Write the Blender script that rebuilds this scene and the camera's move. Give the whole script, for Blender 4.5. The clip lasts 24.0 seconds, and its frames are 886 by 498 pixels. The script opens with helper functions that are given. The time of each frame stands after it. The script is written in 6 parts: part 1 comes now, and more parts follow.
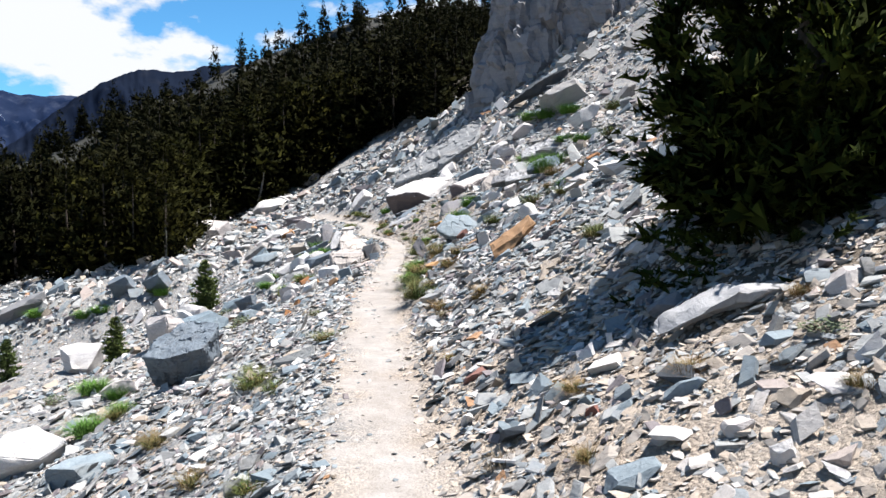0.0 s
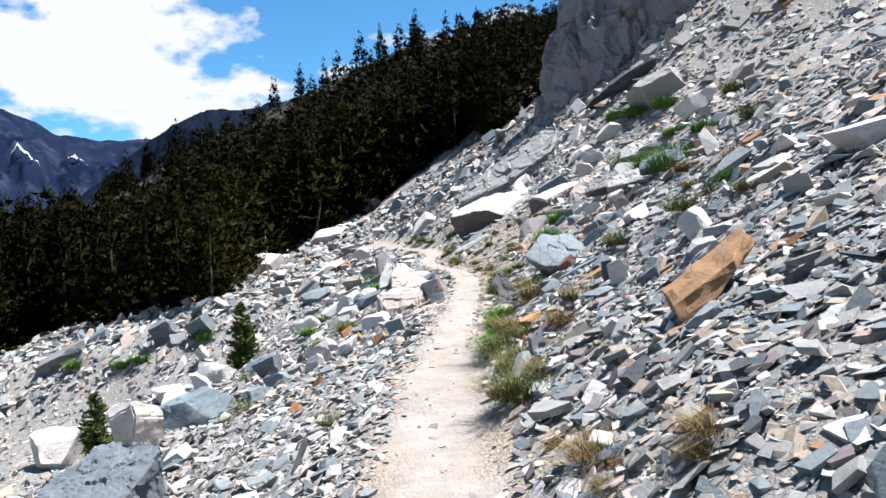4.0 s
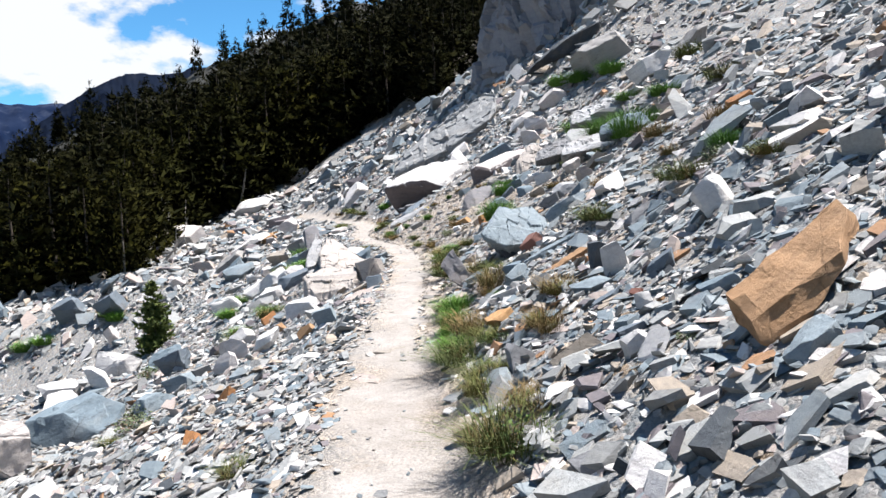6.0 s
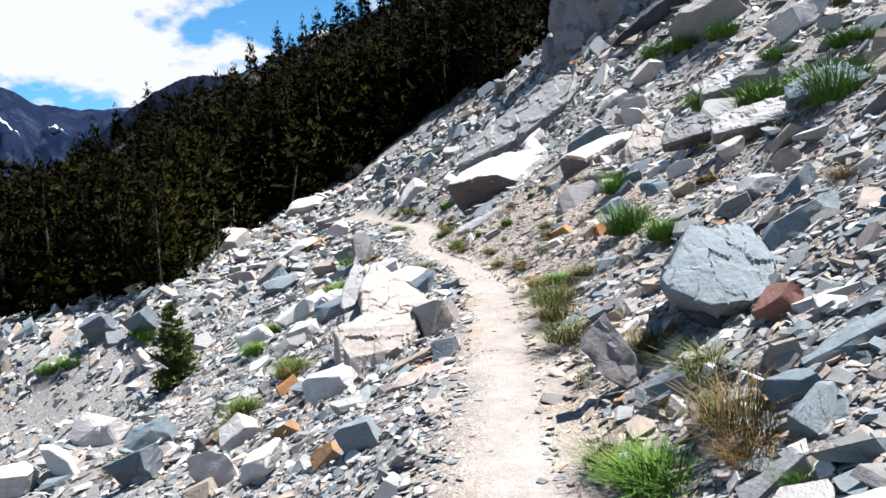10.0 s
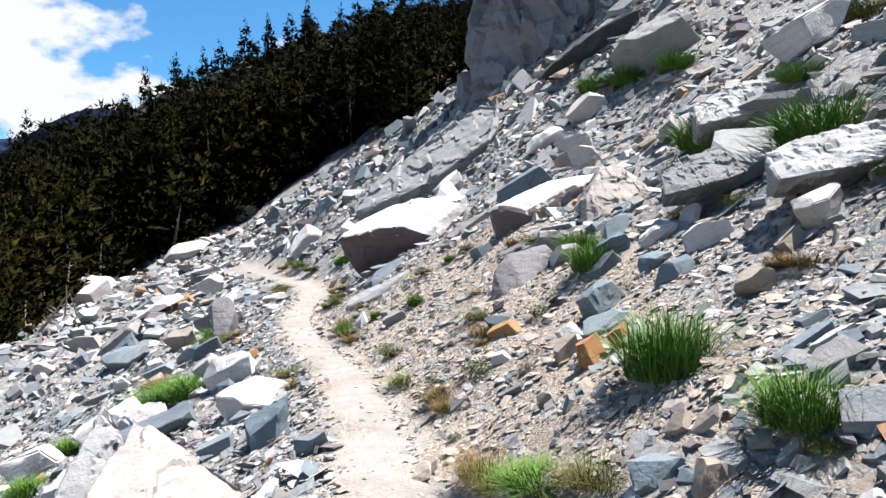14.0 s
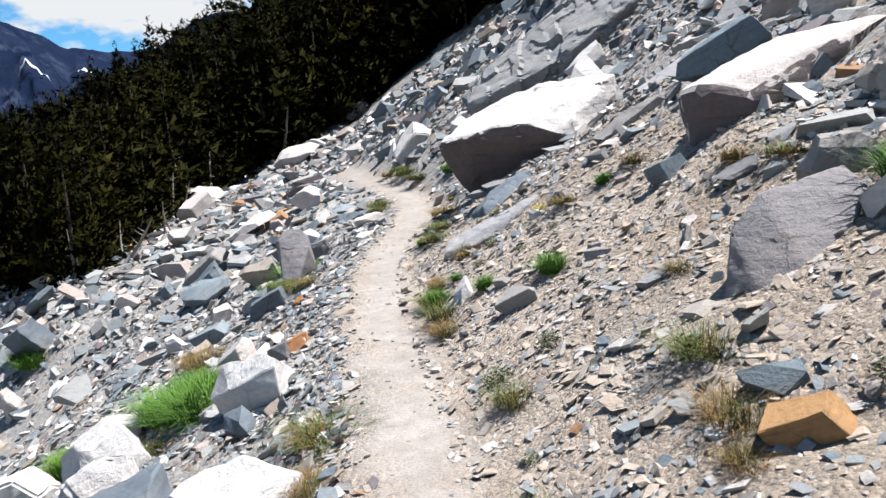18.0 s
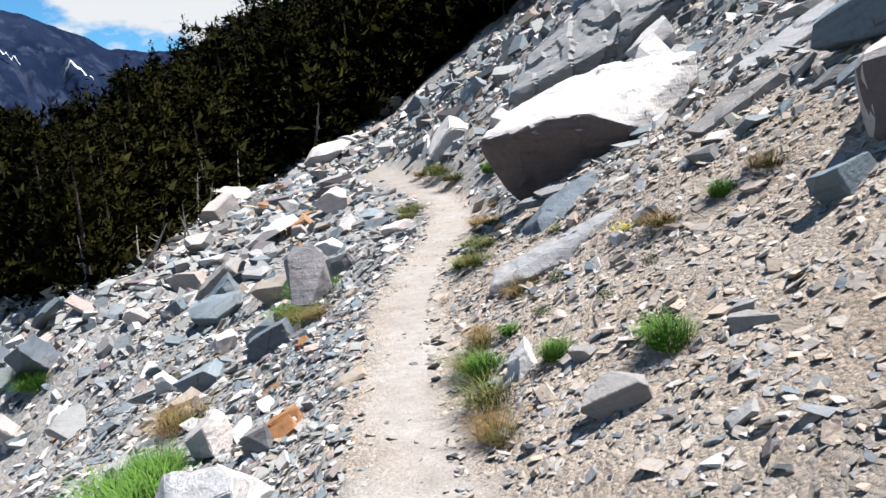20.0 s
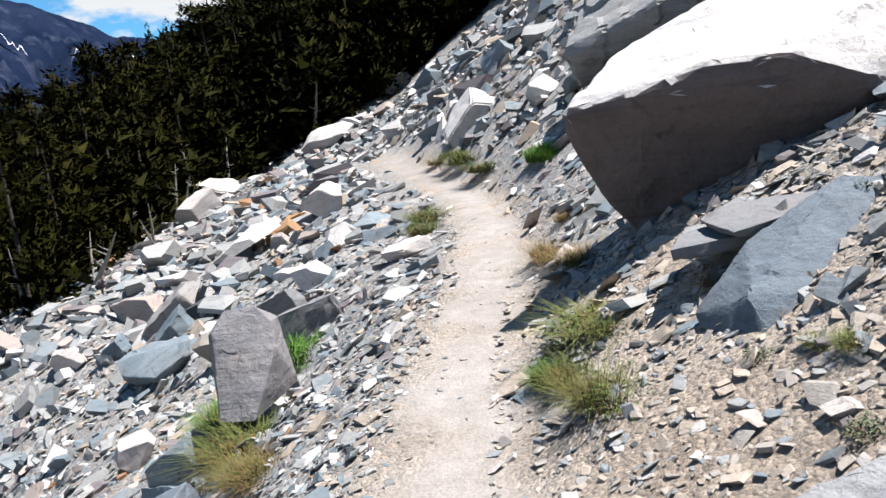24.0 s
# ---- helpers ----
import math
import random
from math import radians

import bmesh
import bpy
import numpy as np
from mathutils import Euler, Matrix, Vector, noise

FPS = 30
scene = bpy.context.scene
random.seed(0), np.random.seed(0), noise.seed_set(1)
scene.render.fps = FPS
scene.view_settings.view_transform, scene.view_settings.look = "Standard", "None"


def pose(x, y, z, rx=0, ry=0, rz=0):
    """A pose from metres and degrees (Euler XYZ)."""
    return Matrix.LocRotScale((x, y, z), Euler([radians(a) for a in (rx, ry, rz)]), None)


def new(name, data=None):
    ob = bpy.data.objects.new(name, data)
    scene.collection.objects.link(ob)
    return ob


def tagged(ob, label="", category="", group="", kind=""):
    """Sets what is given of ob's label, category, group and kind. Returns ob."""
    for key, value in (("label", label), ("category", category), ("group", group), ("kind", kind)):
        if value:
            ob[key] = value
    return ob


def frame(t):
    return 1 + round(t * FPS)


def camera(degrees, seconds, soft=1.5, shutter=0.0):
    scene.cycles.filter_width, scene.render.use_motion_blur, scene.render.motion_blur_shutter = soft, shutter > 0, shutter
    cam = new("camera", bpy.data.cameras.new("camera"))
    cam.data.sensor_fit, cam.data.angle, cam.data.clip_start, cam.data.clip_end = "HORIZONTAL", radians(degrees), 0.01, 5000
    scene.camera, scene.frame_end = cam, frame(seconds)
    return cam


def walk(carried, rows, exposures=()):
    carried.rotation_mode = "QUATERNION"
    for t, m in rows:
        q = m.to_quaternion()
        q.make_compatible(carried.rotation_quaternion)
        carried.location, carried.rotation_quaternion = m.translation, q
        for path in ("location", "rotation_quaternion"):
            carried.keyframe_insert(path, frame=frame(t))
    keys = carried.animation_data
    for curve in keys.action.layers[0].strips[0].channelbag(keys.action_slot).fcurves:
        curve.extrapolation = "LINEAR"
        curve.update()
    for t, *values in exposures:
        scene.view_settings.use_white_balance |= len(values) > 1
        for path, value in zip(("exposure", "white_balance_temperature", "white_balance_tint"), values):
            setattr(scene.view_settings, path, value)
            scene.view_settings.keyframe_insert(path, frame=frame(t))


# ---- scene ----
import itertools

# ---------------------------------------------------------------- camera
cam = camera(61.6, 24.0, soft=1.5)
ROWS = [  # seconds, place, yaw to the left, pitch up, roll
    (0.0, 0.000, 0.000, 1.170, -0.00, -3.50, -0.00),
    (0.5, 0.013, 0.689, 1.165, 3.66, -5.14, -0.98),
    (1.0, -0.028, 1.508, 1.186, 7.00, -5.35, -0.85),
    (1.5, -0.041, 2.339, 1.204, 10.08, -4.96, -0.62),
    (2.0, -0.050, 2.927, 1.172, 11.50, -5.05, 0.13),
    (2.5, -0.050, 3.447, 1.155, 10.46, -5.02, 0.29),
    (3.0, -0.153, 3.929, 1.134, 8.36, -3.01, -0.37),
    (3.5, -0.248, 4.467, 1.112, 6.78, -1.58, -1.84),
    (5.5, -0.631, 6.272, 1.080, 0.27, -3.06, -2.31),
    (6.0, -0.614, 6.704, 1.105, -0.12, -4.06, -2.41),
    (6.5, -0.627, 7.169, 1.093, 0.18, -4.41, -2.59),
    (7.0, -0.669, 7.693, 1.140, 1.04, -4.40, -3.47),
    (7.5, -0.706, 8.265, 1.189, 2.36, -3.54, -3.92),
    (8.0, -0.782, 8.856, 1.211, 3.46, -1.75, -4.14),
    (8.5, -0.870, 9.502, 1.229, 4.05, -1.74, -4.04),
    (9.0, -0.941, 10.042, 1.232, 4.53, -3.23, -3.70),
    (9.5, -1.021, 10.543, 1.245, 4.92, -3.63, -3.74),
    (11.5, -1.113, 12.417, 1.240, -0.54, -7.02, -2.23),
    (12.0, -1.050, 13.060, 1.274, -2.14, -5.28, -2.09),
    (12.5, -0.997, 13.799, 1.298, -3.77, -5.62, -2.02),
    (13.0, -0.942, 14.472, 1.327, -4.79, -7.17, -2.00),
    (13.5, -0.946, 14.961, 1.388, -4.27, -4.33, -2.20),
    (14.0, -1.023, 15.523, 1.487, -2.91, -1.26, -2.21),
    (14.5, -1.071, 16.082, 1.572, -0.94, -0.90, -2.02),
    (15.0, -1.067, 16.550, 1.615, 0.60, -3.03, -1.81),
    (15.5, -1.072, 17.032, 1.648, 1.65, -5.56, -2.09),
    (16.0, -1.075, 17.594, 1.635, 1.72, -7.39, -2.31),
    (16.5, -1.090, 18.181, 1.609, 1.72, -7.84, -2.39),
    (17.0, -1.044, 18.747, 1.634, 2.97, -8.30, -3.33),
    (17.5, -1.020, 19.305, 1.654, 5.10, -9.08, -4.12),
    (18.0, -1.020, 19.850, 1.672, 7.30, -9.10, -5.10),
    (18.5, -1.017, 20.414, 1.711, 8.90, -9.20, -6.03),
    (20.5, -1.463, 22.494, 1.614, 10.55, -9.16, -5.40),
    (21.0, -1.575, 23.116, 1.579, 10.71, -7.75, -4.74),
    (21.5, -1.712, 23.716, 1.563, 10.58, -7.64, -4.46),
    (22.0, -1.838, 24.220, 1.566, 10.59, -9.48, -5.10),
    (22.5, -2.000, 24.717, 1.551, 10.20, -10.64, -5.65),
    (23.0, -2.125, 25.250, 1.527, 10.37, -11.04, -5.71),
    (23.5, -2.208, 25.774, 1.533, 10.90, -11.00, -6.22),
    (24.0, -2.318, 26.282, 1.565, 11.16, -10.51, -7.08),
]
walk(cam, [(t, pose(x, y, z, 0, 0, yaw) @ pose(0, 0, 0, 90 + pitch) @ pose(0, 0, 0, 0, 0, roll)) for t, x, y, z, yaw, pitch, roll in ROWS],
     exposures=[(0.0, 1.50), (3.0, 1.52), (9.0, 1.52), (12.0, 1.42), (13.0, 1.44), (15.0, 1.58), (16.0, 1.50), (18.0, 1.30), (24.0, 1.34)])

# ---------------------------------------------------------------- sky and sun
SUN_ELEVATION, SUN_TURN = 68.0, 78.0  # degrees; the turn is clockwise from +y
world = bpy.data.worlds.new("sky")
scene.world = world
world.use_nodes = True
wn, wl = world.node_tree.nodes, world.node_tree.links
wn.clear()
w_out = wn.new("ShaderNodeOutputWorld")
w_bg = wn.new("ShaderNodeBackground")
w_sky = wn.new("ShaderNodeTexSky")
w_sky.sky_type, w_sky.sun_disc = "NISHITA", False
w_sky.sun_elevation, w_sky.sun_rotation = radians(SUN_ELEVATION), radians(SUN_TURN)
w_sky.altitude, w_sky.air_density, w_sky.dust_density, w_sky.ozone_density = 2800, 1.2, 0.3, 2.5
w_bg.inputs["Strength"].default_value = 0.045
w_co = wn.new("ShaderNodeTexCoord")
w_map = wn.new("ShaderNodeMapping")
w_map.inputs["Scale"].default_value = (1.0, 1.0, 1.9)
w_map.inputs["Location"].default_value = (0.35, 0.1, 0.2)
w_noise = wn.new("ShaderNodeTexNoise")
w_noise.inputs["Scale"].default_value, w_noise.inputs["Detail"].default_value, w_noise.inputs["Roughness"].default_value = 3.4, 9, 0.55
w_ramp = wn.new("ShaderNodeValToRGB")
w_ramp.color_ramp.elements[0].position, w_ramp.color_ramp.elements[1].position = 0.497, 0.540
w_mix = wn.new("ShaderNodeMix")
w_mix.data_type = "RGBA"
w_mix.inputs["B"].default_value = (7.6, 7.8, 8.1, 1)
wl.new(w_co.outputs["Generated"], w_map.inputs["Vector"])
wl.new(w_map.outputs["Vector"], w_noise.inputs["Vector"])
w_sep = wn.new("ShaderNodeSeparateXYZ")
wl.new(w_co.outputs["Generated"], w_sep.inputs["Vector"])
w_high = wn.new("ShaderNodeMapRange")
for key, value in (("From Min", 0.24), ("From Max", 0.55), ("To Min", 0.0), ("To Max", 0.16)):
    w_high.inputs[key].default_value = value
wl.new(w_sep.outputs["Z"], w_high.inputs["Value"])
w_less = wn.new("ShaderNodeMath")
w_less.operation = "SUBTRACT"
wl.new(w_noise.outputs["Fac"], w_less.inputs[0])
wl.new(w_high.outputs["Result"], w_less.inputs[1])
wl.new(w_less.outputs[0], w_ramp.inputs["Fac"])
wl.new(w_ramp.outputs["Color"], w_mix.inputs["Factor"])
w_tint = wn.new("ShaderNodeMix")
w_tint.data_type, w_tint.blend_type = "RGBA", "MULTIPLY"
w_tint.inputs["Factor"].default_value = 1.0
w_tint.inputs["B"].default_value = (0.62, 1.22, 1.46, 1)
wl.new(w_sky.outputs["Color"], w_tint.inputs["A"])
wl.new(w_tint.outputs["Result"], w_mix.inputs["A"])
wl.new(w_mix.outputs["Result"], w_bg.inputs["Color"])
wl.new(w_bg.outputs["Background"], w_out.inputs["Surface"])

sun_data = bpy.data.lights.new("sun", "SUN")
sun_data.energy, sun_data.angle, sun_data.color = 5.6, radians(0.53), (1.0, 0.968, 0.94)
sun = new("sun", sun_data)
sun.matrix_world = pose(0, 0, 60, 90 - SUN_ELEVATION, 0, 180 - SUN_TURN)


# ---------------------------------------------------------------- materials
def shader(name):
    mat = bpy.data.materials.new(name)
    mat.use_nodes = True
    return mat, mat.node_tree.nodes, mat.node_tree.links, mat.node_tree.nodes["Principled BSDF"]


def ramp_of(nodes, stops, interpolation="LINEAR"):
    node = nodes.new("ShaderNodeValToRGB")
    ramp = node.color_ramp
    ramp.interpolation = interpolation
    while len(ramp.elements) < len(stops):
        ramp.elements.new(0.5)
    for e, (at, colour) in zip(ramp.elements, stops):
        e.position, e.color = at, (*colour, 1)
    return node


def noise_of(nodes, links, vector, scale, detail=4.0, rough=0.55):
    node = nodes.new("ShaderNodeTexNoise")
    node.inputs["Scale"].default_value, node.inputs["Detail"].default_value, node.inputs["Roughness"].default_value = scale, detail, rough
    links.new(vector, node.inputs["Vector"])
    return node


def mix_of(nodes, links, a, b, factor, blend="MIX"):
    node = nodes.new("ShaderNodeMix")
    node.data_type, node.blend_type = "RGBA", blend
    for key, value in (("A", a), ("B", b), ("Factor", factor)):
        if isinstance(value, (int, float)):
            node.inputs[key].default_value = value
        elif isinstance(value, tuple):
            node.inputs[key].default_value = (*value, 1)
        else:
            links.new(value, node.inputs[key])
    return node.outputs["Result"]


def bump_of(nodes, links, bsdf, height, strength, distance):
    node = nodes.new("ShaderNodeBump")
    node.inputs["Strength"].default_value, node.inputs["Distance"].default_value = strength, distance
    links.new(height, node.inputs["Height"])
    links.new(node.outputs["Normal"], bsdf.inputs["Normal"])


SLATE, PALE, WHITE = (0.118, 0.144, 0.162), (0.218, 0.222, 0.220), (0.400, 0.384, 0.376)
MID, TAN, ORANGE = (0.152, 0.153, 0.152), (0.236, 0.200, 0.164), (0.236, 0.134, 0.074)
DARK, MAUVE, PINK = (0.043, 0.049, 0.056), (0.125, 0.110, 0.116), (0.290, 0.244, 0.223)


def rock_material(name, stops, by, grain=1.0, cracks=0.6):
    """Broken metamorphic rock. by: 'island', 'object' or None for the source of the colour's chance."""
    mat, nodes, links, bsdf = shader(name)
    co = nodes.new("ShaderNodeTexCoord").outputs["Object"]
    if by == "island":
        chance = nodes.new("ShaderNodeNewGeometry").outputs["Random Per Island"]
    else:
        chance = nodes.new("ShaderNodeObjectInfo").outputs["Random"]
    ramp = ramp_of(nodes, stops, "CONSTANT")
    links.new(chance, ramp.inputs["Fac"])
    big = noise_of(nodes, links, co, 2.3 * grain, 5, 0.6)
    stain = ramp_of(nodes, [(0.52, (0, 0, 0)), (0.72, (1, 1, 1))])
    links.new(big.outputs["Fac"], stain.inputs["Fac"])
    fine = noise_of(nodes, links, co, 34 * grain, 6, 0.7)
    tone = ramp_of(nodes, [(0.25, (0.62, 0.62, 0.63)), (0.5, (1.0, 1.0, 1.0)), (0.75, (1.25, 1.24, 1.22))])
    links.new(fine.outputs["Fac"], tone.inputs["Fac"])
    col = mix_of(nodes, links, ramp.outputs["Color"], tone.outputs["Color"], 0.6, "MULTIPLY")
    faint = nodes.new("ShaderNodeMath")
    faint.operation = "MULTIPLY"
    faint.inputs[1].default_value = 0.28
    links.new(stain.outputs["Color"], faint.inputs[0])
    col = mix_of(nodes, links, col, (0.16, 0.12, 0.085), faint.outputs[0])
    crack = nodes.new("ShaderNodeTexVoronoi")
    crack.feature = "DISTANCE_TO_EDGE"
    crack.inputs["Scale"].default_value = 2.4 * grain
    bent = nodes.new("ShaderNodeVectorMath")
    bent.operation = "MULTIPLY_ADD"
    links.new(big.outputs["Color"], bent.inputs[0])
    bent.inputs[1].default_value = (0.22, 0.22, 0.22)
    links.new(co, bent.inputs[2])
    links.new(bent.outputs[0], crack.inputs["Vector"])
    seam = ramp_of(nodes, [(0.0, (0.16, 0.16, 0.17)), (0.011, (0.55, 0.55, 0.55)), (0.022, (1, 1, 1))])
    links.new(crack.outputs["Distance"], seam.inputs["Fac"])
    gate = ramp_of(nodes, [(0.53, (0.0, 0.0, 0.0)), (0.62, (cracks, cracks, cracks))])
    links.new(big.outputs["Fac"], gate.inputs["Fac"])
    col = mix_of(nodes, links, col, seam.outputs["Color"], gate.outputs["Color"], "MULTIPLY")
    strata = nodes.new("ShaderNodeMapping")
    strata.inputs["Rotation"].default_value, strata.inputs["Scale"].default_value = (0.25, 0.35, 0.0), (0.8, 0.8, 6.5)
    links.new(co, strata.inputs["Vector"])
    band = noise_of(nodes, links, strata.outputs["Vector"], 3.2 * grain, 5, 0.65)
    hue = ramp_of(nodes, [(0.32, (0.66, 0.65, 0.66)), (0.45, (0.98, 0.98, 0.98)), (0.58, (1.04, 1.02, 0.99)), (0.70, (1.22, 1.20, 1.16))])
    links.new(band.outputs["Fac"], hue.inputs["Fac"])
    col = mix_of(nodes, links, col, hue.outputs["Color"], 0.8, "MULTIPLY")
    links.new(col, bsdf.inputs["Base Color"])
    bsdf.inputs["Roughness"].default_value = 0.82
    bsdf.inputs["Specular IOR Level"].default_value = 0.25
    joined = nodes.new("ShaderNodeMath")
    joined.operation = "MULTIPLY_ADD"
    links.new(seam.outputs["Color"], joined.inputs[0])
    joined.inputs[1].default_value = 0.15
    links.new(fine.outputs["Fac"], joined.inputs[2])
    ledges = nodes.new("ShaderNodeMath")
    ledges.operation = "MULTIPLY_ADD"
    links.new(band.outputs["Fac"], ledges.inputs[0])
    ledges.inputs[1].default_value = 0.9
    links.new(joined.outputs[0], ledges.inputs[2])
    bump_of(nodes, links, bsdf, ledges.outputs[0], 0.7, 0.014 / grain)
    return mat


def spread(*shares):
    """Ramp stops from (share, colour) pairs, so that each colour takes its share of the chances."""
    total, at, stops = sum(s for s, _ in shares), 0.0, []
    for share, colour in shares:
        stops.append((at, colour))
        at += share / total
    return stops


MIXED = spread((15, SLATE), (25, PALE), (11, MID), (17, WHITE), (4, DARK), (10, TAN), (1.1, ORANGE), (7, MAUVE), (7, PINK), (10, (0.154, 0.174, 0.186)), (8, (0.244, 0.244, 0.238)))
m_chips = rock_material("chip_rock", MIXED, "island", 1.6)
m_scree = rock_material("scree_rock", MIXED, "island", 1.0)
m_plates = rock_material("slate_plates", spread((20, SLATE), (22, PALE), (16, (0.154, 0.174, 0.186)), (14, MID), (7, WHITE), (6, DARK), (6, TAN), (1, ORANGE), (6, MAUVE)), "island", 1.2)
m_path = rock_material("path_pebbles", spread((3, (0.21, 0.19, 0.17)), (2, (0.16, 0.16, 0.16)), (2, (0.10, 0.115, 0.125)), (1, (0.28, 0.265, 0.25))), "island", 1.6)
m_bank = rock_material("bank_chips", spread((5, (0.285, 0.243, 0.203)), (3, (0.245, 0.222, 0.200)), (1.5, (0.16, 0.172, 0.182)), (2, (0.32, 0.30, 0.285)), (0.7, (0.13, 0.122, 0.115))), "island", 1.6)
m_loose = rock_material("loose_rock", MIXED, "object", 1.0)
m_slate = rock_material("blue_grey_rock", spread((3, (0.116, 0.148, 0.172)), (3, (0.150, 0.180, 0.200)), (2, (0.096, 0.115, 0.136))), "object", 0.9)
m_grey = rock_material("grey_rock", spread((3, (0.180, 0.183, 0.186)), (3, (0.145, 0.145, 0.151)), (2, (0.197, 0.189, 0.183))), "object", 0.9)
m_white = rock_material("white_rock", spread((3, WHITE), (2, (0.385, 0.352, 0.338)), (2, (0.42, 0.41, 0.405))), "object", 0.55, 0.15)
m_orange = rock_material("rusty_rock", spread((3, (0.249, 0.116, 0.049)), (2, (0.232, 0.136, 0.072)), (2, (0.267, 0.154, 0.070))), "object", 1.0)
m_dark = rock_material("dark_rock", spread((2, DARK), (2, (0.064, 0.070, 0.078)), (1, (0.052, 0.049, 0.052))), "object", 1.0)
m_tan = rock_material("tan_rock", spread((3, TAN), (2, (0.255, 0.217, 0.197)), (2, (0.203, 0.180, 0.157))), "object", 0.9)
m_red = rock_material("dark_red_rock", spread((1, (0.151, 0.067, 0.052)), (1, (0.174, 0.087, 0.070))), "object", 1.0)
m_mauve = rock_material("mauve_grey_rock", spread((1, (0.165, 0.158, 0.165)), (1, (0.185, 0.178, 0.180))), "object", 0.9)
m_pale = rock_material("pale_grey_rock", spread((1, (0.245, 0.245, 0.250)),), "object", 0.9)
m_blush = rock_material("pale_pinkish_rock", spread((1, (0.262, 0.236, 0.218)),), "object", 1.1, 0.9)
# darker rock for the undercut faces, with their shade put into the colour
m_shaded_face = rock_material("shaded_face_mauve_brown_rock", spread((1, (0.105, 0.088, 0.090)),), "object", 0.6, 0.3)
m_cliff = rock_material("cliff_rock", spread((1, (0.160, 0.160, 0.172)),), "object", 0.22)


def ground_material():
    mat, nodes, links, bsdf = shader("scree_soil")
    co = nodes.new("ShaderNodeTexCoord").outputs["Object"]
    cell = nodes.new("ShaderNodeTexVoronoi")
    cell.inputs["Scale"].default_value = 19
    links.new(co, cell.inputs["Vector"])
    apart = nodes.new("ShaderNodeSeparateColor")
    links.new(cell.outputs["Color"], apart.inputs["Color"])
    grit = ramp_of(nodes, spread((4, (0.185, 0.187, 0.188)), (3, (0.228, 0.217, 0.206)), (2, (0.262, 0.240, 0.215)), (2, (0.138, 0.148, 0.153)), (1, (0.31, 0.298, 0.286)), (1, (0.205, 0.160, 0.120))), "CONSTANT")
    links.new(apart.outputs["Red"], grit.inputs["Fac"])
    fine = noise_of(nodes, links, co, 60, 6, 0.75)
    broad = noise_of(nodes, links, co, 0.9, 5, 0.6)
    dust = ramp_of(nodes, [(0.32, (0.245, 0.200, 0.160)), (0.55, (0.300, 0.255, 0.212)), (0.7, (0.325, 0.285, 0.244))])
    links.new(broad.outputs["Fac"], dust.inputs["Fac"])
    tread = nodes.new("ShaderNodeAttribute")
    tread.attribute_name = "tread"
    sand = nodes.new("ShaderNodeAttribute")
    sand.attribute_name = "sand"
    duff_shade = nodes.new("ShaderNodeAttribute")
    duff_shade.attribute_name = "duff_shade"
    ragged = nodes.new("ShaderNodeMath")
    ragged.operation = "MULTIPLY_ADD"
    links.new(fine.outputs["Fac"], ragged.inputs[0])
    ragged.inputs[1].default_value = 0.9
    links.new(sand.outputs["Fac"], ragged.inputs[2])
    cover = ramp_of(nodes, [(0.62, (0, 0, 0)), (0.95, (1, 1, 1))])
    links.new(ragged.outputs[0], cover.inputs["Fac"])
    small = nodes.new("ShaderNodeTexVoronoi")
    small.inputs["Scale"].default_value = 46
    links.new(co, small.inputs["Vector"])
    split = nodes.new("ShaderNodeSeparateColor")
    links.new(small.outputs["Color"], split.inputs["Color"])
    chips = ramp_of(nodes, [(0.0, (0.62, 0.63, 0.65)), (0.35, (0.90, 0.90, 0.90)), (0.7, (1.06, 1.05, 1.03)), (1.0, (1.38, 1.36, 1.34))])
    links.new(split.outputs["Green"], chips.inputs["Fac"])
    earth = mix_of(nodes, links, dust.outputs["Color"], chips.outputs["Color"], 0.85, "MULTIPLY")
    col = mix_of(nodes, links, grit.outputs["Color"], earth, cover.outputs["Color"])
    pale = ramp_of(nodes, [(0.3, (0.206, 0.187, 0.172)), (0.7, (0.246, 0.229, 0.214))])
    links.new(broad.outputs["Fac"], pale.inputs["Fac"])
    speck = noise_of(nodes, links, co, 95, 3, 0.6)
    worn = ramp_of(nodes, [(0.34, (0.55, 0.54, 0.53)), (0.44, (1.0, 1.0, 1.0)), (0.60, (1.0, 1.0, 1.0)), (0.70, (1.25, 1.24, 1.23))])
    links.new(speck.outputs["Fac"], worn.inputs["Fac"])
    patchy = noise_of(nodes, links, co, 5.5, 5, 0.65)
    shade = ramp_of(nodes, [(0.35, (0.84, 0.83, 0.81)), (0.65, (1.1, 1.1, 1.1))])
    links.new(patchy.outputs["Fac"], shade.inputs["Fac"])
    path = mix_of(nodes, links, pale.outputs["Color"], worn.outputs["Color"], 0.8, "MULTIPLY")
    path = mix_of(nodes, links, path, shade.outputs["Color"], 1.0, "MULTIPLY")
    col = mix_of(nodes, links, col, path, tread.outputs["Fac"])
    # brown needle litter, which also carries painted shade under the near pine
    col = mix_of(nodes, links, col, (0.049, 0.038, 0.026), duff_shade.outputs["Fac"])
    tone = ramp_of(nodes, [(0.3, (0.72, 0.71, 0.70)), (0.6, (1.08, 1.08, 1.08))])
    links.new(fine.outputs["Fac"], tone.inputs["Fac"])
    col = mix_of(nodes, links, col, tone.outputs["Color"], 0.8, "MULTIPLY")
    links.new(col, bsdf.inputs["Base Color"])
    bsdf.inputs["Roughness"].default_value = 0.95
    bsdf.inputs["Specular IOR Level"].default_value = 0.15
    up = nodes.new("ShaderNodeMath")
    up.operation = "MULTIPLY_ADD"
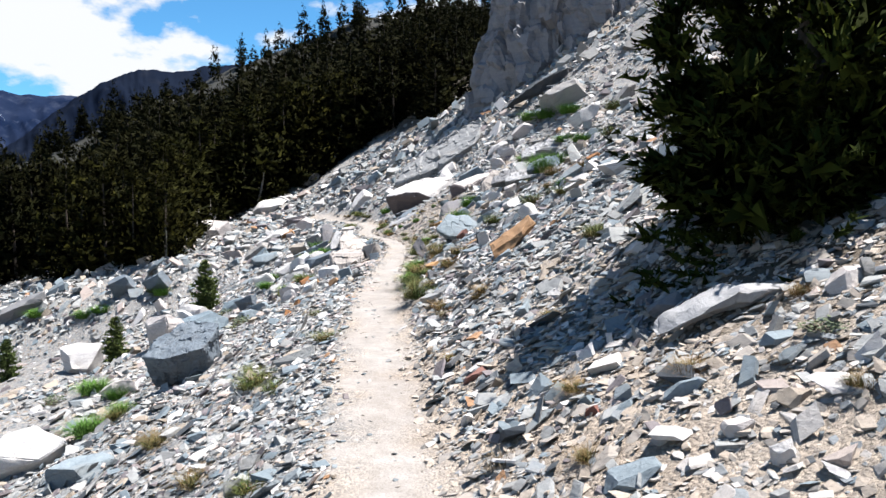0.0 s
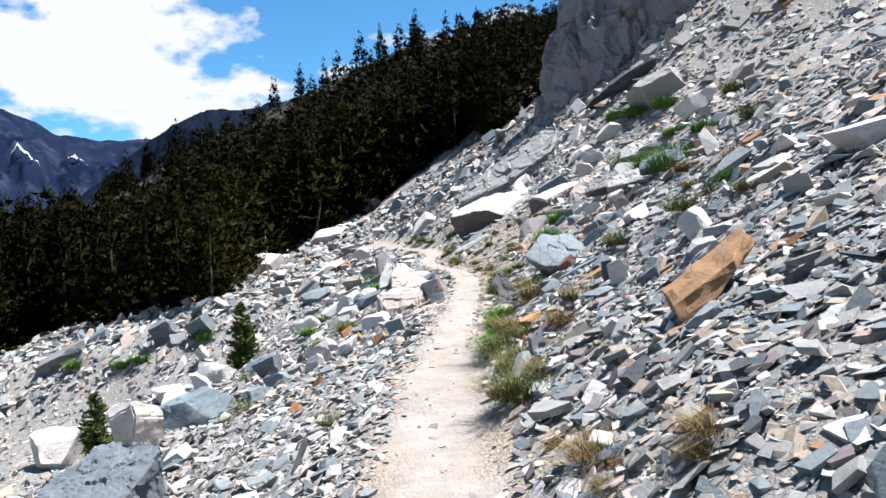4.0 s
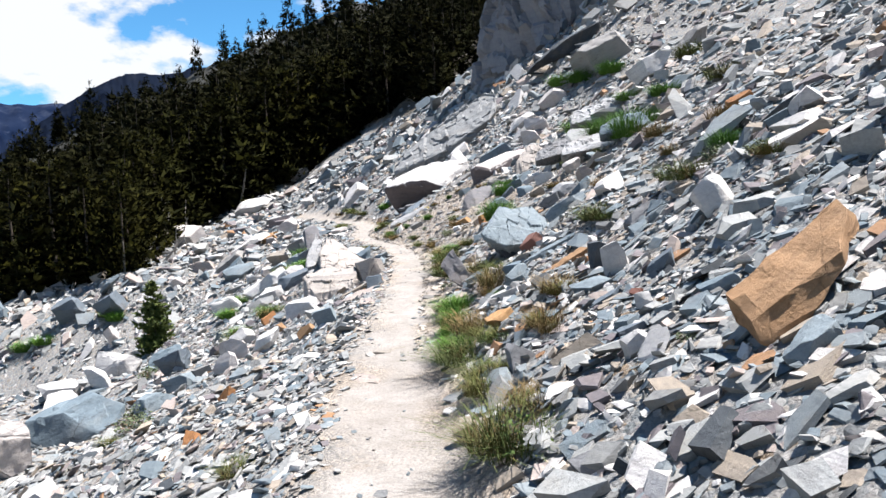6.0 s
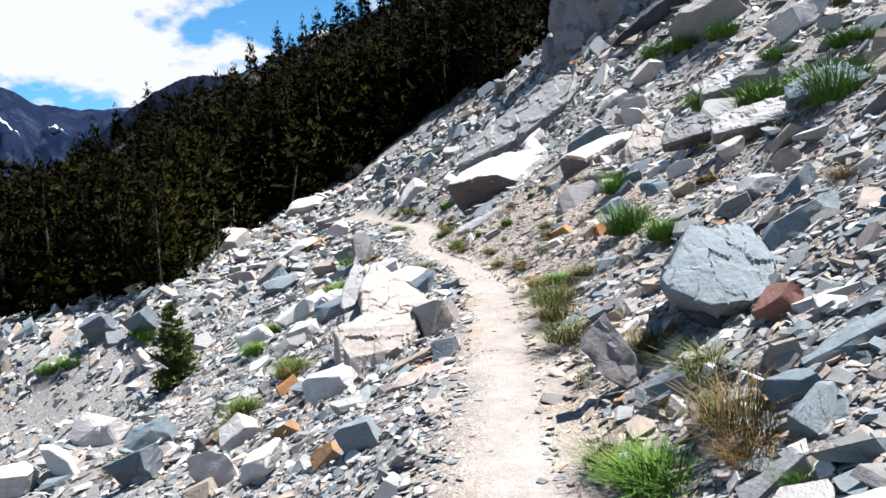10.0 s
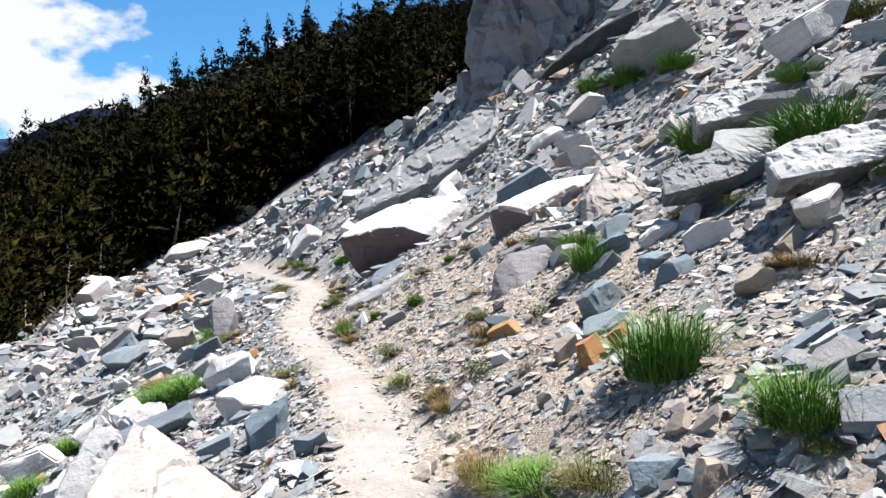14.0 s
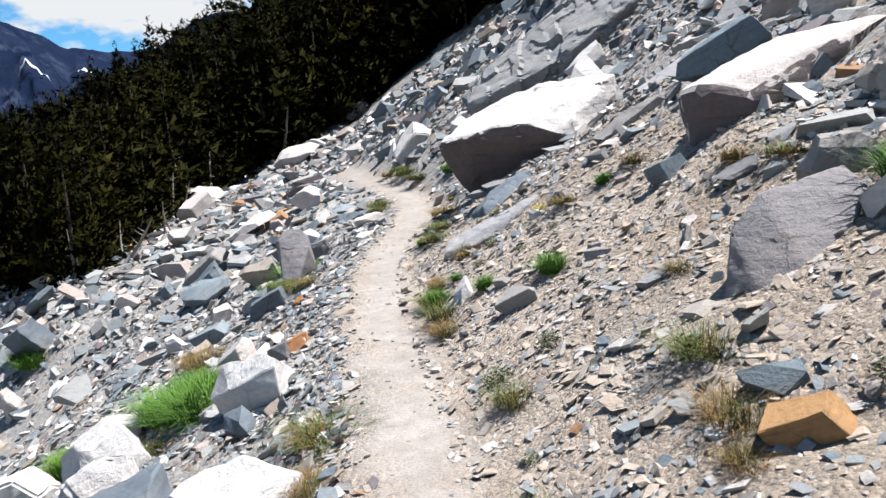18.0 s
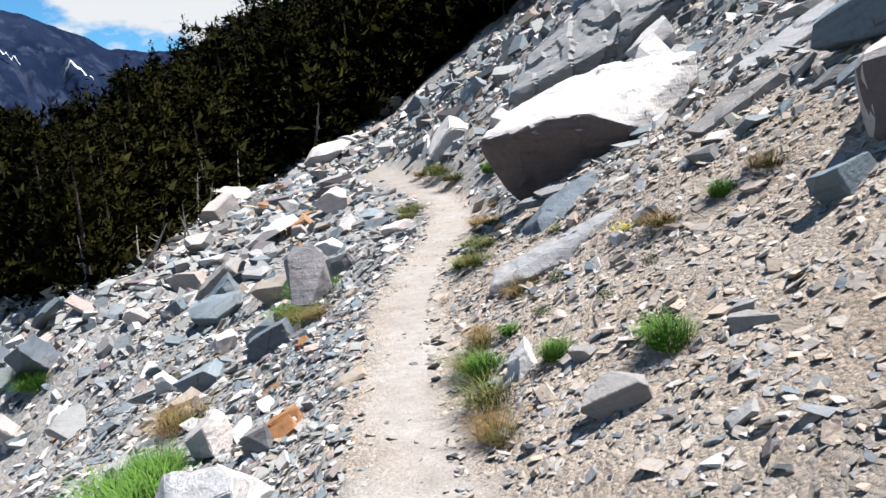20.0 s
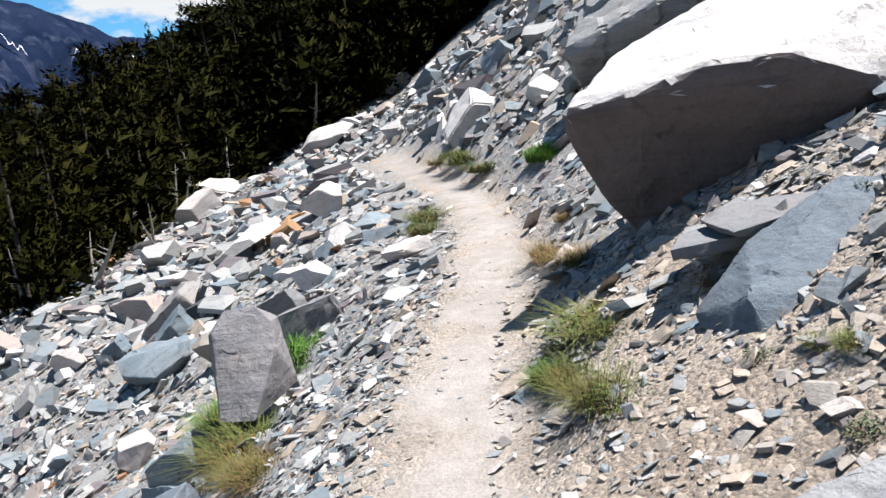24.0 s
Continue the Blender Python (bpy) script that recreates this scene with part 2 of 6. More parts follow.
    links.new(cell.outputs["Distance"], up.inputs[0])
    up.inputs[1].default_value = -0.9
    links.new(fine.outputs["Fac"], up.inputs[2])
    rough = nodes.new("ShaderNodeMath")
    rough.operation = "MULTIPLY_ADD"
    links.new(small.outputs["Distance"], rough.inputs[0])
    rough.inputs[1].default_value = -0.7
    links.new(up.outputs[0], rough.inputs[2])
    calm = nodes.new("ShaderNodeMapRange")
    calm.inputs["To Min"].default_value, calm.inputs["To Max"].default_value = 1.0, 0.12
    links.new(tread.outputs["Fac"], calm.inputs["Value"])
    low = nodes.new("ShaderNodeMath")
    low.operation = "MULTIPLY"
    links.new(rough.outputs[0], low.inputs[0])
    links.new(calm.outputs["Result"], low.inputs[1])
    bump_of(nodes, links, bsdf, low.outputs[0], 0.8, 0.03)
    return mat


def plant_material(name, low, high, gloss=0.2):
    mat, nodes, links, bsdf = shader(name)
    geo = nodes.new("ShaderNodeNewGeometry").outputs["Random Per Island"]
    ramp = ramp_of(nodes, [(0.0, low), (1.0, high)])
    links.new(geo, ramp.inputs["Fac"])
    info = nodes.new("ShaderNodeObjectInfo").outputs["Random"]
    hue = ramp_of(nodes, [(0.0, (0.80, 0.84, 0.80)), (1.0, (1.2, 1.12, 1.0))])
    links.new(info, hue.inputs["Fac"])
    links.new(mix_of(nodes, links, ramp.outputs["Color"], hue.outputs["Color"], 1.0, "MULTIPLY"), bsdf.inputs["Base Color"])
    bsdf.inputs["Roughness"].default_value = 0.8
    bsdf.inputs["Specular IOR Level"].default_value = gloss
    return mat


m_ground = ground_material()
# forest needles in two copies: darker behind, sunlit highlights painted for front trees
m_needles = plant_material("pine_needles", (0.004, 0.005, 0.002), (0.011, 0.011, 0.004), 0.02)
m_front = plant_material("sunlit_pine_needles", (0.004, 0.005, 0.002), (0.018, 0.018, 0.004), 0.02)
m_near = plant_material("near_pine_needles", (0.007, 0.012, 0.003), (0.032, 0.042, 0.008), 0.03)
m_young = plant_material("young_pine_needles", (0.030, 0.050, 0.012), (0.075, 0.096, 0.028))
m_green = plant_material("green_grass", (0.030, 0.084, 0.010), (0.085, 0.170, 0.026))
m_olive = plant_material("olive_grass", (0.038, 0.054, 0.013), (0.098, 0.105, 0.030))
m_herb = plant_material("herb_leaves", (0.030, 0.062, 0.014), (0.085, 0.125, 0.035))
m_straw = plant_material("dry_grass", (0.080, 0.050, 0.018), (0.165, 0.110, 0.045))
m_sage = plant_material("grey_green_leaves", (0.045, 0.062, 0.034), (0.105, 0.128, 0.080))
m_twig = plant_material("dry_twigs", (0.070, 0.050, 0.032), (0.135, 0.102, 0.068))
m_yellow = plant_material("yellow_flowers", (0.319, 0.290, 0.029), (0.406, 0.383, 0.070))


def bark_material(name, a, b):
    mat, nodes, links, bsdf = shader(name)
    co = nodes.new("ShaderNodeTexCoord").outputs["Object"]
    size = nodes.new("ShaderNodeMapping")
    size.inputs["Scale"].default_value = (9, 9, 1.6)
    links.new(co, size.inputs["Vector"])
    fine = noise_of(nodes, links, size.outputs["Vector"], 2.5, 7, 0.65)
    ramp = ramp_of(nodes, [(0.3, a), (0.7, b)])
    links.new(fine.outputs["Fac"], ramp.inputs["Fac"])
    links.new(ramp.outputs["Color"], bsdf.inputs["Base Color"])
    bsdf.inputs["Roughness"].default_value = 0.9
    bump_of(nodes, links, bsdf, fine.outputs["Fac"], 0.8, 0.03)
    return mat


m_bark = bark_material("pine_bark", (0.024, 0.018, 0.013), (0.066, 0.048, 0.034))
m_dead = bark_material("weathered_wood", (0.14, 0.125, 0.108), (0.26, 0.24, 0.215))


def mountain_material(name, low, high, pale):
    mat, nodes, links, bsdf = shader(name)
    co = nodes.new("ShaderNodeTexCoord").outputs["Object"]
    broad = noise_of(nodes, links, co, 0.006, 8, 0.6)
    ramp = ramp_of(nodes, [(0.35, low), (0.65, high)])
    links.new(broad.outputs["Fac"], ramp.inputs["Fac"])
    gully = nodes.new("ShaderNodeMapping")
    gully.inputs["Scale"].default_value, gully.inputs["Rotation"].default_value = (0.02, 0.02, 0.004), (0.3, 0.5, 0.0)
    links.new(co, gully.inputs["Vector"])
    scree = noise_of(nodes, links, gully.outputs["Vector"], 1.0, 6, 0.6)
    grey = ramp_of(nodes, [(0.52, (0, 0, 0)), (0.70, (0.8, 0.8, 0.8))])
    links.new(scree.outputs["Fac"], grey.inputs["Fac"])
    links.new(mix_of(nodes, links, ramp.outputs["Color"], pale, grey.outputs["Color"]), bsdf.inputs["Base Color"])
    bsdf.inputs["Roughness"].default_value = 1.0
    bsdf.inputs["Specular IOR Level"].default_value = 0.0
    return mat


# the blue of distance haze is put into these two colours
m_mountain = mountain_material("hazed_far_rock", (0.004, 0.008, 0.021), (0.011, 0.017, 0.036), (0.030, 0.038, 0.062))
m_ridge = mountain_material("hazed_wooded_ridge", (0.003, 0.005, 0.011), (0.007, 0.010, 0.018), (0.014, 0.016, 0.022))
m_snow, _, _, snow_bsdf = shader("old_snow")
snow_bsdf.inputs["Base Color"].default_value, snow_bsdf.inputs["Roughness"].default_value = (0.45, 0.47, 0.50, 1), 0.7
# near-black hillside sheet, standing in for dense forest between its trees
m_hill = bark_material("forest_backing", (0.004, 0.005, 0.003), (0.010, 0.010, 0.006))

# ---------------------------------------------------------------- the lie of the land
TRAIL_Y = [-40, -3, 1, 4, 7, 11, 14, 17, 20, 22, 24, 26.5, 29, 31, 33, 35.5, 38, 41, 44, 47.5, 51, 56, 70, 200]
TRAIL_X = [6, 0.35, 0.05, -0.30, -0.66, -1.03, -1.05, -1.04, -1.12, -1.38, -1.80, -2.48, -3.0, -3.13, -3.22, -3.5, -4.15, -5.2, -6.4, -7.6, -9.3, -11.5, -13, -16]
LEVEL_Y = [-40, 0, 5, 11, 16, 22, 28, 36, 44, 60, 200]
LEVEL_Z = [-0.3, -0.39, -0.40, -0.30, -0.12, 0.02, 0.0, 0.12, 0.25, 0.5, 3]


def smooth_line(x, xs, ys):
    """A softened run of straight lines through the points."""
    x = np.asarray(x, float)
    return sum(np.interp(x + d, xs, ys) for d in (-1.2, -0.6, 0.0, 0.6, 1.2)) / 5


def ripple(x, y, size, seed):
    """Soft uneven ground, about -1 to 1."""
    r = np.random.RandomState(seed)
    total = 0
    for n in range(6):
        a, p, k = r.uniform(0, 2 * np.pi), r.uniform(0, 2 * np.pi), 2 * np.pi / size * r.uniform(0.6, 1.7)
        total = total + np.sin((x * np.cos(a) + y * np.sin(a)) * k + p)
    return total / 3.2


def trail_offset(x, y):
    return np.asarray(x, float) - smooth_line(y, TRAIL_Y, TRAIL_X)


def ramp01(v, a, b):
    s = np.clip((np.asarray(v, float) - a) / (b - a), 0, 1)
    return s * s * (3 - 2 * s)


def land(x, y):
    """Height of the ground."""
    x, y = np.asarray(x, float), np.asarray(y, float)
    u = trail_offset(x, y)
    far = ramp01(y, 31, 38)
    r = np.maximum(u - 0.32, 0)
    l = np.maximum(-u - 0.42, 0)
    steep = 0.54 + 0.22 * far - 0.10 * ramp01(y, 44, 60)
    up = steep * r
    up = np.where(up > 30, 30 + 60 * (1 - np.exp(-(up - 30) / 60)), up)
    ease = ramp01(y, 20, 27)
    level = ramp01(y, 31, 42)
    close = 0.43 + 0.06 * ease - 0.25 * level
    wide = 0.29 + 0.27 * ease - 0.34 * level
    down = close * np.minimum(l, 3.5) + wide * np.clip(l - 3.5, 0, 10) + 0.30 * np.clip(l - 13.5, 0, 16) + 0.12 * np.clip(l - 29.5, 0, 120)
    z = smooth_line(y, LEVEL_Y, LEVEL_Z) + up - down
    off = ramp01(np.abs(u), 0.35, 1.6)
    z = z + off * (0.07 * ripple(x, y, 2.3, 3) + 0.16 * ripple(x, y, 6.5, 4) * ramp01(np.abs(u), 1.0, 5)) + 0.012 * ripple(x, y, 0.8, 5)
    z = z + 0.24 * np.clip(y - 60, 0, 80) * ramp01(x + 0.5 * y, -6, 20)
    return z + 0.6 * ripple(x, y, 22, 6) * ramp01(np.abs(u), 9, 30)


def in_forest(x, y):
    """1 where the trees stand: left of the scree's border, and beyond its far edge."""
    x, y = np.asarray(x, float), np.asarray(y, float)
    near = np.interp(x, [-400, -30, -25, -19, -14.5], [30, 49.5, 47.5, 43, 41])
    side = np.interp(y, [41, 45, 50, 55, 63], [-14.5, -16.2, -18, -19.2, -20.2])
    back = np.interp(x, [-20.2, -16.6, -14, -10, -6, -3.6, 0, 1.5, 4, 20], [63, 65.6, 69, 72, 70, 63, 56, 52, 56, 58])
    return np.where(((x < side) & (y > near)) | (y > back), 1.0, 0.0)


def slope_turn(x, y):
    """The turn that lays a thing's z along the ground's normal."""
    e = 0.25
    n = Vector((float(land(x - e, y) - land(x + e, y)), float(land(x, y - e) - land(x, y + e)), 2 * e)).normalized()
    return Vector((0, 0, 1)).rotation_difference(n).to_matrix().to_4x4()


def mesh_from(name, verts, faces, material, smooth=False):
    """A mesh from arrays of corners and triangles."""
    me = bpy.data.meshes.new(name)
    verts, faces = np.asarray(verts, np.float32), np.asarray(faces, np.int32)
    me.vertices.add(len(verts))
    me.vertices.foreach_set("co", verts.ravel())
    k = faces.shape[1]
    me.loops.add(faces.size)
    me.loops.foreach_set("vertex_index", faces.ravel())
    me.polygons.add(len(faces))
    me.polygons.foreach_set("loop_start", np.arange(0, faces.size, k, dtype=np.int32))
    me.polygons.foreach_set("use_smooth", np.full(len(faces), smooth))
    me.update(calc_edges=True)
    me.materials.append(material)
    return me


def spaced(lo, hi, near_lo, near_hi, step, grow):
    """Grid lines: close between near_lo and near_hi, then wider and wider."""
    mid = list(np.arange(near_lo, near_hi + step / 2, step))
    d, v, left = step, near_lo, []
    while v > lo:
        d *= grow
        v -= d
        left.append(max(v, lo))
    d, v, right = step, near_hi, []
    while v < hi:
        d *= grow
        v += d
        right.append(min(v, hi))
    return np.array(left[::-1] + mid + right)


gx, gy = spaced(-2500, 2500, -9, 5.5, 0.16, 1.09), spaced(-900, 4200, -1, 37, 0.16, 1.09)
XX, YY = np.meshgrid(gx, gy)
ZZ = land(XX, YY)
nx, ny = len(gx), len(gy)
corner = (np.arange(ny - 1)[:, None] * nx + np.arange(nx - 1)).ravel()
ground_mesh = mesh_from("ground", np.stack([XX, YY, ZZ], -1).reshape(-1, 3), np.stack([corner, corner + 1, corner + nx + 1, corner + nx], 1), m_ground, True)
U = trail_offset(XX, YY)
edge = 0.07 * ripple(XX, YY, 0.9, 11) + 0.05 * ripple(XX, YY, 0.35, 12)
tread = (1 - ramp01(np.abs(U - 0.02) + 1.9 * edge, 0.10, 0.46)) * (1 - ramp01(YY, 48, 51))
sand = np.clip(0.55 * ramp01(U, -0.3, 0.4) * (1 - ramp01(U - 1.7 - 1.5 * ramp01(YY, 19.5, 23), -0.6, 0.6)) * ramp01(YY, 15, 19) * (1 - ramp01(YY, 29, 33))
               + 0.62 * ramp01(U, 0, 0.5) * (1 - ramp01(U, 2.2, 3.6)) * (1 - ramp01(YY, 4, 8.5)) + 0.40 * (1 - ramp01(np.abs(U), 0.4, 0.9)) * (1 - ramp01(YY, 48, 51)) + 0.18 * ripple(XX, YY, 2.6, 14), 0, 1)
duff_shade = 0.16 * sum(in_forest(XX + i, YY + j) for i, j in ((0, 0), (0.8, 0.4), (-0.7, 0.6), (0.3, -0.9), (-0.4, -0.5)))
# needle litter at the near pine, spread wider to paint in its shadow
duff_shade = np.maximum(duff_shade, 0.85 * (1 - ramp01(np.hypot(XX - 2.5, YY - 5.5), 0.9, 2.3)))
for key, values in (("tread", tread), ("sand", sand), ("duff_shade", duff_shade)):
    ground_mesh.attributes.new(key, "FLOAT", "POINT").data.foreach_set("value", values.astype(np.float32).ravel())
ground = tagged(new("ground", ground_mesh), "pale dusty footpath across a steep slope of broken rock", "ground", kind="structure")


# ---------------------------------------------------------------- rock shapes
def hull(points):
    """Corners and triangles of the convex hull."""
    bm = bmesh.new()
    for p in points:
        bm.verts.new(p)
    res = bmesh.ops.convex_hull(bm, input=bm.verts)
    loose = [v for v in bm.verts if not v.link_faces]
    bmesh.ops.delete(bm, geom=loose, context="VERTS")
    bmesh.ops.triangulate(bm, faces=bm.faces)
    bm.normal_update()
    bm.verts.index_update()
    v = np.array([v.co[:] for v in bm.verts])
    f = np.array([[x.index for x in fc.verts] for fc in bm.faces])
    bm.free()
    return v, f


def box_points(rng, flat, extra=3):
    """Corners of a skewed box, some broken off, for a slab or a block."""
    pts = np.array([[i, j, k] for i in (-0.5, 0.5) for j in (-0.5, 0.5) for k in (-0.5, 0.5)])
    pts = pts * (1 - rng.uniform(0, 0.55, (8, 3)) * (rng.rand(8, 3) < 0.5))
    pts[:, 0] += pts[:, 1] * rng.uniform(-0.5, 0.5)
    pts[:, 1] += pts[:, 2] * rng.uniform(-0.4, 0.4)
    more = rng.uniform(-0.5, 0.5, (extra, 3))
    more[np.arange(extra), rng.randint(0, 2, extra)] = rng.choice([-0.52, 0.52], extra)
    return np.concatenate([pts, more]) * (1, rng.uniform(0.55, 1), flat)


def cut_points(rng, dims, cuts, depth=0.3, skew=0.16):
    """Corners of a box of rock, skewed and with pieces split off along flat planes."""
    half = np.asarray(dims, float) / 2
    n = np.concatenate([np.eye(3), -np.eye(3)]) + rng.normal(0, skew, (6, 3)) * (1, 1, 0.6)
    n = np.concatenate([n, rng.normal(0, 1, (cuts, 3))])
    n /= np.linalg.norm(n, axis=1, keepdims=True)
    reach = np.abs(n * half).sum(1)
    d = np.concatenate([reach[:6] * rng.uniform(0.78, 0.95, 6), reach[6:] * rng.uniform(1 - 2 * depth, 1 - 0.35 * depth, cuts)])
    i, j, k = np.array(list(itertools.combinations(range(len(n)), 3))).T
    det = np.einsum("ij,ij->i", n[i], np.cross(n[j], n[k]))
    on = np.abs(det) > 0.02
    i, j, k, det = i[on], j[on], k[on], det[on]
    p = (d[i, None] * np.cross(n[j], n[k]) + d[j, None] * np.cross(n[k], n[i]) + d[k, None] * np.cross(n[i], n[j])) / det[:, None]
    return p[(p @ n.T <= d + 1e-5).all(1)]


rng = np.random.RandomState(7)
CHIPS = [hull(box_points(rng, rng.uniform(0.12, 0.45), 1)) for _ in range(40)]
STONES = [hull(cut_points(rng, (1.05, rng.uniform(0.6, 1.0), rng.uniform(0.22, 0.6)), rng.randint(3, 7), 0.36, 0.25)) for n in range(56)]
PLATES = [hull(cut_points(rng, (1.05, rng.uniform(0.5, 0.9), rng.uniform(0.10, 0.26)), rng.randint(2, 5), 0.42, 0.16)) for n in range(40)]


def random_turns(rng, count, lean):
    """Turn matrices: any heading, leaning by about so many radians."""
    a, b, c = rng.uniform(0, 2 * np.pi, count), rng.normal(0, lean, count), rng.normal(0, lean, count)
    ca, sa, cb, sb, cc, sc = np.cos(a), np.sin(a), np.cos(b), np.sin(b), np.cos(c), np.sin(c)
    o, i = np.zeros(count), np.ones(count)
    rz = np.stack([ca, -sa, o, sa, ca, o, o, o, i], 1).reshape(-1, 3, 3)
    ry = np.stack([cb, o, sb, o, i, o, -sb, o, cb], 1).reshape(-1, 3, 3)
    rx = np.stack([i, o, o, o, cc, -sc, o, sc, cc], 1).reshape(-1, 3, 3)
    return ry @ rx @ rz


def ground_turns(x, y):
    """Turns that lay z along the ground's normal, as arrays."""
    e = 0.3
    n = np.stack([land(x - e, y) - land(x + e, y), land(x, y - e) - land(x, y + e), np.full(len(x), 2 * e)], 1)
    n /= np.linalg.norm(n, axis=1, keepdims=True)
    t = np.cross(np.array([0.0, 1, 0]), n)
    t /= np.linalg.norm(t, axis=1, keepdims=True)
    return np.stack([t, np.cross(n, t), n], -1)


def litter(name, rng, x, y, size, shapes, material, label, category, lean=0.25, sink=0.25, stretch=(0.6, 1.4), smooth=False):
    """Many stones on the ground as one object."""
    z = land(x, y)
    count = len(x)
    lie, turns = ground_turns(x, y), random_turns(rng, count, lean)
    scale = size[:, None] * rng.uniform(*stretch, (count, 3)) * (1, 1, 0.65)
    which = rng.randint(0, len(shapes), count)
    allv, allf, base = [], [], 0
    for n, (v, f) in enumerate(shapes):
        pick = np.where(which == n)[0]
        if not len(pick):
            continue
        p = np.einsum("nij,nkj->nki", turns[pick], v[None] * scale[pick, None])
        low = p[:, :, 2].min(1)
        high = p[:, :, 2].max(1)
        p[:, :, 2] += (-low - sink * (high - low))[:, None]
        p = np.einsum("nij,nkj->nki", lie[pick], p) + np.stack([x[pick], y[pick], z[pick]], 1)[:, None]
        allv.append(p.reshape(-1, 3))
        allf.append((f[None] + (base + np.arange(len(pick)) * len(v))[:, None, None]).reshape(-1, 3))
        base += len(pick) * len(v)
    me = mesh_from(name, np.concatenate(allv), np.concatenate(allf), material, smooth)
    return tagged(new(name, me), label, category, kind="stuff")


def sprinkle(rng, count, x0, x1, y0, y1, keep):
    """Places in a box, relative to the path across it, kept with the given chance."""
    u, y = rng.uniform(x0, x1, count), rng.uniform(y0, y1, count)
    x = u + smooth_line(y, TRAIL_Y, TRAIL_X)
    on = rng.rand(count) < keep(u, y)
    return x[on], y[on], u[on]


def bare(u, y):
    """How bare of stones the ground is: the path and the sandy bank beside it."""
    path = (1 - ramp01(np.abs(u), 0.26, 0.66)) * (1 - ramp01(y, 48, 51))
    wide = 1.5 + 1.5 * ramp01(y, 19.5, 23)
    bank = ramp01(u, 0.1, 0.5) * (1 - ramp01(u - wide, -0.5, 0.3)) * ramp01(y, 17, 20) * (1 - ramp01(y, 27, 31))
    return np.maximum(path, 0.72 * bank)


rng = np.random.RandomState(21)
x, y, u = sprinkle(rng, 61000, -4.5, 4.2, 1.5, 31.0, lambda u, y: (1 - 0.97 * bare(u, y)) * ramp01(np.abs(u), 0.30, 0.55) * np.where((u > 0) & (y < 12), 0.75 + 0.5 * ramp01(y, 5, 7), 1.0) * (0.35 + 0.65 * ramp01(ripple(u, y, 1.6, 31), -0.9, 0.5)) * (1 - 0.6 * ramp01(y, 26, 31)))
litter("gravel", rng, x, y, np.exp(rng.normal(-2.95, 0.42, len(x))) * np.where((u > 0.2) & (y > 16) & (y < 31), 0.6, 1.0), CHIPS, m_chips, "angular grey and tan rock chips covering the slope", "gravel", 0.3, 0.15)
x, y, u = sprinkle(rng, 15000, -1.7, -0.22, 1.2, 33.0, lambda u, y: ramp01(-u, 0.22, 0.5) * (1 - ramp01(-u, 1.2, 1.7)))
litter("edge_gravel", rng, x, y, np.exp(rng.normal(-3.35, 0.42, len(x))), CHIPS, m_chips, "fine slate chips along the downhill edge of the path", "gravel", 0.25, 0.2)
x, y, u = sprinkle(rng, 34000, 0.15, 3.4, 13.0, 32.0, lambda u, y: 0.40 + 0.60 * ramp01(ripple(u, y, 1.1, 37), -0.5, 0.5))
litter("bank_gravel", rng, x, y, np.exp(rng.normal(-3.55, 0.50, len(x))), CHIPS, m_bank, "small pale chips scattered over the sandy bank", "gravel", 0.25, 0.2)
x, y, u = sprinkle(rng, 11000, 0.25, 3.4, 1.2, 8.5, lambda u, y: 1 - 0.7 * ramp01(y, 6, 8.5))
litter("start_gravel", rng, x, y, np.exp(rng.normal(-3.5, 0.5, len(x))), CHIPS, m_bank, "small tan and grey chips on the brown slope", "gravel", 0.25, 0.2)
x, y, u = sprinkle(rng, 15000, -8.5, 8, 1.0, 40.0, lambda u, y: (1 - bare(u, y)) * np.clip(ramp01(np.abs(u), 3.0, 4.2) + ramp01(y, 28, 31), 0, 1))
litter("outer_gravel", rng, x, y, np.exp(rng.normal(-2.5, 0.4, len(x))), CHIPS, m_chips, "angular rock chips farther out on the slope", "gravel", 0.3, 0.15)
x, y, u = sprinkle(rng, 9000, -0.8, 0.8, 1.0, 36.0, lambda u, y: 0.14 + 0.86 * ramp01(np.abs(u), 0.25, 0.6))
litter("path_gravel", rng, x, y, np.exp(rng.normal(-3.75, 0.42, len(x))), CHIPS, m_path, "small loose stones lying on the dusty path", "gravel", 0.2, 0.3)
x, y, u = sprinkle(rng, 9000, -9, 8, 1.0, 36.0, lambda u, y: (1 - bare(u, y)) * ramp01(np.abs(u), 0.5, 1.0) * (0.25 + 0.75 * ramp01(ripple(u, y, 2.4, 33), -0.6, 0.6)) * np.where((u > 0) & (y < 7), 0.35, 1.0))
litter("scree", rng, x, y, np.exp(rng.normal(-2.38, 0.45, len(x))), STONES, m_scree, "grey, white and rusty broken stones on the slope", "scree", 0.18, 0.36)
x, y, u = sprinkle(rng, 9500, 0.75, 4.6, 3.0, 19.0, lambda u, y: (1 - bare(u, y)) * (0.05 + 0.95 * ramp01(y, 5.5, 9)) * (0.35 + 0.65 * ramp01(ripple(u, y, 1.7, 53), -0.6, 0.4)))
litter("slate_scree", rng, x, y, np.exp(rng.normal(-2.75, 0.45, len(x))), PLATES, m_plates, "overlapping blue-grey slate plates on the slope above the path", "scree", 0.13, 0.2, (0.75, 1.4))
x, y, u = sprinkle(rng, 13500, -24, 16, 31.0, 66.0, lambda u, y: (1 - bare(u, y)) * np.maximum(ramp01(np.abs(u), 0.6, 1.5), ramp01(y, 48, 51)) * (1 - 0.85 * in_forest(u + smooth_line(y, TRAIL_Y, TRAIL_X), y)))
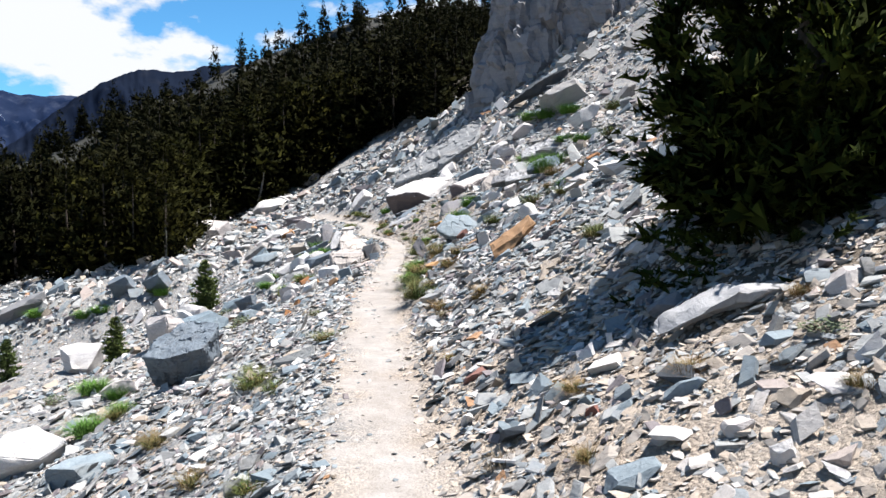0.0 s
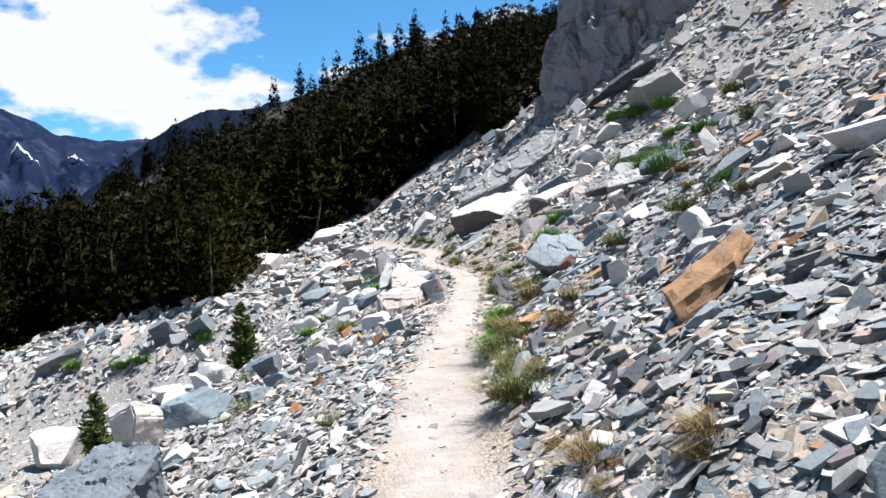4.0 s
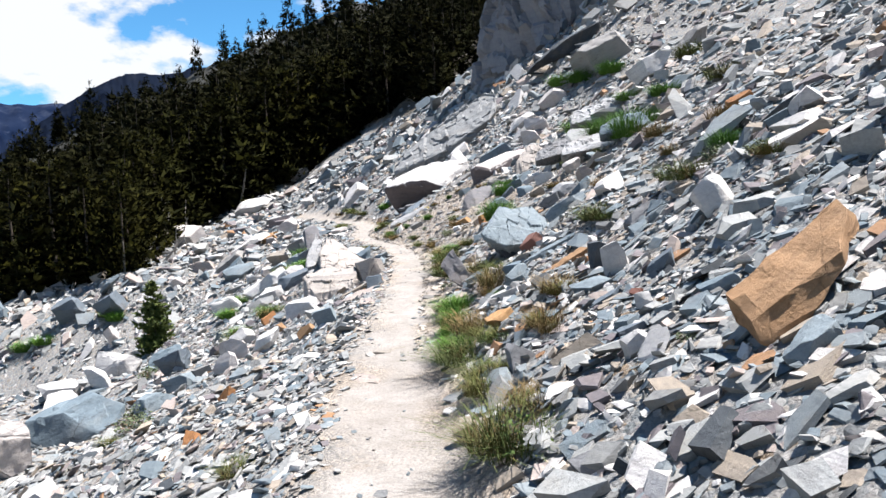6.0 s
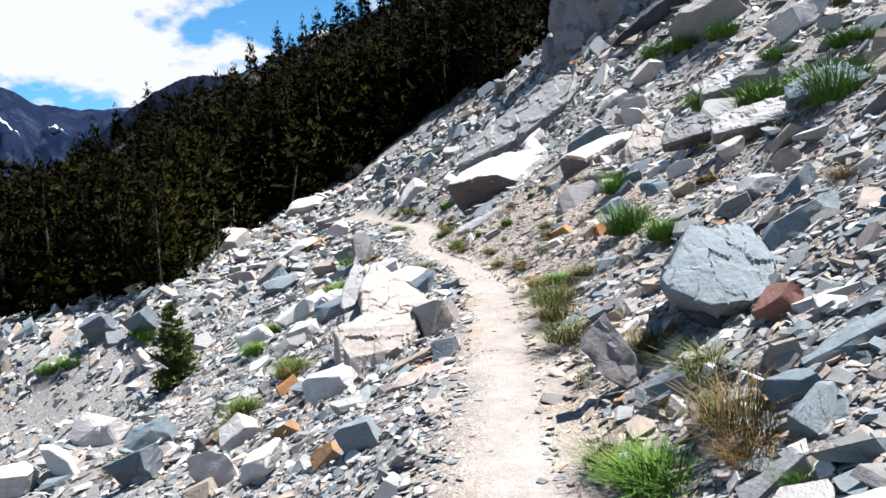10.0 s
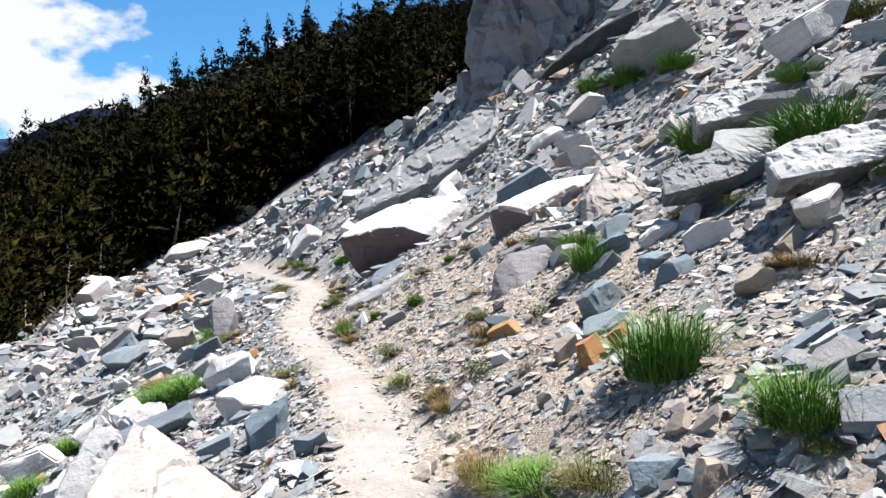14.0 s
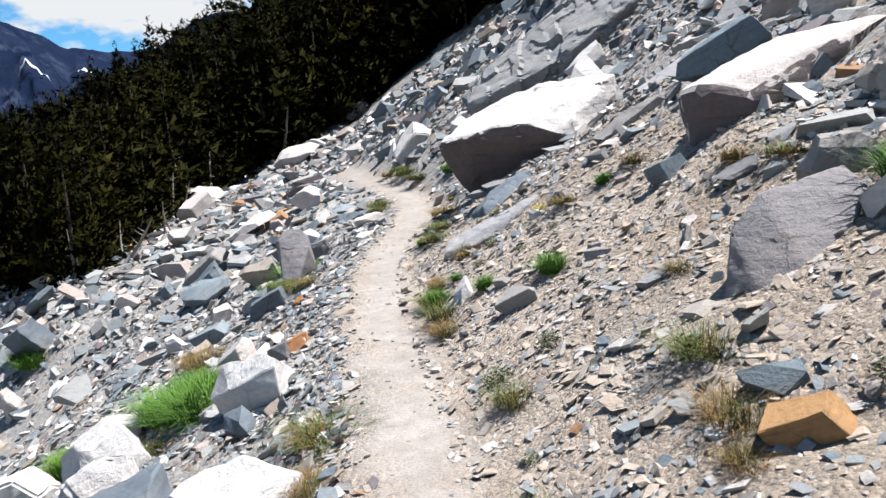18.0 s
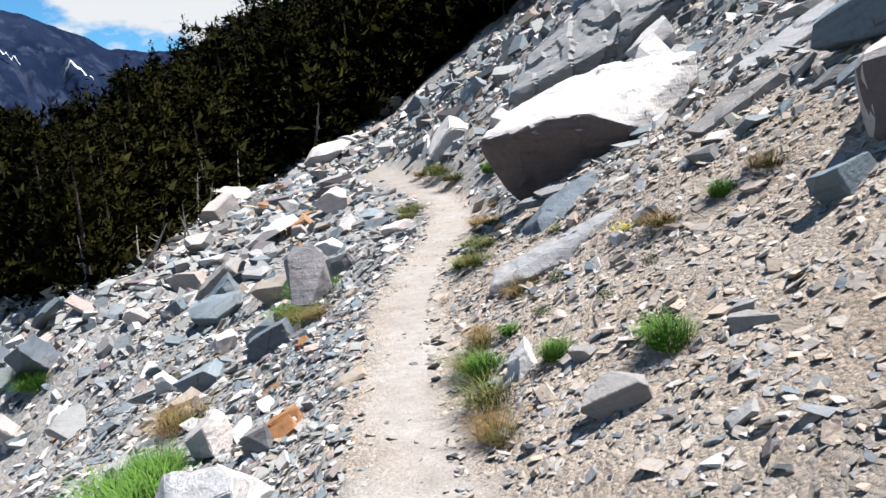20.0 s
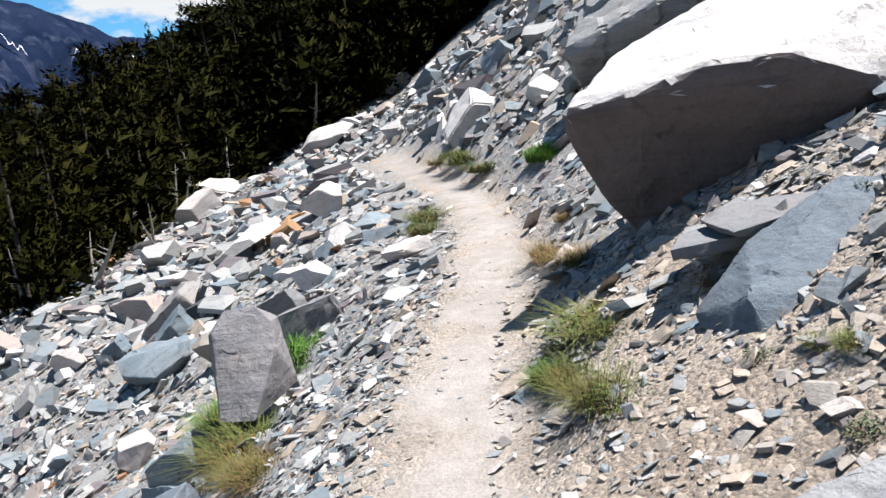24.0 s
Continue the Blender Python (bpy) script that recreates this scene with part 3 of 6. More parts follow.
litter("far_scree", rng, x, y, np.exp(rng.normal(-1.35, 0.45, len(x))) * np.where(y < 37, 0.5, 1.0) * np.where((y < 45) & (np.abs(u) < 4), 0.7, 1.0), STONES, m_scree, "field of blue-grey broken blocks below the forest", "scree", 0.3, 0.3)
x, y, u = sprinkle(rng, 8200, -38, -5.5, 2.0, 46.0, lambda u, y: 1 - in_forest(u + smooth_line(y, TRAIL_Y, TRAIL_X), y))
litter("lower_scree", rng, x, y, np.exp(rng.normal(-2.2, 0.5, len(x))) * (1 + ramp01(-u, 12, 30)), STONES, m_scree, "pale broken stones on the lower slope", "scree", 0.3, 0.3)

x, y, u = sprinkle(rng, 5600, 2.4, 14, 6.0, 46.0, lambda u, y: ramp01(u, 2.4, 3.6) * (0.35 + 0.65 * ramp01(ripple(u, y, 3, 39), -0.7, 0.4)) * (1 - 0.7 * bare(u, y)))
litter("upper_scree", rng, x, y, np.exp(rng.normal(-1.95, 0.5, len(x))), STONES, m_scree, "broken grey and tan stones covering the upper slope", "scree", 0.3, 0.3)


# ---------------------------------------------------------------- things
def part(name, me, parent, label=""):
    ob = new(name, me)
    ob.parent = parent
    return tagged(ob, label)


def stone_mesh(name, seed, dims, material, points=26, rough=0.026, bevel=0.02, fine=True, worn=False):
    """A broken boulder: a hull with worn edges and a rough skin."""
    r = np.random.RandomState(seed)
    if points <= 14:
        pts = cut_points(r, dims, 7, 0.30, 0.14)
    elif worn:
        pts = cut_points(r, dims, 18, 0.30, 0.2)
    else:
        pts = cut_points(r, dims, r.randint(6, 11), 0.32, 0.26)
    pts /= np.maximum(np.ptp(pts, 0) / np.array(dims), 1e-6)
    bm = bmesh.new()
    for p in pts:
        bm.verts.new(p)
    bmesh.ops.convex_hull(bm, input=bm.verts)
    bmesh.ops.delete(bm, geom=[v for v in bm.verts if not v.link_faces], context="VERTS")
    bmesh.ops.remove_doubles(bm, verts=bm.verts, dist=0.012 * max(dims))
    bmesh.ops.dissolve_limit(bm, angle_limit=0.06, verts=bm.verts, edges=bm.edges)
    size = min(dims)
    bmesh.ops.bevel(bm, geom=bm.edges[:], offset=(0.12 if worn else bevel) * size, segments=2 if worn else 1, affect="EDGES", clamp_overlap=True)
    bmesh.ops.triangulate(bm, faces=bm.faces)
    big = max(dims)
    for _ in range(3):
        long = [e for e in bm.edges if e.calc_length() > big * (0.10 if big > 0.4 and fine else 0.2)]
        if not long or len(bm.faces) > (1300 if big > 0.4 and fine else 340):
            break
        bmesh.ops.subdivide_edges(bm, edges=long, cuts=1)
        bmesh.ops.triangulate(bm, faces=bm.faces)
    bm.normal_update()
    shift = Vector((seed * 1.7, seed * 0.9, seed * 0.3))
    bed = Vector((r.normal(0, 0.25), r.normal(0, 0.25), 1)).normalized()
    layers, ledge = r.uniform(5, 9), 0.2 if worn else r.uniform(0.35, 1.0)
    for v in bm.verts:
        q = v.co / big * 5 + shift
        v.co += v.normal * (noise.fractal(q, 0.8, 2.0, 4) * rough * big * 0.8 - abs(noise.noise(q * 0.7)) * rough * big * 0.5)
        h = v.co.dot(bed) / big * layers + 0.6 * noise.noise(q * 0.5)
        chip = noise.cell(Vector((q.x * 0.9 + noise.noise(q), q.y * 0.9, q.z * 1.6)))
        v.co += v.normal * big * ledge * rough * (0.7 * (h - math.floor(h) - 0.5) * (1 - abs(v.normal.dot(bed))) + 0.45 * chip)
    me = bpy.data.meshes.new(name)
    bm.to_mesh(me)
    bm.free()
    me.materials.append(material)
    me.shade_smooth()
    me.set_sharp_from_angle(angle=radians(34 if worn else 20))
    return me


SEED = [100]


def boulder(name, label, x, y, dims, material, head=0.0, lean=(0.0, 0.0), sink=None, lift=0.0, category="boulder", group="boulders on the slope", **shape):
    """One stone of its own, bedded in the slope. dims: along its heading, across, up."""
    SEED[0] += 1
    if sink is None:
        sink = 0.24 if material is m_white else 0.40
    if material is m_white and dims[0] > 0.3:
        shape["worn"] = True
    ob = new(name, stone_mesh(name, SEED[0], dims, material, **shape))
    base, tip = slope_turn(x, y), pose(0, 0, 0, lean[0], lean[1], 0) @ pose(0, 0, 0, 0, 0, head)
    zs = [(tip @ v.co).z for v in ob.data.vertices]
    rise = -min(zs) - sink * (max(zs) - min(zs)) + lift
    ob.matrix_world = Matrix.Translation((x, y, float(land(x, y)))) @ base @ Matrix.Translation((0, 0, rise)) @ tip
    return tagged(ob, label, category, group)


boulder("boulder", "rust-orange slab lying above the footpath", 0.61, 13.60, (0.49, 0.17, 0.13), m_orange, -1, (8, -4), points=14)
boulder("rock", "small rust-orange stone lying above the footpath", 0.67, 13.05, (0.20, 0.12, 0.14), m_orange, 13, (5, -6))
boulder("rock", "small rust-orange stone lying at the edge of the footpath", -0.15, 12.50, (0.26, 0.16, 0.19), m_orange, 13, (-10, 7))
boulder("rock", "dark grey stone lying above the footpath", 0.75, 12.64, (0.31, 0.19, 0.41), m_dark, -9, (7, -1))
boulder("rock", "small sun-bleached white upright block standing above the footpath", 0.69, 12.26, (0.21, 0.08, 0.33), m_white, -13, (5, 7), points=13)
boulder("rock", "small blue-grey slate stone lying above the footpath", 0.50, 12.12, (0.30, 0.18, 0.15), m_slate, 0, (10, -4))
boulder("rock", "small blue-grey slate stone lying above the footpath", 0.15, 14.17, (0.25, 0.15, 0.24), m_slate, -11, (10, -4))
boulder("rock", "small grey slab lying at the edge of the footpath", -0.13, 13.64, (0.30, 0.10, 0.11), m_grey, 4, (2, -8), points=14)
boulder("rock", "small blue-grey slate stone lying above the footpath", 0.29, 13.14, (0.17, 0.10, 0.10), m_slate, 24, (-8, -3))
boulder("rock", "small blue-grey slate slab lying above the footpath", 0.51, 11.75, (0.27, 0.09, 0.07), m_slate, -2, (8, -7), points=14)
boulder("rock", "small grey slab lying at the edge of the footpath", -0.52, 12.98, (0.29, 0.10, 0.09), m_grey, 1, (-10, 0), points=14)
boulder("rock", "small pale tan stone lying above the footpath", 0.18, 18.42, (0.22, 0.13, 0.21), m_tan, 13, (2, 5))
boulder("rock", "small blue-grey slate stone lying above the footpath", 0.05, 18.68, (0.29, 0.17, 0.15), m_slate, 0, (8, 6))
boulder("rock", "blue-grey slate slab lying above the footpath", 0.88, 18.99, (0.33, 0.12, 0.09), m_slate, -6, (1, -5), points=14)
boulder("boulder", "blue-grey slate boulder lying at the edge of the footpath", -2.24, 21.80, (0.64, 0.39, 0.42), m_slate, -17, (5, -2))
boulder("rock", "small blue-grey slate stone lying at the edge of the footpath", -1.77, 20.94, (0.30, 0.18, 0.20), m_slate, -9, (3, 1))
boulder("boulder", "large grey boulder lying above the footpath", 5.76, 34.28, (2.28, 1.37, 1.59), m_grey, 13, (-5, 2))
boulder("rock", "small pale tan stone lying above the footpath", 1.17, 20.06, (0.29, 0.17, 0.29), m_tan, 9, (8, -5))
boulder("rock", "small rust-orange stone lying above the footpath", 0.44, 20.48, (0.18, 0.11, 0.23), m_orange, 20, (10, -2))
boulder("rock", "small pale tan stone lying above the footpath", 0.09, 20.82, (0.23, 0.14, 0.24), m_tan, 15, (8, 0))
boulder("rock", "small grey stone lying above the footpath", 0.83, 18.61, (0.25, 0.15, 0.18), m_grey, -7, (-7, -6))
boulder("rock", "small pale tan stone lying at the edge of the footpath", -0.15, 20.16, (0.14, 0.08, 0.17), m_tan, 1, (-6, -8))
boulder("boulder", "large pale grey slab lying under the pine", 1.63, 4.38, (0.84, 0.26, 0.13), m_pale, -5, (3, 5), points=14, sink=0.1)
boulder("rock", "small grey stone lying above the footpath", 1.53, 4.93, (0.24, 0.14, 0.17), m_grey, -23, (9, -7))
boulder("rock", "small blue-grey slate stone lying above the footpath", 1.23, 5.10, (0.20, 0.12, 0.13), m_slate, -1, (8, 2))
boulder("rock", "small sun-bleached white stone lying above the footpath", 2.14, 3.90, (0.27, 0.16, 0.13), m_white, 10, (-2, 8))
boulder("boulder", "large sun-bleached white boulder lying below the footpath", -5.49, 14.48, (0.83, 0.50, 0.90), m_white, -25, (-8, -5))
boulder("boulder", "large blue-grey slate boulder lying below the footpath", -5.08, 15.47, (1.12, 0.67, 0.83), m_slate, 13, (7, -7))
boulder("boulder", "large sun-bleached white boulder lying below the footpath", -8.54, 17.49, (1.12, 0.67, 0.85), m_white, -13, (3, 1))
boulder("boulder", "large sun-bleached white boulder lying below the footpath", -5.18, 9.20, (0.91, 0.55, 0.71), m_white, 14, (-2, -4))
boulder("boulder", "blue-grey slate boulder lying below the footpath", -3.40, 6.82, (0.66, 0.40, 0.34), m_slate, 19, (-9, 2))
boulder("boulder", "sun-bleached white boulder lying below the footpath", -5.12, 11.58, (0.59, 0.35, 0.37), m_white, -5, (1, -4))
boulder("boulder", "large sun-bleached white boulder lying below the footpath", -16.92, 54.35, (1.94, 1.16, 1.02), m_white, -1, (2, 6))
boulder("boulder", "large grey boulder lying below the footpath", -22.32, 39.66, (2.77, 1.66, 0.99), m_grey, 8, (2, -5))
boulder("boulder", "large blue-grey slate boulder lying below the footpath", -16.29, 38.35, (1.27, 0.76, 1.51), m_slate, 14, (6, 0))
boulder("rock", "small blue-grey slate stone lying above the footpath", 1.71, 3.71, (0.22, 0.13, 0.09), m_slate, 2, (10, -1))
boulder("rock", "small blue-grey slate stone lying above the footpath", 1.18, 3.65, (0.24, 0.14, 0.11), m_slate, -6, (3, 0))
boulder("rock", "small sun-bleached white stone lying above the footpath", 1.26, 3.11, (0.13, 0.08, 0.08), m_white, 8, (-1, 2))
boulder("rock", "small sun-bleached white stone lying above the footpath", 1.32, 2.81, (0.10, 0.06, 0.11), m_white, -25, (3, 2))
boulder("rock", "small pale tan stone lying above the footpath", 1.46, 2.65, (0.14, 0.09, 0.08), m_tan, -24, (2, -4))
boulder("rock", "small dark red stone lying at the edge of the footpath", 0.80, 3.90, (0.09, 0.06, 0.09), m_red, -22, (10, 2))
boulder("rock", "small dark red stone lying at the edge of the footpath", 0.26, 5.59, (0.22, 0.13, 0.10), m_red, 4, (1, 3))
boulder("rock", "small blue-grey slate stone lying above the footpath", 0.76, 6.85, (0.21, 0.13, 0.18), m_slate, 13, (-2, 7))
boulder("rock", "small blue-grey slate stone lying at the edge of the footpath", 0.82, 3.11, (0.28, 0.17, 0.10), m_slate, -24, (8, -7))
boulder("rock", "small blue-grey slate stone lying above the footpath", 0.81, 9.49, (0.27, 0.16, 0.15), m_slate, 18, (-10, 3))
boulder("rock", "small sun-bleached white stone lying above the footpath", 0.38, 10.42, (0.16, 0.10, 0.17), m_white, -9, (10, 6))
boulder("rock", "small grey stone lying at the edge of the footpath", -0.02, 9.64, (0.16, 0.10, 0.12), m_grey, -6, (8, 2))
boulder("rock", "small pale tan stone lying at the edge of the footpath", -0.50, 10.68, (0.17, 0.10, 0.15), m_tan, -14, (1, -3))
boulder("boulder", "large sun-bleached white boulder lying below the footpath", -7.26, 21.70, (0.95, 0.57, 0.68), m_white, -5, (1, 0))
boulder("boulder", "sun-bleached white boulder lying below the footpath", -6.89, 20.13, (0.45, 0.27, 0.72), m_white, -6, (2, -5))
boulder("boulder", "large sun-bleached white boulder lying below the footpath", -6.40, 17.88, (0.75, 0.45, 0.69), m_white, 24, (-10, -4))
boulder("boulder", "blue-grey slate boulder lying below the footpath", -4.67, 17.84, (0.59, 0.35, 0.52), m_slate, -6, (6, -1))
boulder("rock", "small rust-orange stone lying below the footpath", -2.56, 12.23, (0.16, 0.10, 0.17), m_orange, 16, (-2, -1))
boulder("rock", "small blue-grey slate stone lying at the edge of the footpath", -2.02, 15.68, (0.28, 0.17, 0.36), m_slate, -5, (-5, 5))
boulder("rock", "small grey stone lying at the edge of the footpath", -0.12, 11.33, (0.25, 0.15, 0.26), m_grey, 16, (-7, -5))
boulder("rock", "grey stone lying above the footpath", 1.22, 13.51, (0.39, 0.23, 0.17), m_grey, 13, (0, 2))
boulder("rock", "sun-bleached white stone lying above the footpath", 1.45, 12.13, (0.33, 0.20, 0.35), m_white, 18, (-3, 6))
boulder("rock", "small sun-bleached white stone lying above the footpath", 0.64, 11.28, (0.12, 0.07, 0.13), m_white, -15, (-8, 2))
boulder("rock", "small blue-grey slate stone lying above the footpath", 0.44, 11.03, (0.12, 0.07, 0.10), m_slate, 22, (10, -2))
boulder("rock", "small blue-grey slate stone lying above the footpath", 0.45, 10.83, (0.18, 0.11, 0.10), m_slate, 11, (4, 0))
boulder("rock", "small blue-grey slate stone lying above the footpath", 0.91, 11.75, (0.23, 0.14, 0.16), m_slate, -11, (-7, -7))
boulder("rock", "small blue-grey slate stone lying above the footpath", 0.38, 10.02, (0.20, 0.12, 0.07), m_slate, 8, (-4, 2))
boulder("rock", "small blue-grey slate stone lying at the edge of the footpath", -0.03, 10.30, (0.13, 0.08, 0.09), m_slate, 11, (-5, 0))
boulder("rock", "small pale tan stone lying above the footpath", 0.27, 10.07, (0.06, 0.04, 0.06), m_tan, -4, (10, -6))
boulder("rock", "small grey stone lying above the footpath", 0.68, 10.27, (0.18, 0.11, 0.09), m_grey, 14, (1, -4))
boulder("rock", "small blue-grey slate stone lying above the footpath", 0.89, 10.73, (0.23, 0.14, 0.12), m_slate, 1, (-1, 8))
boulder("rock", "small dark red stone lying above the footpath", 0.66, 11.55, (0.09, 0.06, 0.09), m_red, 25, (-2, 6))
boulder("rock", "pale tan stone lying flush in the footpath", -1.01, 13.21, (0.43, 0.26, 0.11), m_tan, -3, (10, 5), sink=0.8)
boulder("rock", "pale tan stone lying flush in the footpath", -1.25, 12.25, (0.32, 0.19, 0.11), m_tan, -7, (3, 5), sink=0.8)
boulder("rock", "sun-bleached white stone lying below the footpath", -3.16, 15.34, (0.38, 0.23, 0.30), m_white, -23, (3, -4))
boulder("rock", "small rust-orange stone lying below the footpath", -2.68, 13.57, (0.20, 0.12, 0.19), m_orange, -13, (-10, 7))
boulder("rock", "blue-grey slate stone lying below the footpath", -3.82, 15.63, (0.40, 0.24, 0.32), m_slate, 14, (6, 5))
boulder("boulder", "blue-grey slate boulder lying below the footpath", -3.98, 14.98, (0.50, 0.30, 0.36), m_slate, 10, (-3, -7))
boulder("boulder", "grey boulder lying below the footpath", -4.50, 22.67, (0.59, 0.35, 0.45), m_grey, 22, (4, 8))
boulder("rock", "sun-bleached white stone lying below the footpath", -3.62, 17.82, (0.41, 0.24, 0.39), m_white, -7, (7, 2))
boulder("boulder", "large sun-bleached white boulder lying below the footpath", -4.14, 24.51, (0.78, 0.47, 0.50), m_white, -11, (-8, 1))
boulder("boulder", "large grey boulder lying below the footpath", -9.37, 37.89, (1.66, 1.00, 0.79), m_grey, -18, (-3, -7))
boulder("boulder", "pale grey block lying above the footpath", 1.30, 17.86, (0.42, 0.28, 0.28), m_pale, -23, (6, -2), points=13)
boulder("boulder", "pale tan boulder lying above the footpath", 2.84, 16.27, (0.45, 0.30, 0.22), m_tan, 2, (8, -7))
boulder("rock", "rust-orange stone lying above the footpath", 3.28, 16.33, (0.36, 0.22, 0.21), m_orange, -25, (5, -5))
boulder("boulder", "large grey boulder lying above the footpath", 7.13, 28.78, (1.38, 0.83, 0.82), m_grey, -15, (6, 1))
boulder("boulder", "pale blue slate slab lying above the footpath", 1.08, 16.36, (0.58, 0.36, 0.24), m_slate, -10, (-10, 8), points=13)
boulder("rock", "blue-grey slate stone lying above the footpath", 0.14, 13.92, (0.31, 0.18, 0.22), m_slate, 9, (3, -7))
boulder("boulder", "blue-grey slate slab lying above the footpath", 0.59, 14.42, (0.60, 0.21, 0.10), m_slate, -4, (-7, 2), points=14)
boulder("rock", "small pale tan stone lying above the footpath", 0.24, 14.57, (0.20, 0.12, 0.19), m_tan, -9, (7, 7))
boulder("rock", "small grey stone lying at the edge of the footpath", -0.08, 13.32, (0.28, 0.17, 0.13), m_grey, 25, (-9, 3))
boulder("boulder", "large sun-bleached white boulder lying above the footpath", 5.14, 26.07, (1.3, 0.8, 0.6), m_white, 9, (-7, -3))
boulder("boulder", "large sun-bleached white boulder lying above the footpath", 3.71, 33.84, (1.08, 0.65, 0.69), m_white, -10, (-2, -4))
boulder("boulder", "large sun-bleached white upright block standing above the footpath", 2.84, 31.51, (0.81, 0.28, 0.85), m_white, -25, (5, 4), points=13)
boulder("boulder", "large sun-bleached white boulder lying above the footpath", 2.49, 33.74, (1.07, 0.64, 0.51), m_white, -22, (-2, -1))
boulder("boulder", "sun-bleached white boulder lying below the footpath", -2.76, 17.76, (0.55, 0.33, 0.33), m_white, -8, (9, 8))
boulder("rock", "small rust-orange stone lying below the footpath", -2.35, 15.98, (0.27, 0.16, 0.21), m_orange, 8, (3, -7))
boulder("rock", "small rust-orange stone lying below the footpath", -2.93, 16.95, (0.26, 0.16, 0.20), m_orange, 5, (0, -8))
boulder("rock", "sun-bleached white stone lying below the footpath", -3.41, 16.73, (0.42, 0.25, 0.45), m_white, -22, (-6, -7))
boulder("rock", "sun-bleached white stone lying below the footpath", -2.90, 16.27, (0.43, 0.26, 0.27), m_white, -18, (-9, -6))
boulder("boulder", "blue-grey slate boulder lying below the footpath", -5.53, 19.86, (0.65, 0.39, 0.54), m_slate, 5, (-9, -6))
boulder("boulder", "large sun-bleached white boulder lying below the footpath", -7.65, 20.10, (0.73, 0.44, 0.52), m_white, 7, (6, 7))
boulder("rock", "pale tan stone lying below the footpath", -3.56, 16.58, (0.31, 0.19, 0.25), m_tan, -5, (-5, 2))
boulder("boulder", "large sun-bleached white boulder lying below the footpath", -13.33, 35.25, (0.74, 0.45, 1.01), m_white, -21, (1, 4))
boulder("boulder", "large sun-bleached white boulder lying below the footpath", -6.21, 26.17, (0.76, 0.45, 0.60), m_white, 16, (2, 1))
boulder("boulder", "sun-bleached white boulder lying below the footpath", -4.39, 23.13, (0.70, 0.42, 0.43), m_white, -2, (-2, -2))
boulder("boulder", "pale tan slab lying at the edge of the footpath", -1.97, 17.52, (0.70, 0.24, 0.12), m_tan, -4, (3, -5), points=14)
boulder("rock", "small blue-grey slate upright block standing at the edge of the footpath", -1.56, 17.12, (0.25, 0.09, 0.31), m_slate, 10, (-10, 4), points=13)
boulder("rock", "small rust-orange stone lying below the footpath", -3.58, 19.16, (0.29, 0.17, 0.25), m_orange, 25, (-8, -3))
boulder("rock", "small rust-orange stone lying at the edge of the footpath", -1.73, 17.10, (0.20, 0.12, 0.12), m_orange, -23, (1, 6))
boulder("boulder", "large pale tan slab lying at the edge of the footpath", -1.79, 16.81, (0.76, 0.26, 0.11), m_tan, 4, (10, 4), points=14)
boulder("boulder", "large sun-bleached white boulder lying at the edge of the footpath", -3.24, 25.35, (0.80, 0.48, 0.47), m_white, -23, (9, 5))
boulder("boulder", "large sun-bleached white boulder lying at the edge of the footpath", -2.67, 23.33, (0.79, 0.47, 0.36), m_white, -22, (1, 7))
boulder("rock", "small pale tan stone lying at the edge of the footpath", -0.31, 16.56, (0.28, 0.17, 0.13), m_tan, 23, (0, 5))
boulder("rock", "small pale tan stone lying at the edge of the footpath", -0.20, 16.72, (0.18, 0.11, 0.15), m_tan, 19, (3, 6))
boulder("rock", "grey stone lying above the footpath", 0.74, 17.80, (0.35, 0.21, 0.22), m_grey, -24, (-3, -2))
boulder("boulder", "blue-grey slate boulder lying above the footpath", 1.43, 17.38, (0.46, 0.30, 0.22), m_slate, 9, (-2, -6))
boulder("rock", "small pale tan stone lying above the footpath", 1.65, 18.18, (0.26, 0.16, 0.37), m_tan, 2, (-3, 5))
boulder("rock", "grey stone lying above the footpath", 1.06, 17.86, (0.36, 0.21, 0.23), m_grey, -17, (-10, 2))
boulder("rock", "sun-bleached white stone lying above the footpath", 1.93, 20.59, (0.37, 0.22, 0.35), m_white, -2, (7, 0))
boulder("rock", "small grey stone lying above the footpath", 0.23, 16.91, (0.22, 0.13, 0.15), m_grey, -18, (4, -5))
boulder("rock", "small dark grey stone lying above the footpath", 1.04, 16.93, (0.30, 0.18, 0.19), m_dark, 21, (6, 4))
boulder("rock", "blue-grey slate stone lying above the footpath", 1.11, 21.21, (0.32, 0.19, 0.24), m_slate, 17, (-7, 2))
boulder("boulder", "blue-grey slate boulder lying above the footpath", 0.86, 22.45, (0.36, 0.24, 0.22), m_slate, 11, (7, -5))
boulder("boulder", "grey boulder lying above the footpath", 0.69, 24.34, (0.52, 0.31, 0.49), m_grey, 12, (-10, 7))
boulder("rock", "sun-bleached white stone lying above the footpath", 1.56, 21.66, (0.41, 0.24, 0.26), m_white, -16, (-3, 4))
boulder("boulder", "large sun-bleached white boulder lying below the footpath", -4.75, 25.49, (1.05, 0.63, 0.61), m_white, -23, (6, -6))
boulder("boulder", "large blue-grey slate boulder lying below the footpath", -3.88, 23.88, (1.13, 0.68, 0.44), m_slate, 11, (-7, 4))
boulder("boulder", "large rust-orange slab lying above the footpath", 1.10, 27.34, (0.86, 0.30, 0.17), m_orange, -5, (-10, 2), points=14)
boulder("boulder", "large sun-bleached white boulder lying above the footpath", -0.49, 37.41, (0.90, 0.54, 0.60), m_white, -24, (-7, 7))
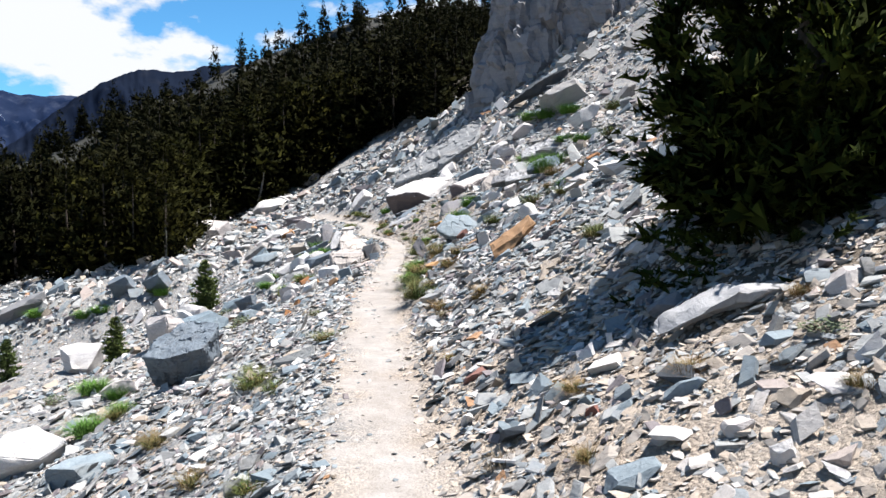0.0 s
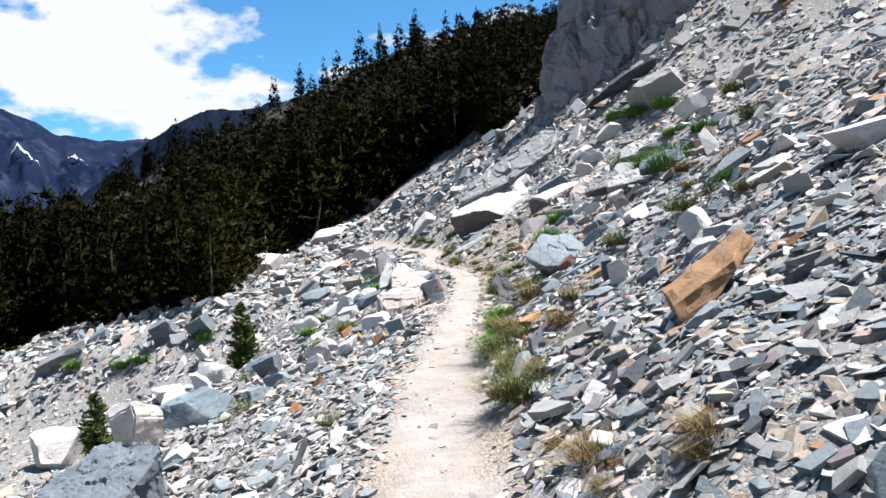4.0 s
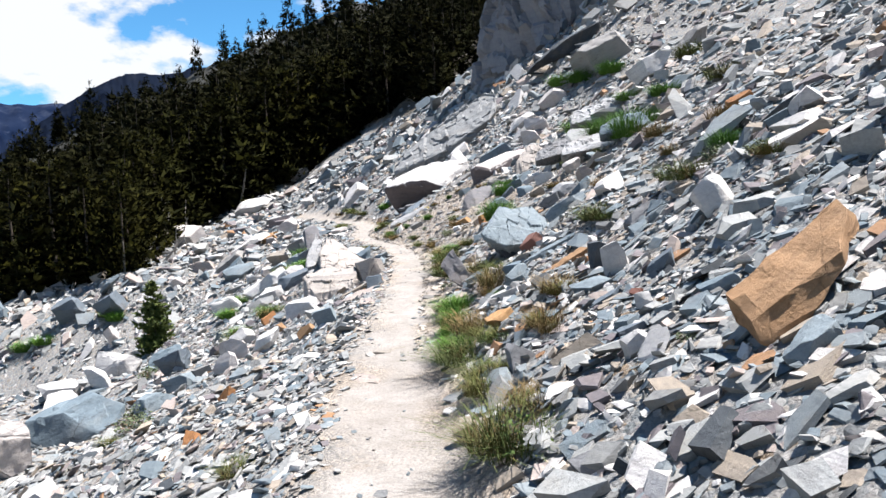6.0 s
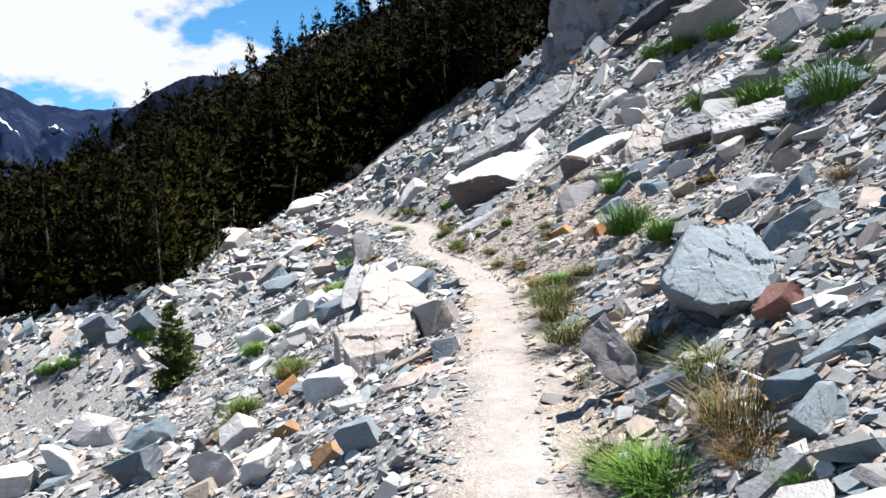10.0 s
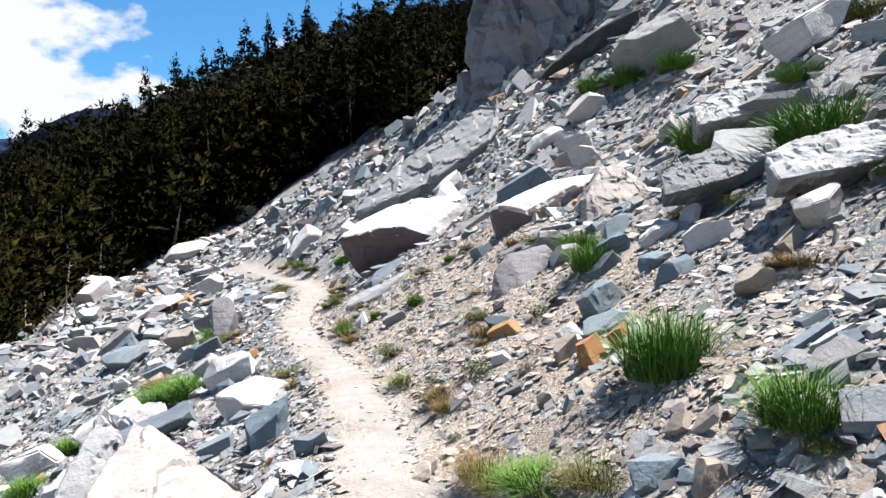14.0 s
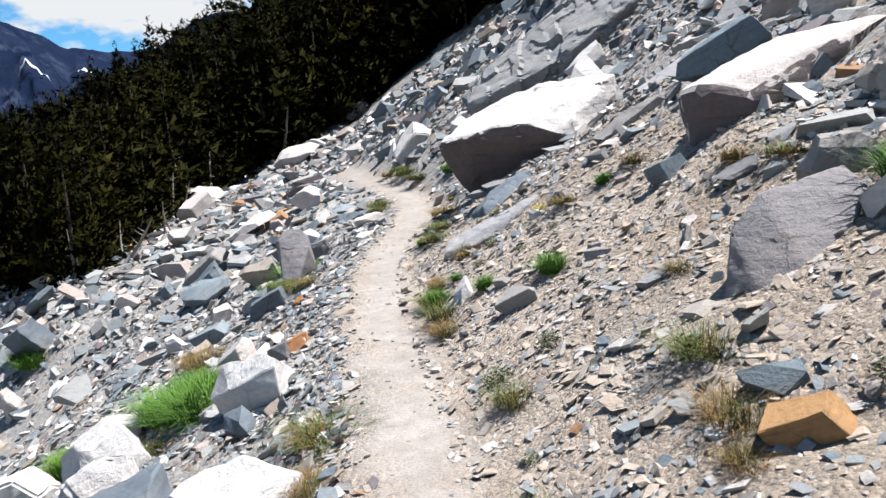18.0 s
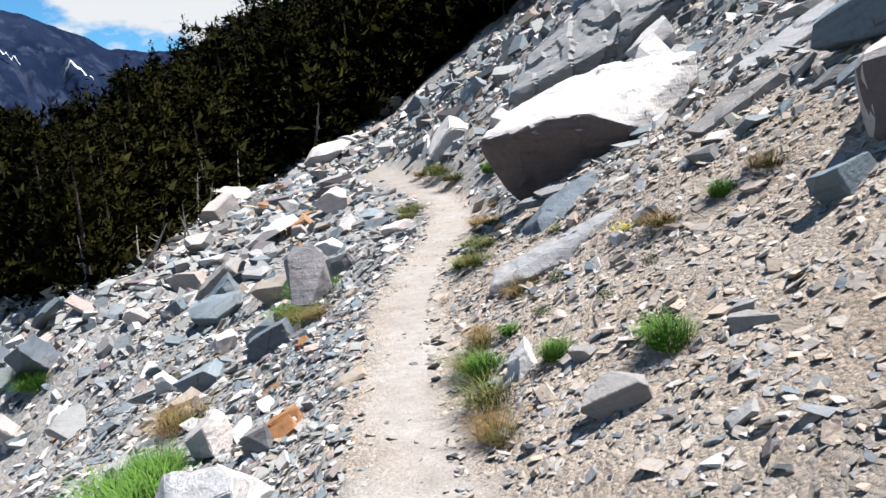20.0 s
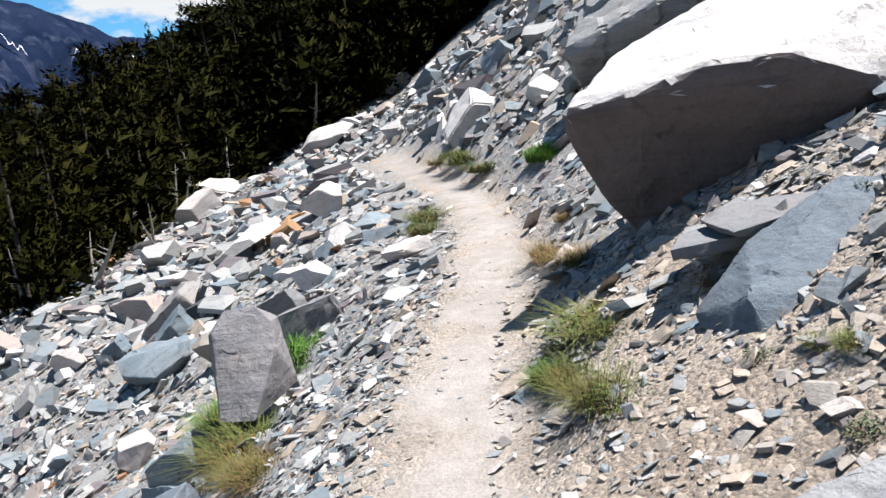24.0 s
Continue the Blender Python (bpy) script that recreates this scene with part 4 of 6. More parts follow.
boulder("boulder", "large sun-bleached white boulder lying above the footpath", 0.36, 35.62, (0.95, 0.57, 0.60), m_white, 19, (-1, 1))
boulder("boulder", "large blue-grey slate boulder lying above the footpath", 1.26, 28.40, (1.03, 0.62, 0.59), m_slate, -20, (-9, 8))
boulder("boulder", "pale tan boulder lying above the footpath", 2.18, 29.64, (0.59, 0.35, 0.63), m_tan, 8, (-3, -5))
boulder("boulder", "sun-bleached white boulder lying above the footpath", 2.13, 27.96, (0.51, 0.31, 0.58), m_white, 10, (-7, -7))
boulder("boulder", "blue-grey slate boulder lying above the footpath", 0.62, 21.64, (0.44, 0.30, 0.38), m_slate, 10, (0, -3))
boulder("rock", "rust-orange stone lying above the footpath", -0.05, 22.46, (0.33, 0.20, 0.22), m_orange, -21, (-3, -3))
boulder("rock", "small rust-orange stone lying above the footpath", 0.21, 20.45, (0.24, 0.14, 0.31), m_orange, 16, (-3, 6))
boulder("rock", "small sun-bleached white stone lying above the footpath", 0.25, 21.20, (0.21, 0.13, 0.21), m_white, 14, (2, 0))
boulder("rock", "small sun-bleached white stone lying above the footpath", 0.21, 20.96, (0.25, 0.15, 0.13), m_white, -2, (9, 4))
boulder("rock", "small grey stone lying at the edge of the footpath", -0.30, 20.75, (0.21, 0.13, 0.11), m_grey, -3, (7, 5))
boulder("boulder", "blue-grey slate boulder lying above the footpath", 1.09, 22.79, (0.38, 0.26, 0.28), m_slate, -20, (2, 8))
boulder("boulder", "sun-bleached white boulder lying above the footpath", 1.37, 22.46, (0.42, 0.28, 0.22), m_white, -10, (3, -3))
boulder("rock", "grey stone lying at the edge of the footpath", -1.17, 25.18, (0.32, 0.19, 0.22), m_grey, 1, (8, 8))
boulder("boulder", "large sun-bleached white boulder lying above the footpath", -4.64, 43.52, (1.58, 0.95, 0.75), m_white, 18, (5, -4))
boulder("rock", "blue-grey slate stone lying above the footpath", 1.12, 21.78, (0.32, 0.19, 0.20), m_slate, 16, (2, -4))
boulder("rock", "blue-grey slate stone lying above the footpath", 0.47, 21.00, (0.37, 0.22, 0.22), m_slate, -15, (-7, 7))
boulder("boulder", "large grey upright block standing below the footpath", -5.31, 33.61, (0.89, 0.31, 0.79), m_grey, 22, (5, 8), points=13)
boulder("boulder", "large pale tan boulder lying below the footpath", -6.60, 34.47, (0.81, 0.49, 0.77), m_tan, 3, (8, -3))
boulder("boulder", "large blue-grey slate boulder lying below the footpath", -8.45, 35.84, (1.65, 0.99, 0.78), m_slate, -17, (-2, -2))
boulder("boulder", "large pale tan boulder lying below the footpath", -10.98, 39.21, (1.45, 0.87, 0.69), m_tan, -16, (8, 8))
boulder("boulder", "large sun-bleached white boulder lying below the footpath", -7.54, 41.23, (1.02, 0.61, 0.79), m_white, -5, (-3, 1))
boulder("boulder", "large rust-orange boulder lying below the footpath", -8.30, 40.52, (0.91, 0.55, 0.61), m_orange, 17, (3, 0))
boulder("boulder", "large sun-bleached white boulder lying below the footpath", -14.05, 61.95, (3.13, 1.88, 1.15), m_white, -12, (-1, -8))
boulder("rock", "small grey stone lying at the edge of the footpath", -0.65, 21.09, (0.17, 0.10, 0.11), m_grey, -8, (5, 4))
boulder("rock", "small sun-bleached white stone lying at the edge of the footpath", -0.28, 21.51, (0.16, 0.09, 0.12), m_white, -13, (-5, 3))
boulder("rock", "blue-grey slate stone lying below the footpath", -2.75, 22.19, (0.32, 0.19, 0.27), m_slate, -10, (0, 7))
boulder("rock", "blue-grey slate stone lying above the footpath", 0.12, 26.07, (0.37, 0.22, 0.27), m_slate, 24, (-6, 5))
boulder("boulder", "large grey slab lying above the footpath", 0.16, 28.76, (0.94, 0.33, 0.16), m_grey, 1, (5, -2), points=14)
boulder("rock", "small sun-bleached white stone lying at the edge of the footpath", -1.66, 26.08, (0.24, 0.15, 0.17), m_white, 12, (10, -8))
boulder("rock", "grey stone lying above the footpath", 0.36, 25.08, (0.33, 0.20, 0.12), m_grey, 5, (-8, 4))
boulder("rock", "small pale tan stone lying above the footpath", 0.03, 24.49, (0.10, 0.06, 0.09), m_tan, 25, (-9, 6))
boulder("rock", "small grey stone lying above the footpath", -0.59, 25.41, (0.15, 0.09, 0.09), m_grey, -11, (-3, -6))
boulder("boulder", "large sun-bleached white boulder lying below the footpath", -5.38, 26.51, (1.03, 0.62, 0.46), m_white, -12, (-2, -1))
boulder("boulder", "large grey upright block standing below the footpath", -5.79, 34.32, (0.79, 0.28, 0.88), m_grey, -13, (-2, -4), points=13)
boulder("boulder", "large blue-grey slate boulder lying below the footpath", -5.47, 31.17, (0.72, 0.43, 0.51), m_slate, -14, (9, -7))
boulder("boulder", "large blue-grey slate boulder lying below the footpath", -14.35, 37.51, (1.51, 0.90, 1.59), m_slate, -9, (-5, -7))
boulder("rock", "small rust-orange stone lying at the edge of the footpath", -3.32, 26.48, (0.26, 0.15, 0.15), m_orange, -5, (-5, 5))
boulder("rock", "blue-grey slate stone lying below the footpath", -3.32, 24.92, (0.33, 0.20, 0.28), m_slate, -20, (-8, -5))
boulder("rock", "small grey stone lying at the edge of the footpath", -1.31, 25.82, (0.15, 0.09, 0.14), m_grey, -20, (-2, 1))
boulder("rock", "small grey stone lying above the footpath", -0.58, 25.26, (0.22, 0.13, 0.11), m_grey, -23, (1, 6))
boulder("rock", "small rust-orange stone lying at the edge of the footpath", -3.28, 26.29, (0.26, 0.16, 0.20), m_orange, 12, (0, -8))
boulder("boulder", "sun-bleached white boulder lying below the footpath", -3.98, 26.69, (0.52, 0.31, 0.36), m_white, -24, (0, 2))
boulder("rock", "small grey stone lying at the edge of the footpath", -3.43, 26.20, (0.24, 0.15, 0.30), m_grey, 2, (2, 7))
boulder("boulder", "blue-grey slate boulder lying below the footpath", -5.12, 30.37, (0.48, 0.29, 0.45), m_slate, -21, (-4, 7))
boulder("rock", "small blue-grey slate stone lying above the footpath", -0.78, 27.48, (0.23, 0.14, 0.16), m_slate, 0, (-6, 2))
boulder("rock", "small pale tan stone lying above the footpath", -1.04, 26.88, (0.14, 0.08, 0.10), m_tan, -18, (-2, -6))
boulder("boulder", "pale tan boulder lying below the footpath", -5.56, 28.84, (0.48, 0.29, 0.29), m_tan, 17, (3, -5))
boulder("boulder", "large rust-orange boulder lying below the footpath", -8.63, 41.71, (0.83, 0.50, 0.42), m_orange, 3, (6, 0))
boulder("boulder", "large sun-bleached white boulder lying below the footpath", -14.54, 48.63, (1.53, 0.92, 1.20), m_white, -19, (6, 3))
boulder("boulder", "blue-grey slate boulder lying below the footpath", -4.83, 29.72, (0.65, 0.39, 0.48), m_slate, 18, (1, 6))
boulder("boulder", "blue-grey slate boulder lying below the footpath", -5.60, 29.59, (0.59, 0.36, 0.42), m_slate, -7, (10, 0))
boulder("rock", "small blue-grey slate stone lying above the footpath", -1.21, 27.15, (0.12, 0.07, 0.12), m_slate, -18, (5, 8))
boulder("rock", "small sun-bleached white stone lying at the edge of the footpath", -2.25, 27.58, (0.10, 0.06, 0.08), m_white, -3, (-9, 1))
boulder("rock", "small rust-orange stone lying below the footpath", -4.01, 28.66, (0.16, 0.10, 0.16), m_orange, 18, (8, -3))
boulder("rock", "sun-bleached white stone lying below the footpath", -6.60, 32.20, (0.42, 0.25, 0.40), m_white, 16, (10, -4))
boulder("boulder", "sun-bleached white boulder lying below the footpath", -6.71, 30.53, (0.49, 0.29, 0.35), m_white, -14, (1, 6))
boulder("boulder", "large pale tan boulder lying below the footpath", -8.10, 39.71, (0.74, 0.44, 0.47), m_tan, -18, (-7, -4))
boulder("boulder", "large sun-bleached white boulder lying below the footpath", -6.01, 35.84, (0.72, 0.43, 0.39), m_white, -4, (10, 5))
boulder("boulder", "large blue-grey slate boulder lying below the footpath", -5.63, 37.28, (0.80, 0.48, 0.28), m_slate, 10, (-1, -3))
boulder("boulder", "sun-bleached white boulder lying at the edge of the footpath", -4.47, 34.92, (0.64, 0.38, 0.23), m_white, 4, (5, 1))
boulder("rock", "small sun-bleached white stone lying above the footpath", -0.99, 27.38, (0.11, 0.07, 0.13), m_white, 25, (-5, -6))
boulder("boulder", "large grey boulder lying above the footpath", -6.58, 50.49, (0.79, 0.48, 0.75), m_grey, -19, (-5, 4))
boulder("boulder", "large grey boulder lying at the edge of the footpath", -12.04, 68.55, (2.04, 1.22, 1.29), m_grey, -3, (-7, 0))
boulder("boulder", "large blue-grey slate boulder lying above the footpath", -4.21, 47.12, (1.19, 0.71, 0.81), m_slate, -8, (2, -7))
boulder("boulder", "large sun-bleached white boulder lying above the footpath", -2.79, 40.42, (0.71, 0.43, 0.51), m_white, -17, (-9, 7))
boulder("boulder", "large grey slab lying above the footpath", -2.19, 39.94, (1.37, 0.48, 0.19), m_grey, 5, (-2, -1), points=14)
boulder("rock", "small blue-grey slate stone lying at the edge of the footpath", -1.65, 27.51, (0.09, 0.06, 0.09), m_slate, 24, (6, 3))
boulder("boulder", "large blue-grey slate boulder lying below the footpath", -5.96, 38.20, (1.13, 0.68, 0.36), m_slate, -4, (2, 6))
boulder("boulder", "large blue-grey slate boulder lying below the footpath", -9.07, 36.98, (0.88, 0.53, 0.65), m_slate, 9, (-8, 3))
boulder("boulder", "sun-bleached white boulder lying below the footpath", -11.75, 37.82, (0.70, 0.42, 0.55), m_white, 6, (-7, -4))
boulder("boulder", "large blue-grey slate boulder lying below the footpath", -9.16, 39.93, (0.82, 0.49, 0.44), m_slate, -8, (8, -5))
boulder("boulder", "blue-grey slate boulder lying below the footpath", -10.58, 37.53, (0.65, 0.39, 0.52), m_slate, 18, (-7, -5))


def outcrop(name, label, pts, material, origin, category, rough=0.03, subdivide=0.1, steps=0.0, bevel=0.018, blocks=11, face=None):
    """A big rock from its main corners, with broken edges and a rough skin. face: the way that its shaded side points,
    and the darker rock painted there as shade.
    """
    bm = bmesh.new()
    for p in pts:
        bm.verts.new(p)
    bmesh.ops.convex_hull(bm, input=bm.verts)
    bmesh.ops.delete(bm, geom=[v for v in bm.verts if not v.link_faces], context="VERTS")
    size = max(max(v.co[i] for v in bm.verts) - min(v.co[i] for v in bm.verts) for i in range(3))
    bmesh.ops.bevel(bm, geom=bm.edges[:], offset=bevel * size, segments=1, affect="EDGES", clamp_overlap=True)
    bmesh.ops.triangulate(bm, faces=bm.faces)
    for _ in range(6):
        long = [e for e in bm.edges if e.calc_length() > size * subdivide]
        if not long or len(bm.faces) > 30000:
            break
        bmesh.ops.subdivide_edges(bm, edges=long, cuts=1)
        bmesh.ops.triangulate(bm, faces=bm.faces)
    bm.normal_update()
    for v in bm.verts:
        q = v.co / size
        d = noise.fractal(q * 4.0, 0.75, 2.0, 5) * 0.8 - abs(noise.noise(q * 9.0)) * 0.6
        if steps:
            w = v.co + Vector((noise.noise(q * 6), noise.noise(q * 6 + Vector((5, 1, 2))), noise.noise(q * 6 + Vector((1, 8, 3))))) * 0.05 * size
            d += steps * (noise.cell(Vector((w.x, w.y, w.z * 0.45)) * blocks / size) + 0.5 * noise.cell(Vector((w.x, w.y, w.z * 0.45)) * blocks * 2.5 / size))
        v.co += v.normal * d * rough * size
    me = bpy.data.meshes.new(name)
    bm.to_mesh(me)
    bm.free()
    me.materials.append(material)
    me.shade_smooth()
    me.set_sharp_from_angle(angle=radians(22))
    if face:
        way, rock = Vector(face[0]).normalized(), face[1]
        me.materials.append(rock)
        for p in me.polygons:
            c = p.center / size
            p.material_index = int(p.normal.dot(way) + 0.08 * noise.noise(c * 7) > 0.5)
    ob = new(name, me)
    ob.location = origin
    return tagged(ob, label, category)


# the great white boulder beside the path: shade-painted undercut front, white sloping top
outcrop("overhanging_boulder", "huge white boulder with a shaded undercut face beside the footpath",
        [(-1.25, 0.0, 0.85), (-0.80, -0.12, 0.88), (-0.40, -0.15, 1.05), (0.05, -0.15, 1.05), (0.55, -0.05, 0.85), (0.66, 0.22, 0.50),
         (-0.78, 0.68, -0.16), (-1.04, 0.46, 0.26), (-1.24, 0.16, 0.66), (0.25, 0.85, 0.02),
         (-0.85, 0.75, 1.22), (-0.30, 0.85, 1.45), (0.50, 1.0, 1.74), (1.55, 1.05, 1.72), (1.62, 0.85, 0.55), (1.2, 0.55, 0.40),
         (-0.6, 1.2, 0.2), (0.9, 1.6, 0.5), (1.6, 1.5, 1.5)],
        m_white, (-1.15, 31.2, 0.60), "boulder", rough=0.015, subdivide=0.028, steps=0.35, bevel=0.008, blocks=4, face=((-0.25, -0.75, -0.6), m_shaded_face))
# the lower end of this one gets the same painted shade
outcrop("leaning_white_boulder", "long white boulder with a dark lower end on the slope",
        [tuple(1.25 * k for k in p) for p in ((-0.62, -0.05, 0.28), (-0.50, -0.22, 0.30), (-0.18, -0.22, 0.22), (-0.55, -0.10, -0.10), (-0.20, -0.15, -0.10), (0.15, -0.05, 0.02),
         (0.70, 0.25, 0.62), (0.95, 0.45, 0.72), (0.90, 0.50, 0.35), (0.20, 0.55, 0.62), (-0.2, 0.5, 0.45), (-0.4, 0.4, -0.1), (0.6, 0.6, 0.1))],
        m_white, (0.98, 26.4, 1.46), "boulder", rough=0.014, subdivide=0.04, face=((-0.3, -0.8, -0.5), m_shaded_face))
outcrop("upper_slab", "very large tilted grey slate slab on the upper slope",
        [(-2.15, -0.5, -1.45), (-1.95, 0.6, -0.75), (0.0, -0.9, -0.55), (1.7, -0.8, 0.55), (2.25, 0.5, 1.75), (1.7, 1.2, 1.95), (-0.3, 1.2, 0.55), (1.95, -0.5, 0.8),
         (-2.0, 0.0, -1.9), (0.0, -0.7, -1.0), (1.7, -0.5, 0.1), (1.8, 1.0, 0.6), (-0.3, 1.1, -0.7)],
        m_grey, (-0.2, 37.6, 3.55), "slab", rough=0.014, subdivide=0.025, steps=1.3, blocks=5, bevel=0.008)
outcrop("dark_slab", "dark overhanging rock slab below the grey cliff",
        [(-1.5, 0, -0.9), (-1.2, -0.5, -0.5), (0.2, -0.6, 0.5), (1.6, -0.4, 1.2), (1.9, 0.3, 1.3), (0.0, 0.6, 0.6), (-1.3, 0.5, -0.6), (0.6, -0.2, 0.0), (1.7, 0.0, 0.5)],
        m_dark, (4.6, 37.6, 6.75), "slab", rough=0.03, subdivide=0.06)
outcrop("cliff", "steep grey rock cliff with vertical cracks above the scree",
        [(-3.4, 2.0, -3.0), (-2.6, 0.0, -3.0), (1.0, -2.4, -2.0), (5.0, -3.0, 0.0), (9.0, -2.0, 2.0), (-2.6, 2.2, 6.0), (-1.4, 0.6, 7.0), (1.6, -1.2, 7.5), (5.0, -1.6, 9.0), (9.0, 0.0, 10.0),
         (0.0, 5.0, 9.0), (8.0, 5.0, 12.0), (-2.0, 6.0, -2.0), (9.0, 6.0, 0.0)],
        m_cliff, (5.0, 43.6, 8.0), "cliff", rough=0.03, subdivide=0.02, steps=1.3)


outcrop("long_slab", "long tapering pale grey slab propped beside the footpath",
        [(px, 0.68 * py, pz - 0.22 * max(py, 0)) for px, py, pz in ((-0.56, -0.16, -0.22), (-0.54, -0.14, -0.14), (-0.52, 0.14, -0.02), (-0.20, -0.24, -0.08), (0.10, -0.19, 0.05), (0.50, -0.04, 0.36), (0.57, 0.04, 0.42), (0.52, 0.16, 0.46),
         (0.05, 0.20, 0.24), (-0.30, 0.18, 0.10), (-0.20, -0.20, -0.16), (0.15, -0.14, -0.04), (0.52, 0.06, 0.30), (-0.45, 0.15, -0.2), (0.3, 0.15, 0.1))],
        m_pale, (-1.50, 28.02, 0.47), "slab", rough=0.008, subdivide=0.04, steps=0.5, bevel=0.008)
outcrop("slate_slab", "blue-grey slate slab lying below the overhanging boulder",
        [(-0.35, -0.16, 0.15), (-0.55, 0.10, 0.02), (-0.46, -0.20, -0.15), (-0.30, -0.32, -0.03), (0.36, -0.20, 0.20), (0.42, 0.36, 0.52), (0.18, 0.42, 0.55), (-0.28, 0.26, 0.30),
         (-0.4, 0.2, -0.2), (0.32, 0.3, 0.1), (0.22, -0.10, 0.08)], m_slate, (-1.32, 29.60, 0.50), "slab", rough=0.009, subdivide=0.045, steps=0.5, bevel=0.008)
layered = new("layered_rock")
for k in range(6):
    size = (0.80 - 0.05 * (k % 3), 0.50 - 0.04 * ((k + 1) % 3), 0.085)
    layer = part("layer", stone_mesh("layer", 500 + k, size, m_grey, points=14, rough=0.018), layered)
    layer.matrix_local = pose(0.03 * ((k * 7) % 3 - 1), 0.025 * ((k * 5) % 4 - 1.5), 0.062 * k - 0.06, 0, 0, 5 * ((k * 3) % 4 - 1.5))
layered.matrix_world = pose(-1.40, 30.25, 0.63) @ pose(0, 0, 0, 6, -9, 6)
tagged(layered, "stack of thin grey rock layers below the overhanging boulder", "rock")
outcrop("slate_block", "large blue-grey slate block with cracked pale face beside the footpath",
        [(-0.1, 0.08, 0.55), (0.36, 0.36, 0.53), (0.45, 0.14, 0.29), (0.4, 0.0, 0.16), (0.19, -0.17, 0.1), (-0.08, -0.26, 0.1), (-0.31, -0.24, 0.21), (-0.33, -0.21, 0.25),
         (-0.22, -0.14, 0.34), (-0.11, 0.83, 0.19), (-0.14, 0.78, 0.08), (-0.09, 0.48, -0.05), (0.25, 0.33, -0.26), (0.53, 0.33, -0.2), (0.26, 0.88, 0.34), (0.7, 0.88, 0.27)],
        m_slate, (0.20, 15.62, 0.40), "boulder", rough=0.012, subdivide=0.025, steps=1.8, bevel=0.006, blocks=3.2)
# near-black rock put where the cavity below the block lies in shade
boulder("boulder", "near-black boulder standing in for the shaded hollow under a large slate block", 0.28, 15.72, (0.50, 0.34, 0.26), m_dark, 20, (6, 4), sink=0.35, points=13)
boulder("boulder", "dark red block of rock beside the large slate block", 0.47, 15.14, (0.24, 0.22, 0.28), m_red, 25, (12, -10), sink=0.40, points=13)
boulder("rock_plate", "mauve grey upright plate of rock at the edge of the footpath", -0.36, 15.40, (0.26, 0.14, 0.50), m_mauve, 12, (-6, -10), sink=0.16, category="rock", points=13)
outcrop("tilted_plate", "broad flat mauve grey plate of rock standing on the sandy bank",
        [(-0.32, -0.10, -0.30), (-0.26, -0.02, 0.02), (-0.10, 0.06, 0.20), (0.38, 0.24, 0.30), (0.46, 0.12, 0.18), (0.28, -0.06, -0.04), (0.08, -0.22, -0.20), (-0.14, -0.24, -0.32),
         (-0.05, 0.22, 0.10), (0.40, 0.40, 0.20), (-0.2, 0.1, -0.4), (0.25, 0.2, -0.2)], m_mauve, (0.20, 23.68, 1.02), "slab", rough=0.007, subdivide=0.045, steps=0.5, bevel=0.01, blocks=3)

# cracked tan outcrop and long overhanging slabs on the upper slope
outcrop("cracked_outcrop", "broad tan outcrop of cracked rock on the upper slope",
        [(-0.42, -0.10, -0.35), (-0.38, 0.05, -0.02), (-0.10, 0.42, 0.36), (0.12, 0.52, 0.46), (0.36, 0.36, 0.30), (0.52, -0.10, -0.02), (0.44, -0.32, -0.30), (0.05, -0.26, -0.32),
         (0.0, 0.9, 0.42), (0.5, 0.8, 0.30), (-0.35, 0.8, -0.1), (0.6, 0.7, -0.3)], m_blush, (1.68, 24.85, 1.86), "outcrop", rough=0.012, subdivide=0.03, steps=1.5, bevel=0.008, blocks=5)
SLAB = ((-0.60, -0.06, 0.04), (-0.35, -0.24, 0.08), (0.10, -0.35, 0.16), (0.80, -0.30, 0.28), (1.10, -0.10, 0.36), (1.10, 0.80, 0.85), (0.20, 0.85, 0.66), (-0.40, 0.60, 0.40),
        (-0.50, 0.28, -0.14), (0.00, 0.24, -0.12), (0.80, 0.30, 0.00), (1.10, 0.50, 0.10), (0.9, 0.9, 0.2), (-0.3, 0.7, -0.1))
outcrop("overhanging_slab", "long grey slab with a dark undercut front on the upper slope", SLAB, m_pale, (3.15, 24.35, 2.62), "slab", rough=0.018, subdivide=0.03, steps=1.2, bevel=0.008, blocks=6)
outcrop("overhanging_slab", "thick slate slab jutting out of the upper slope", [(0.45 * x, 0.6 * y, 0.62 * z) for x, y, z in SLAB], m_grey, (1.72, 22.45, 1.74), "slab", rough=0.02, subdivide=0.035, steps=1.2, bevel=0.008, blocks=5)
outcrop("overhanging_slab", "pale slate slab jutting out above the grass", [(0.68 * x, 0.75 * y, 0.62 * z) for x, y, z in SLAB], m_pale, (2.15, 20.9, 1.76), "slab", rough=0.02, subdivide=0.035, steps=1.2, bevel=0.008, blocks=5)
outcrop("overhanging_slab", "bluish slate slab with a shaded underside on the upper slope", [(0.5 * x, 0.6 * y, 0.55 * z) for x, y, z in SLAB], m_slate, (2.5, 19.6, 2.02), "slab", rough=0.02, subdivide=0.035, steps=1.2, bevel=0.008, blocks=5)
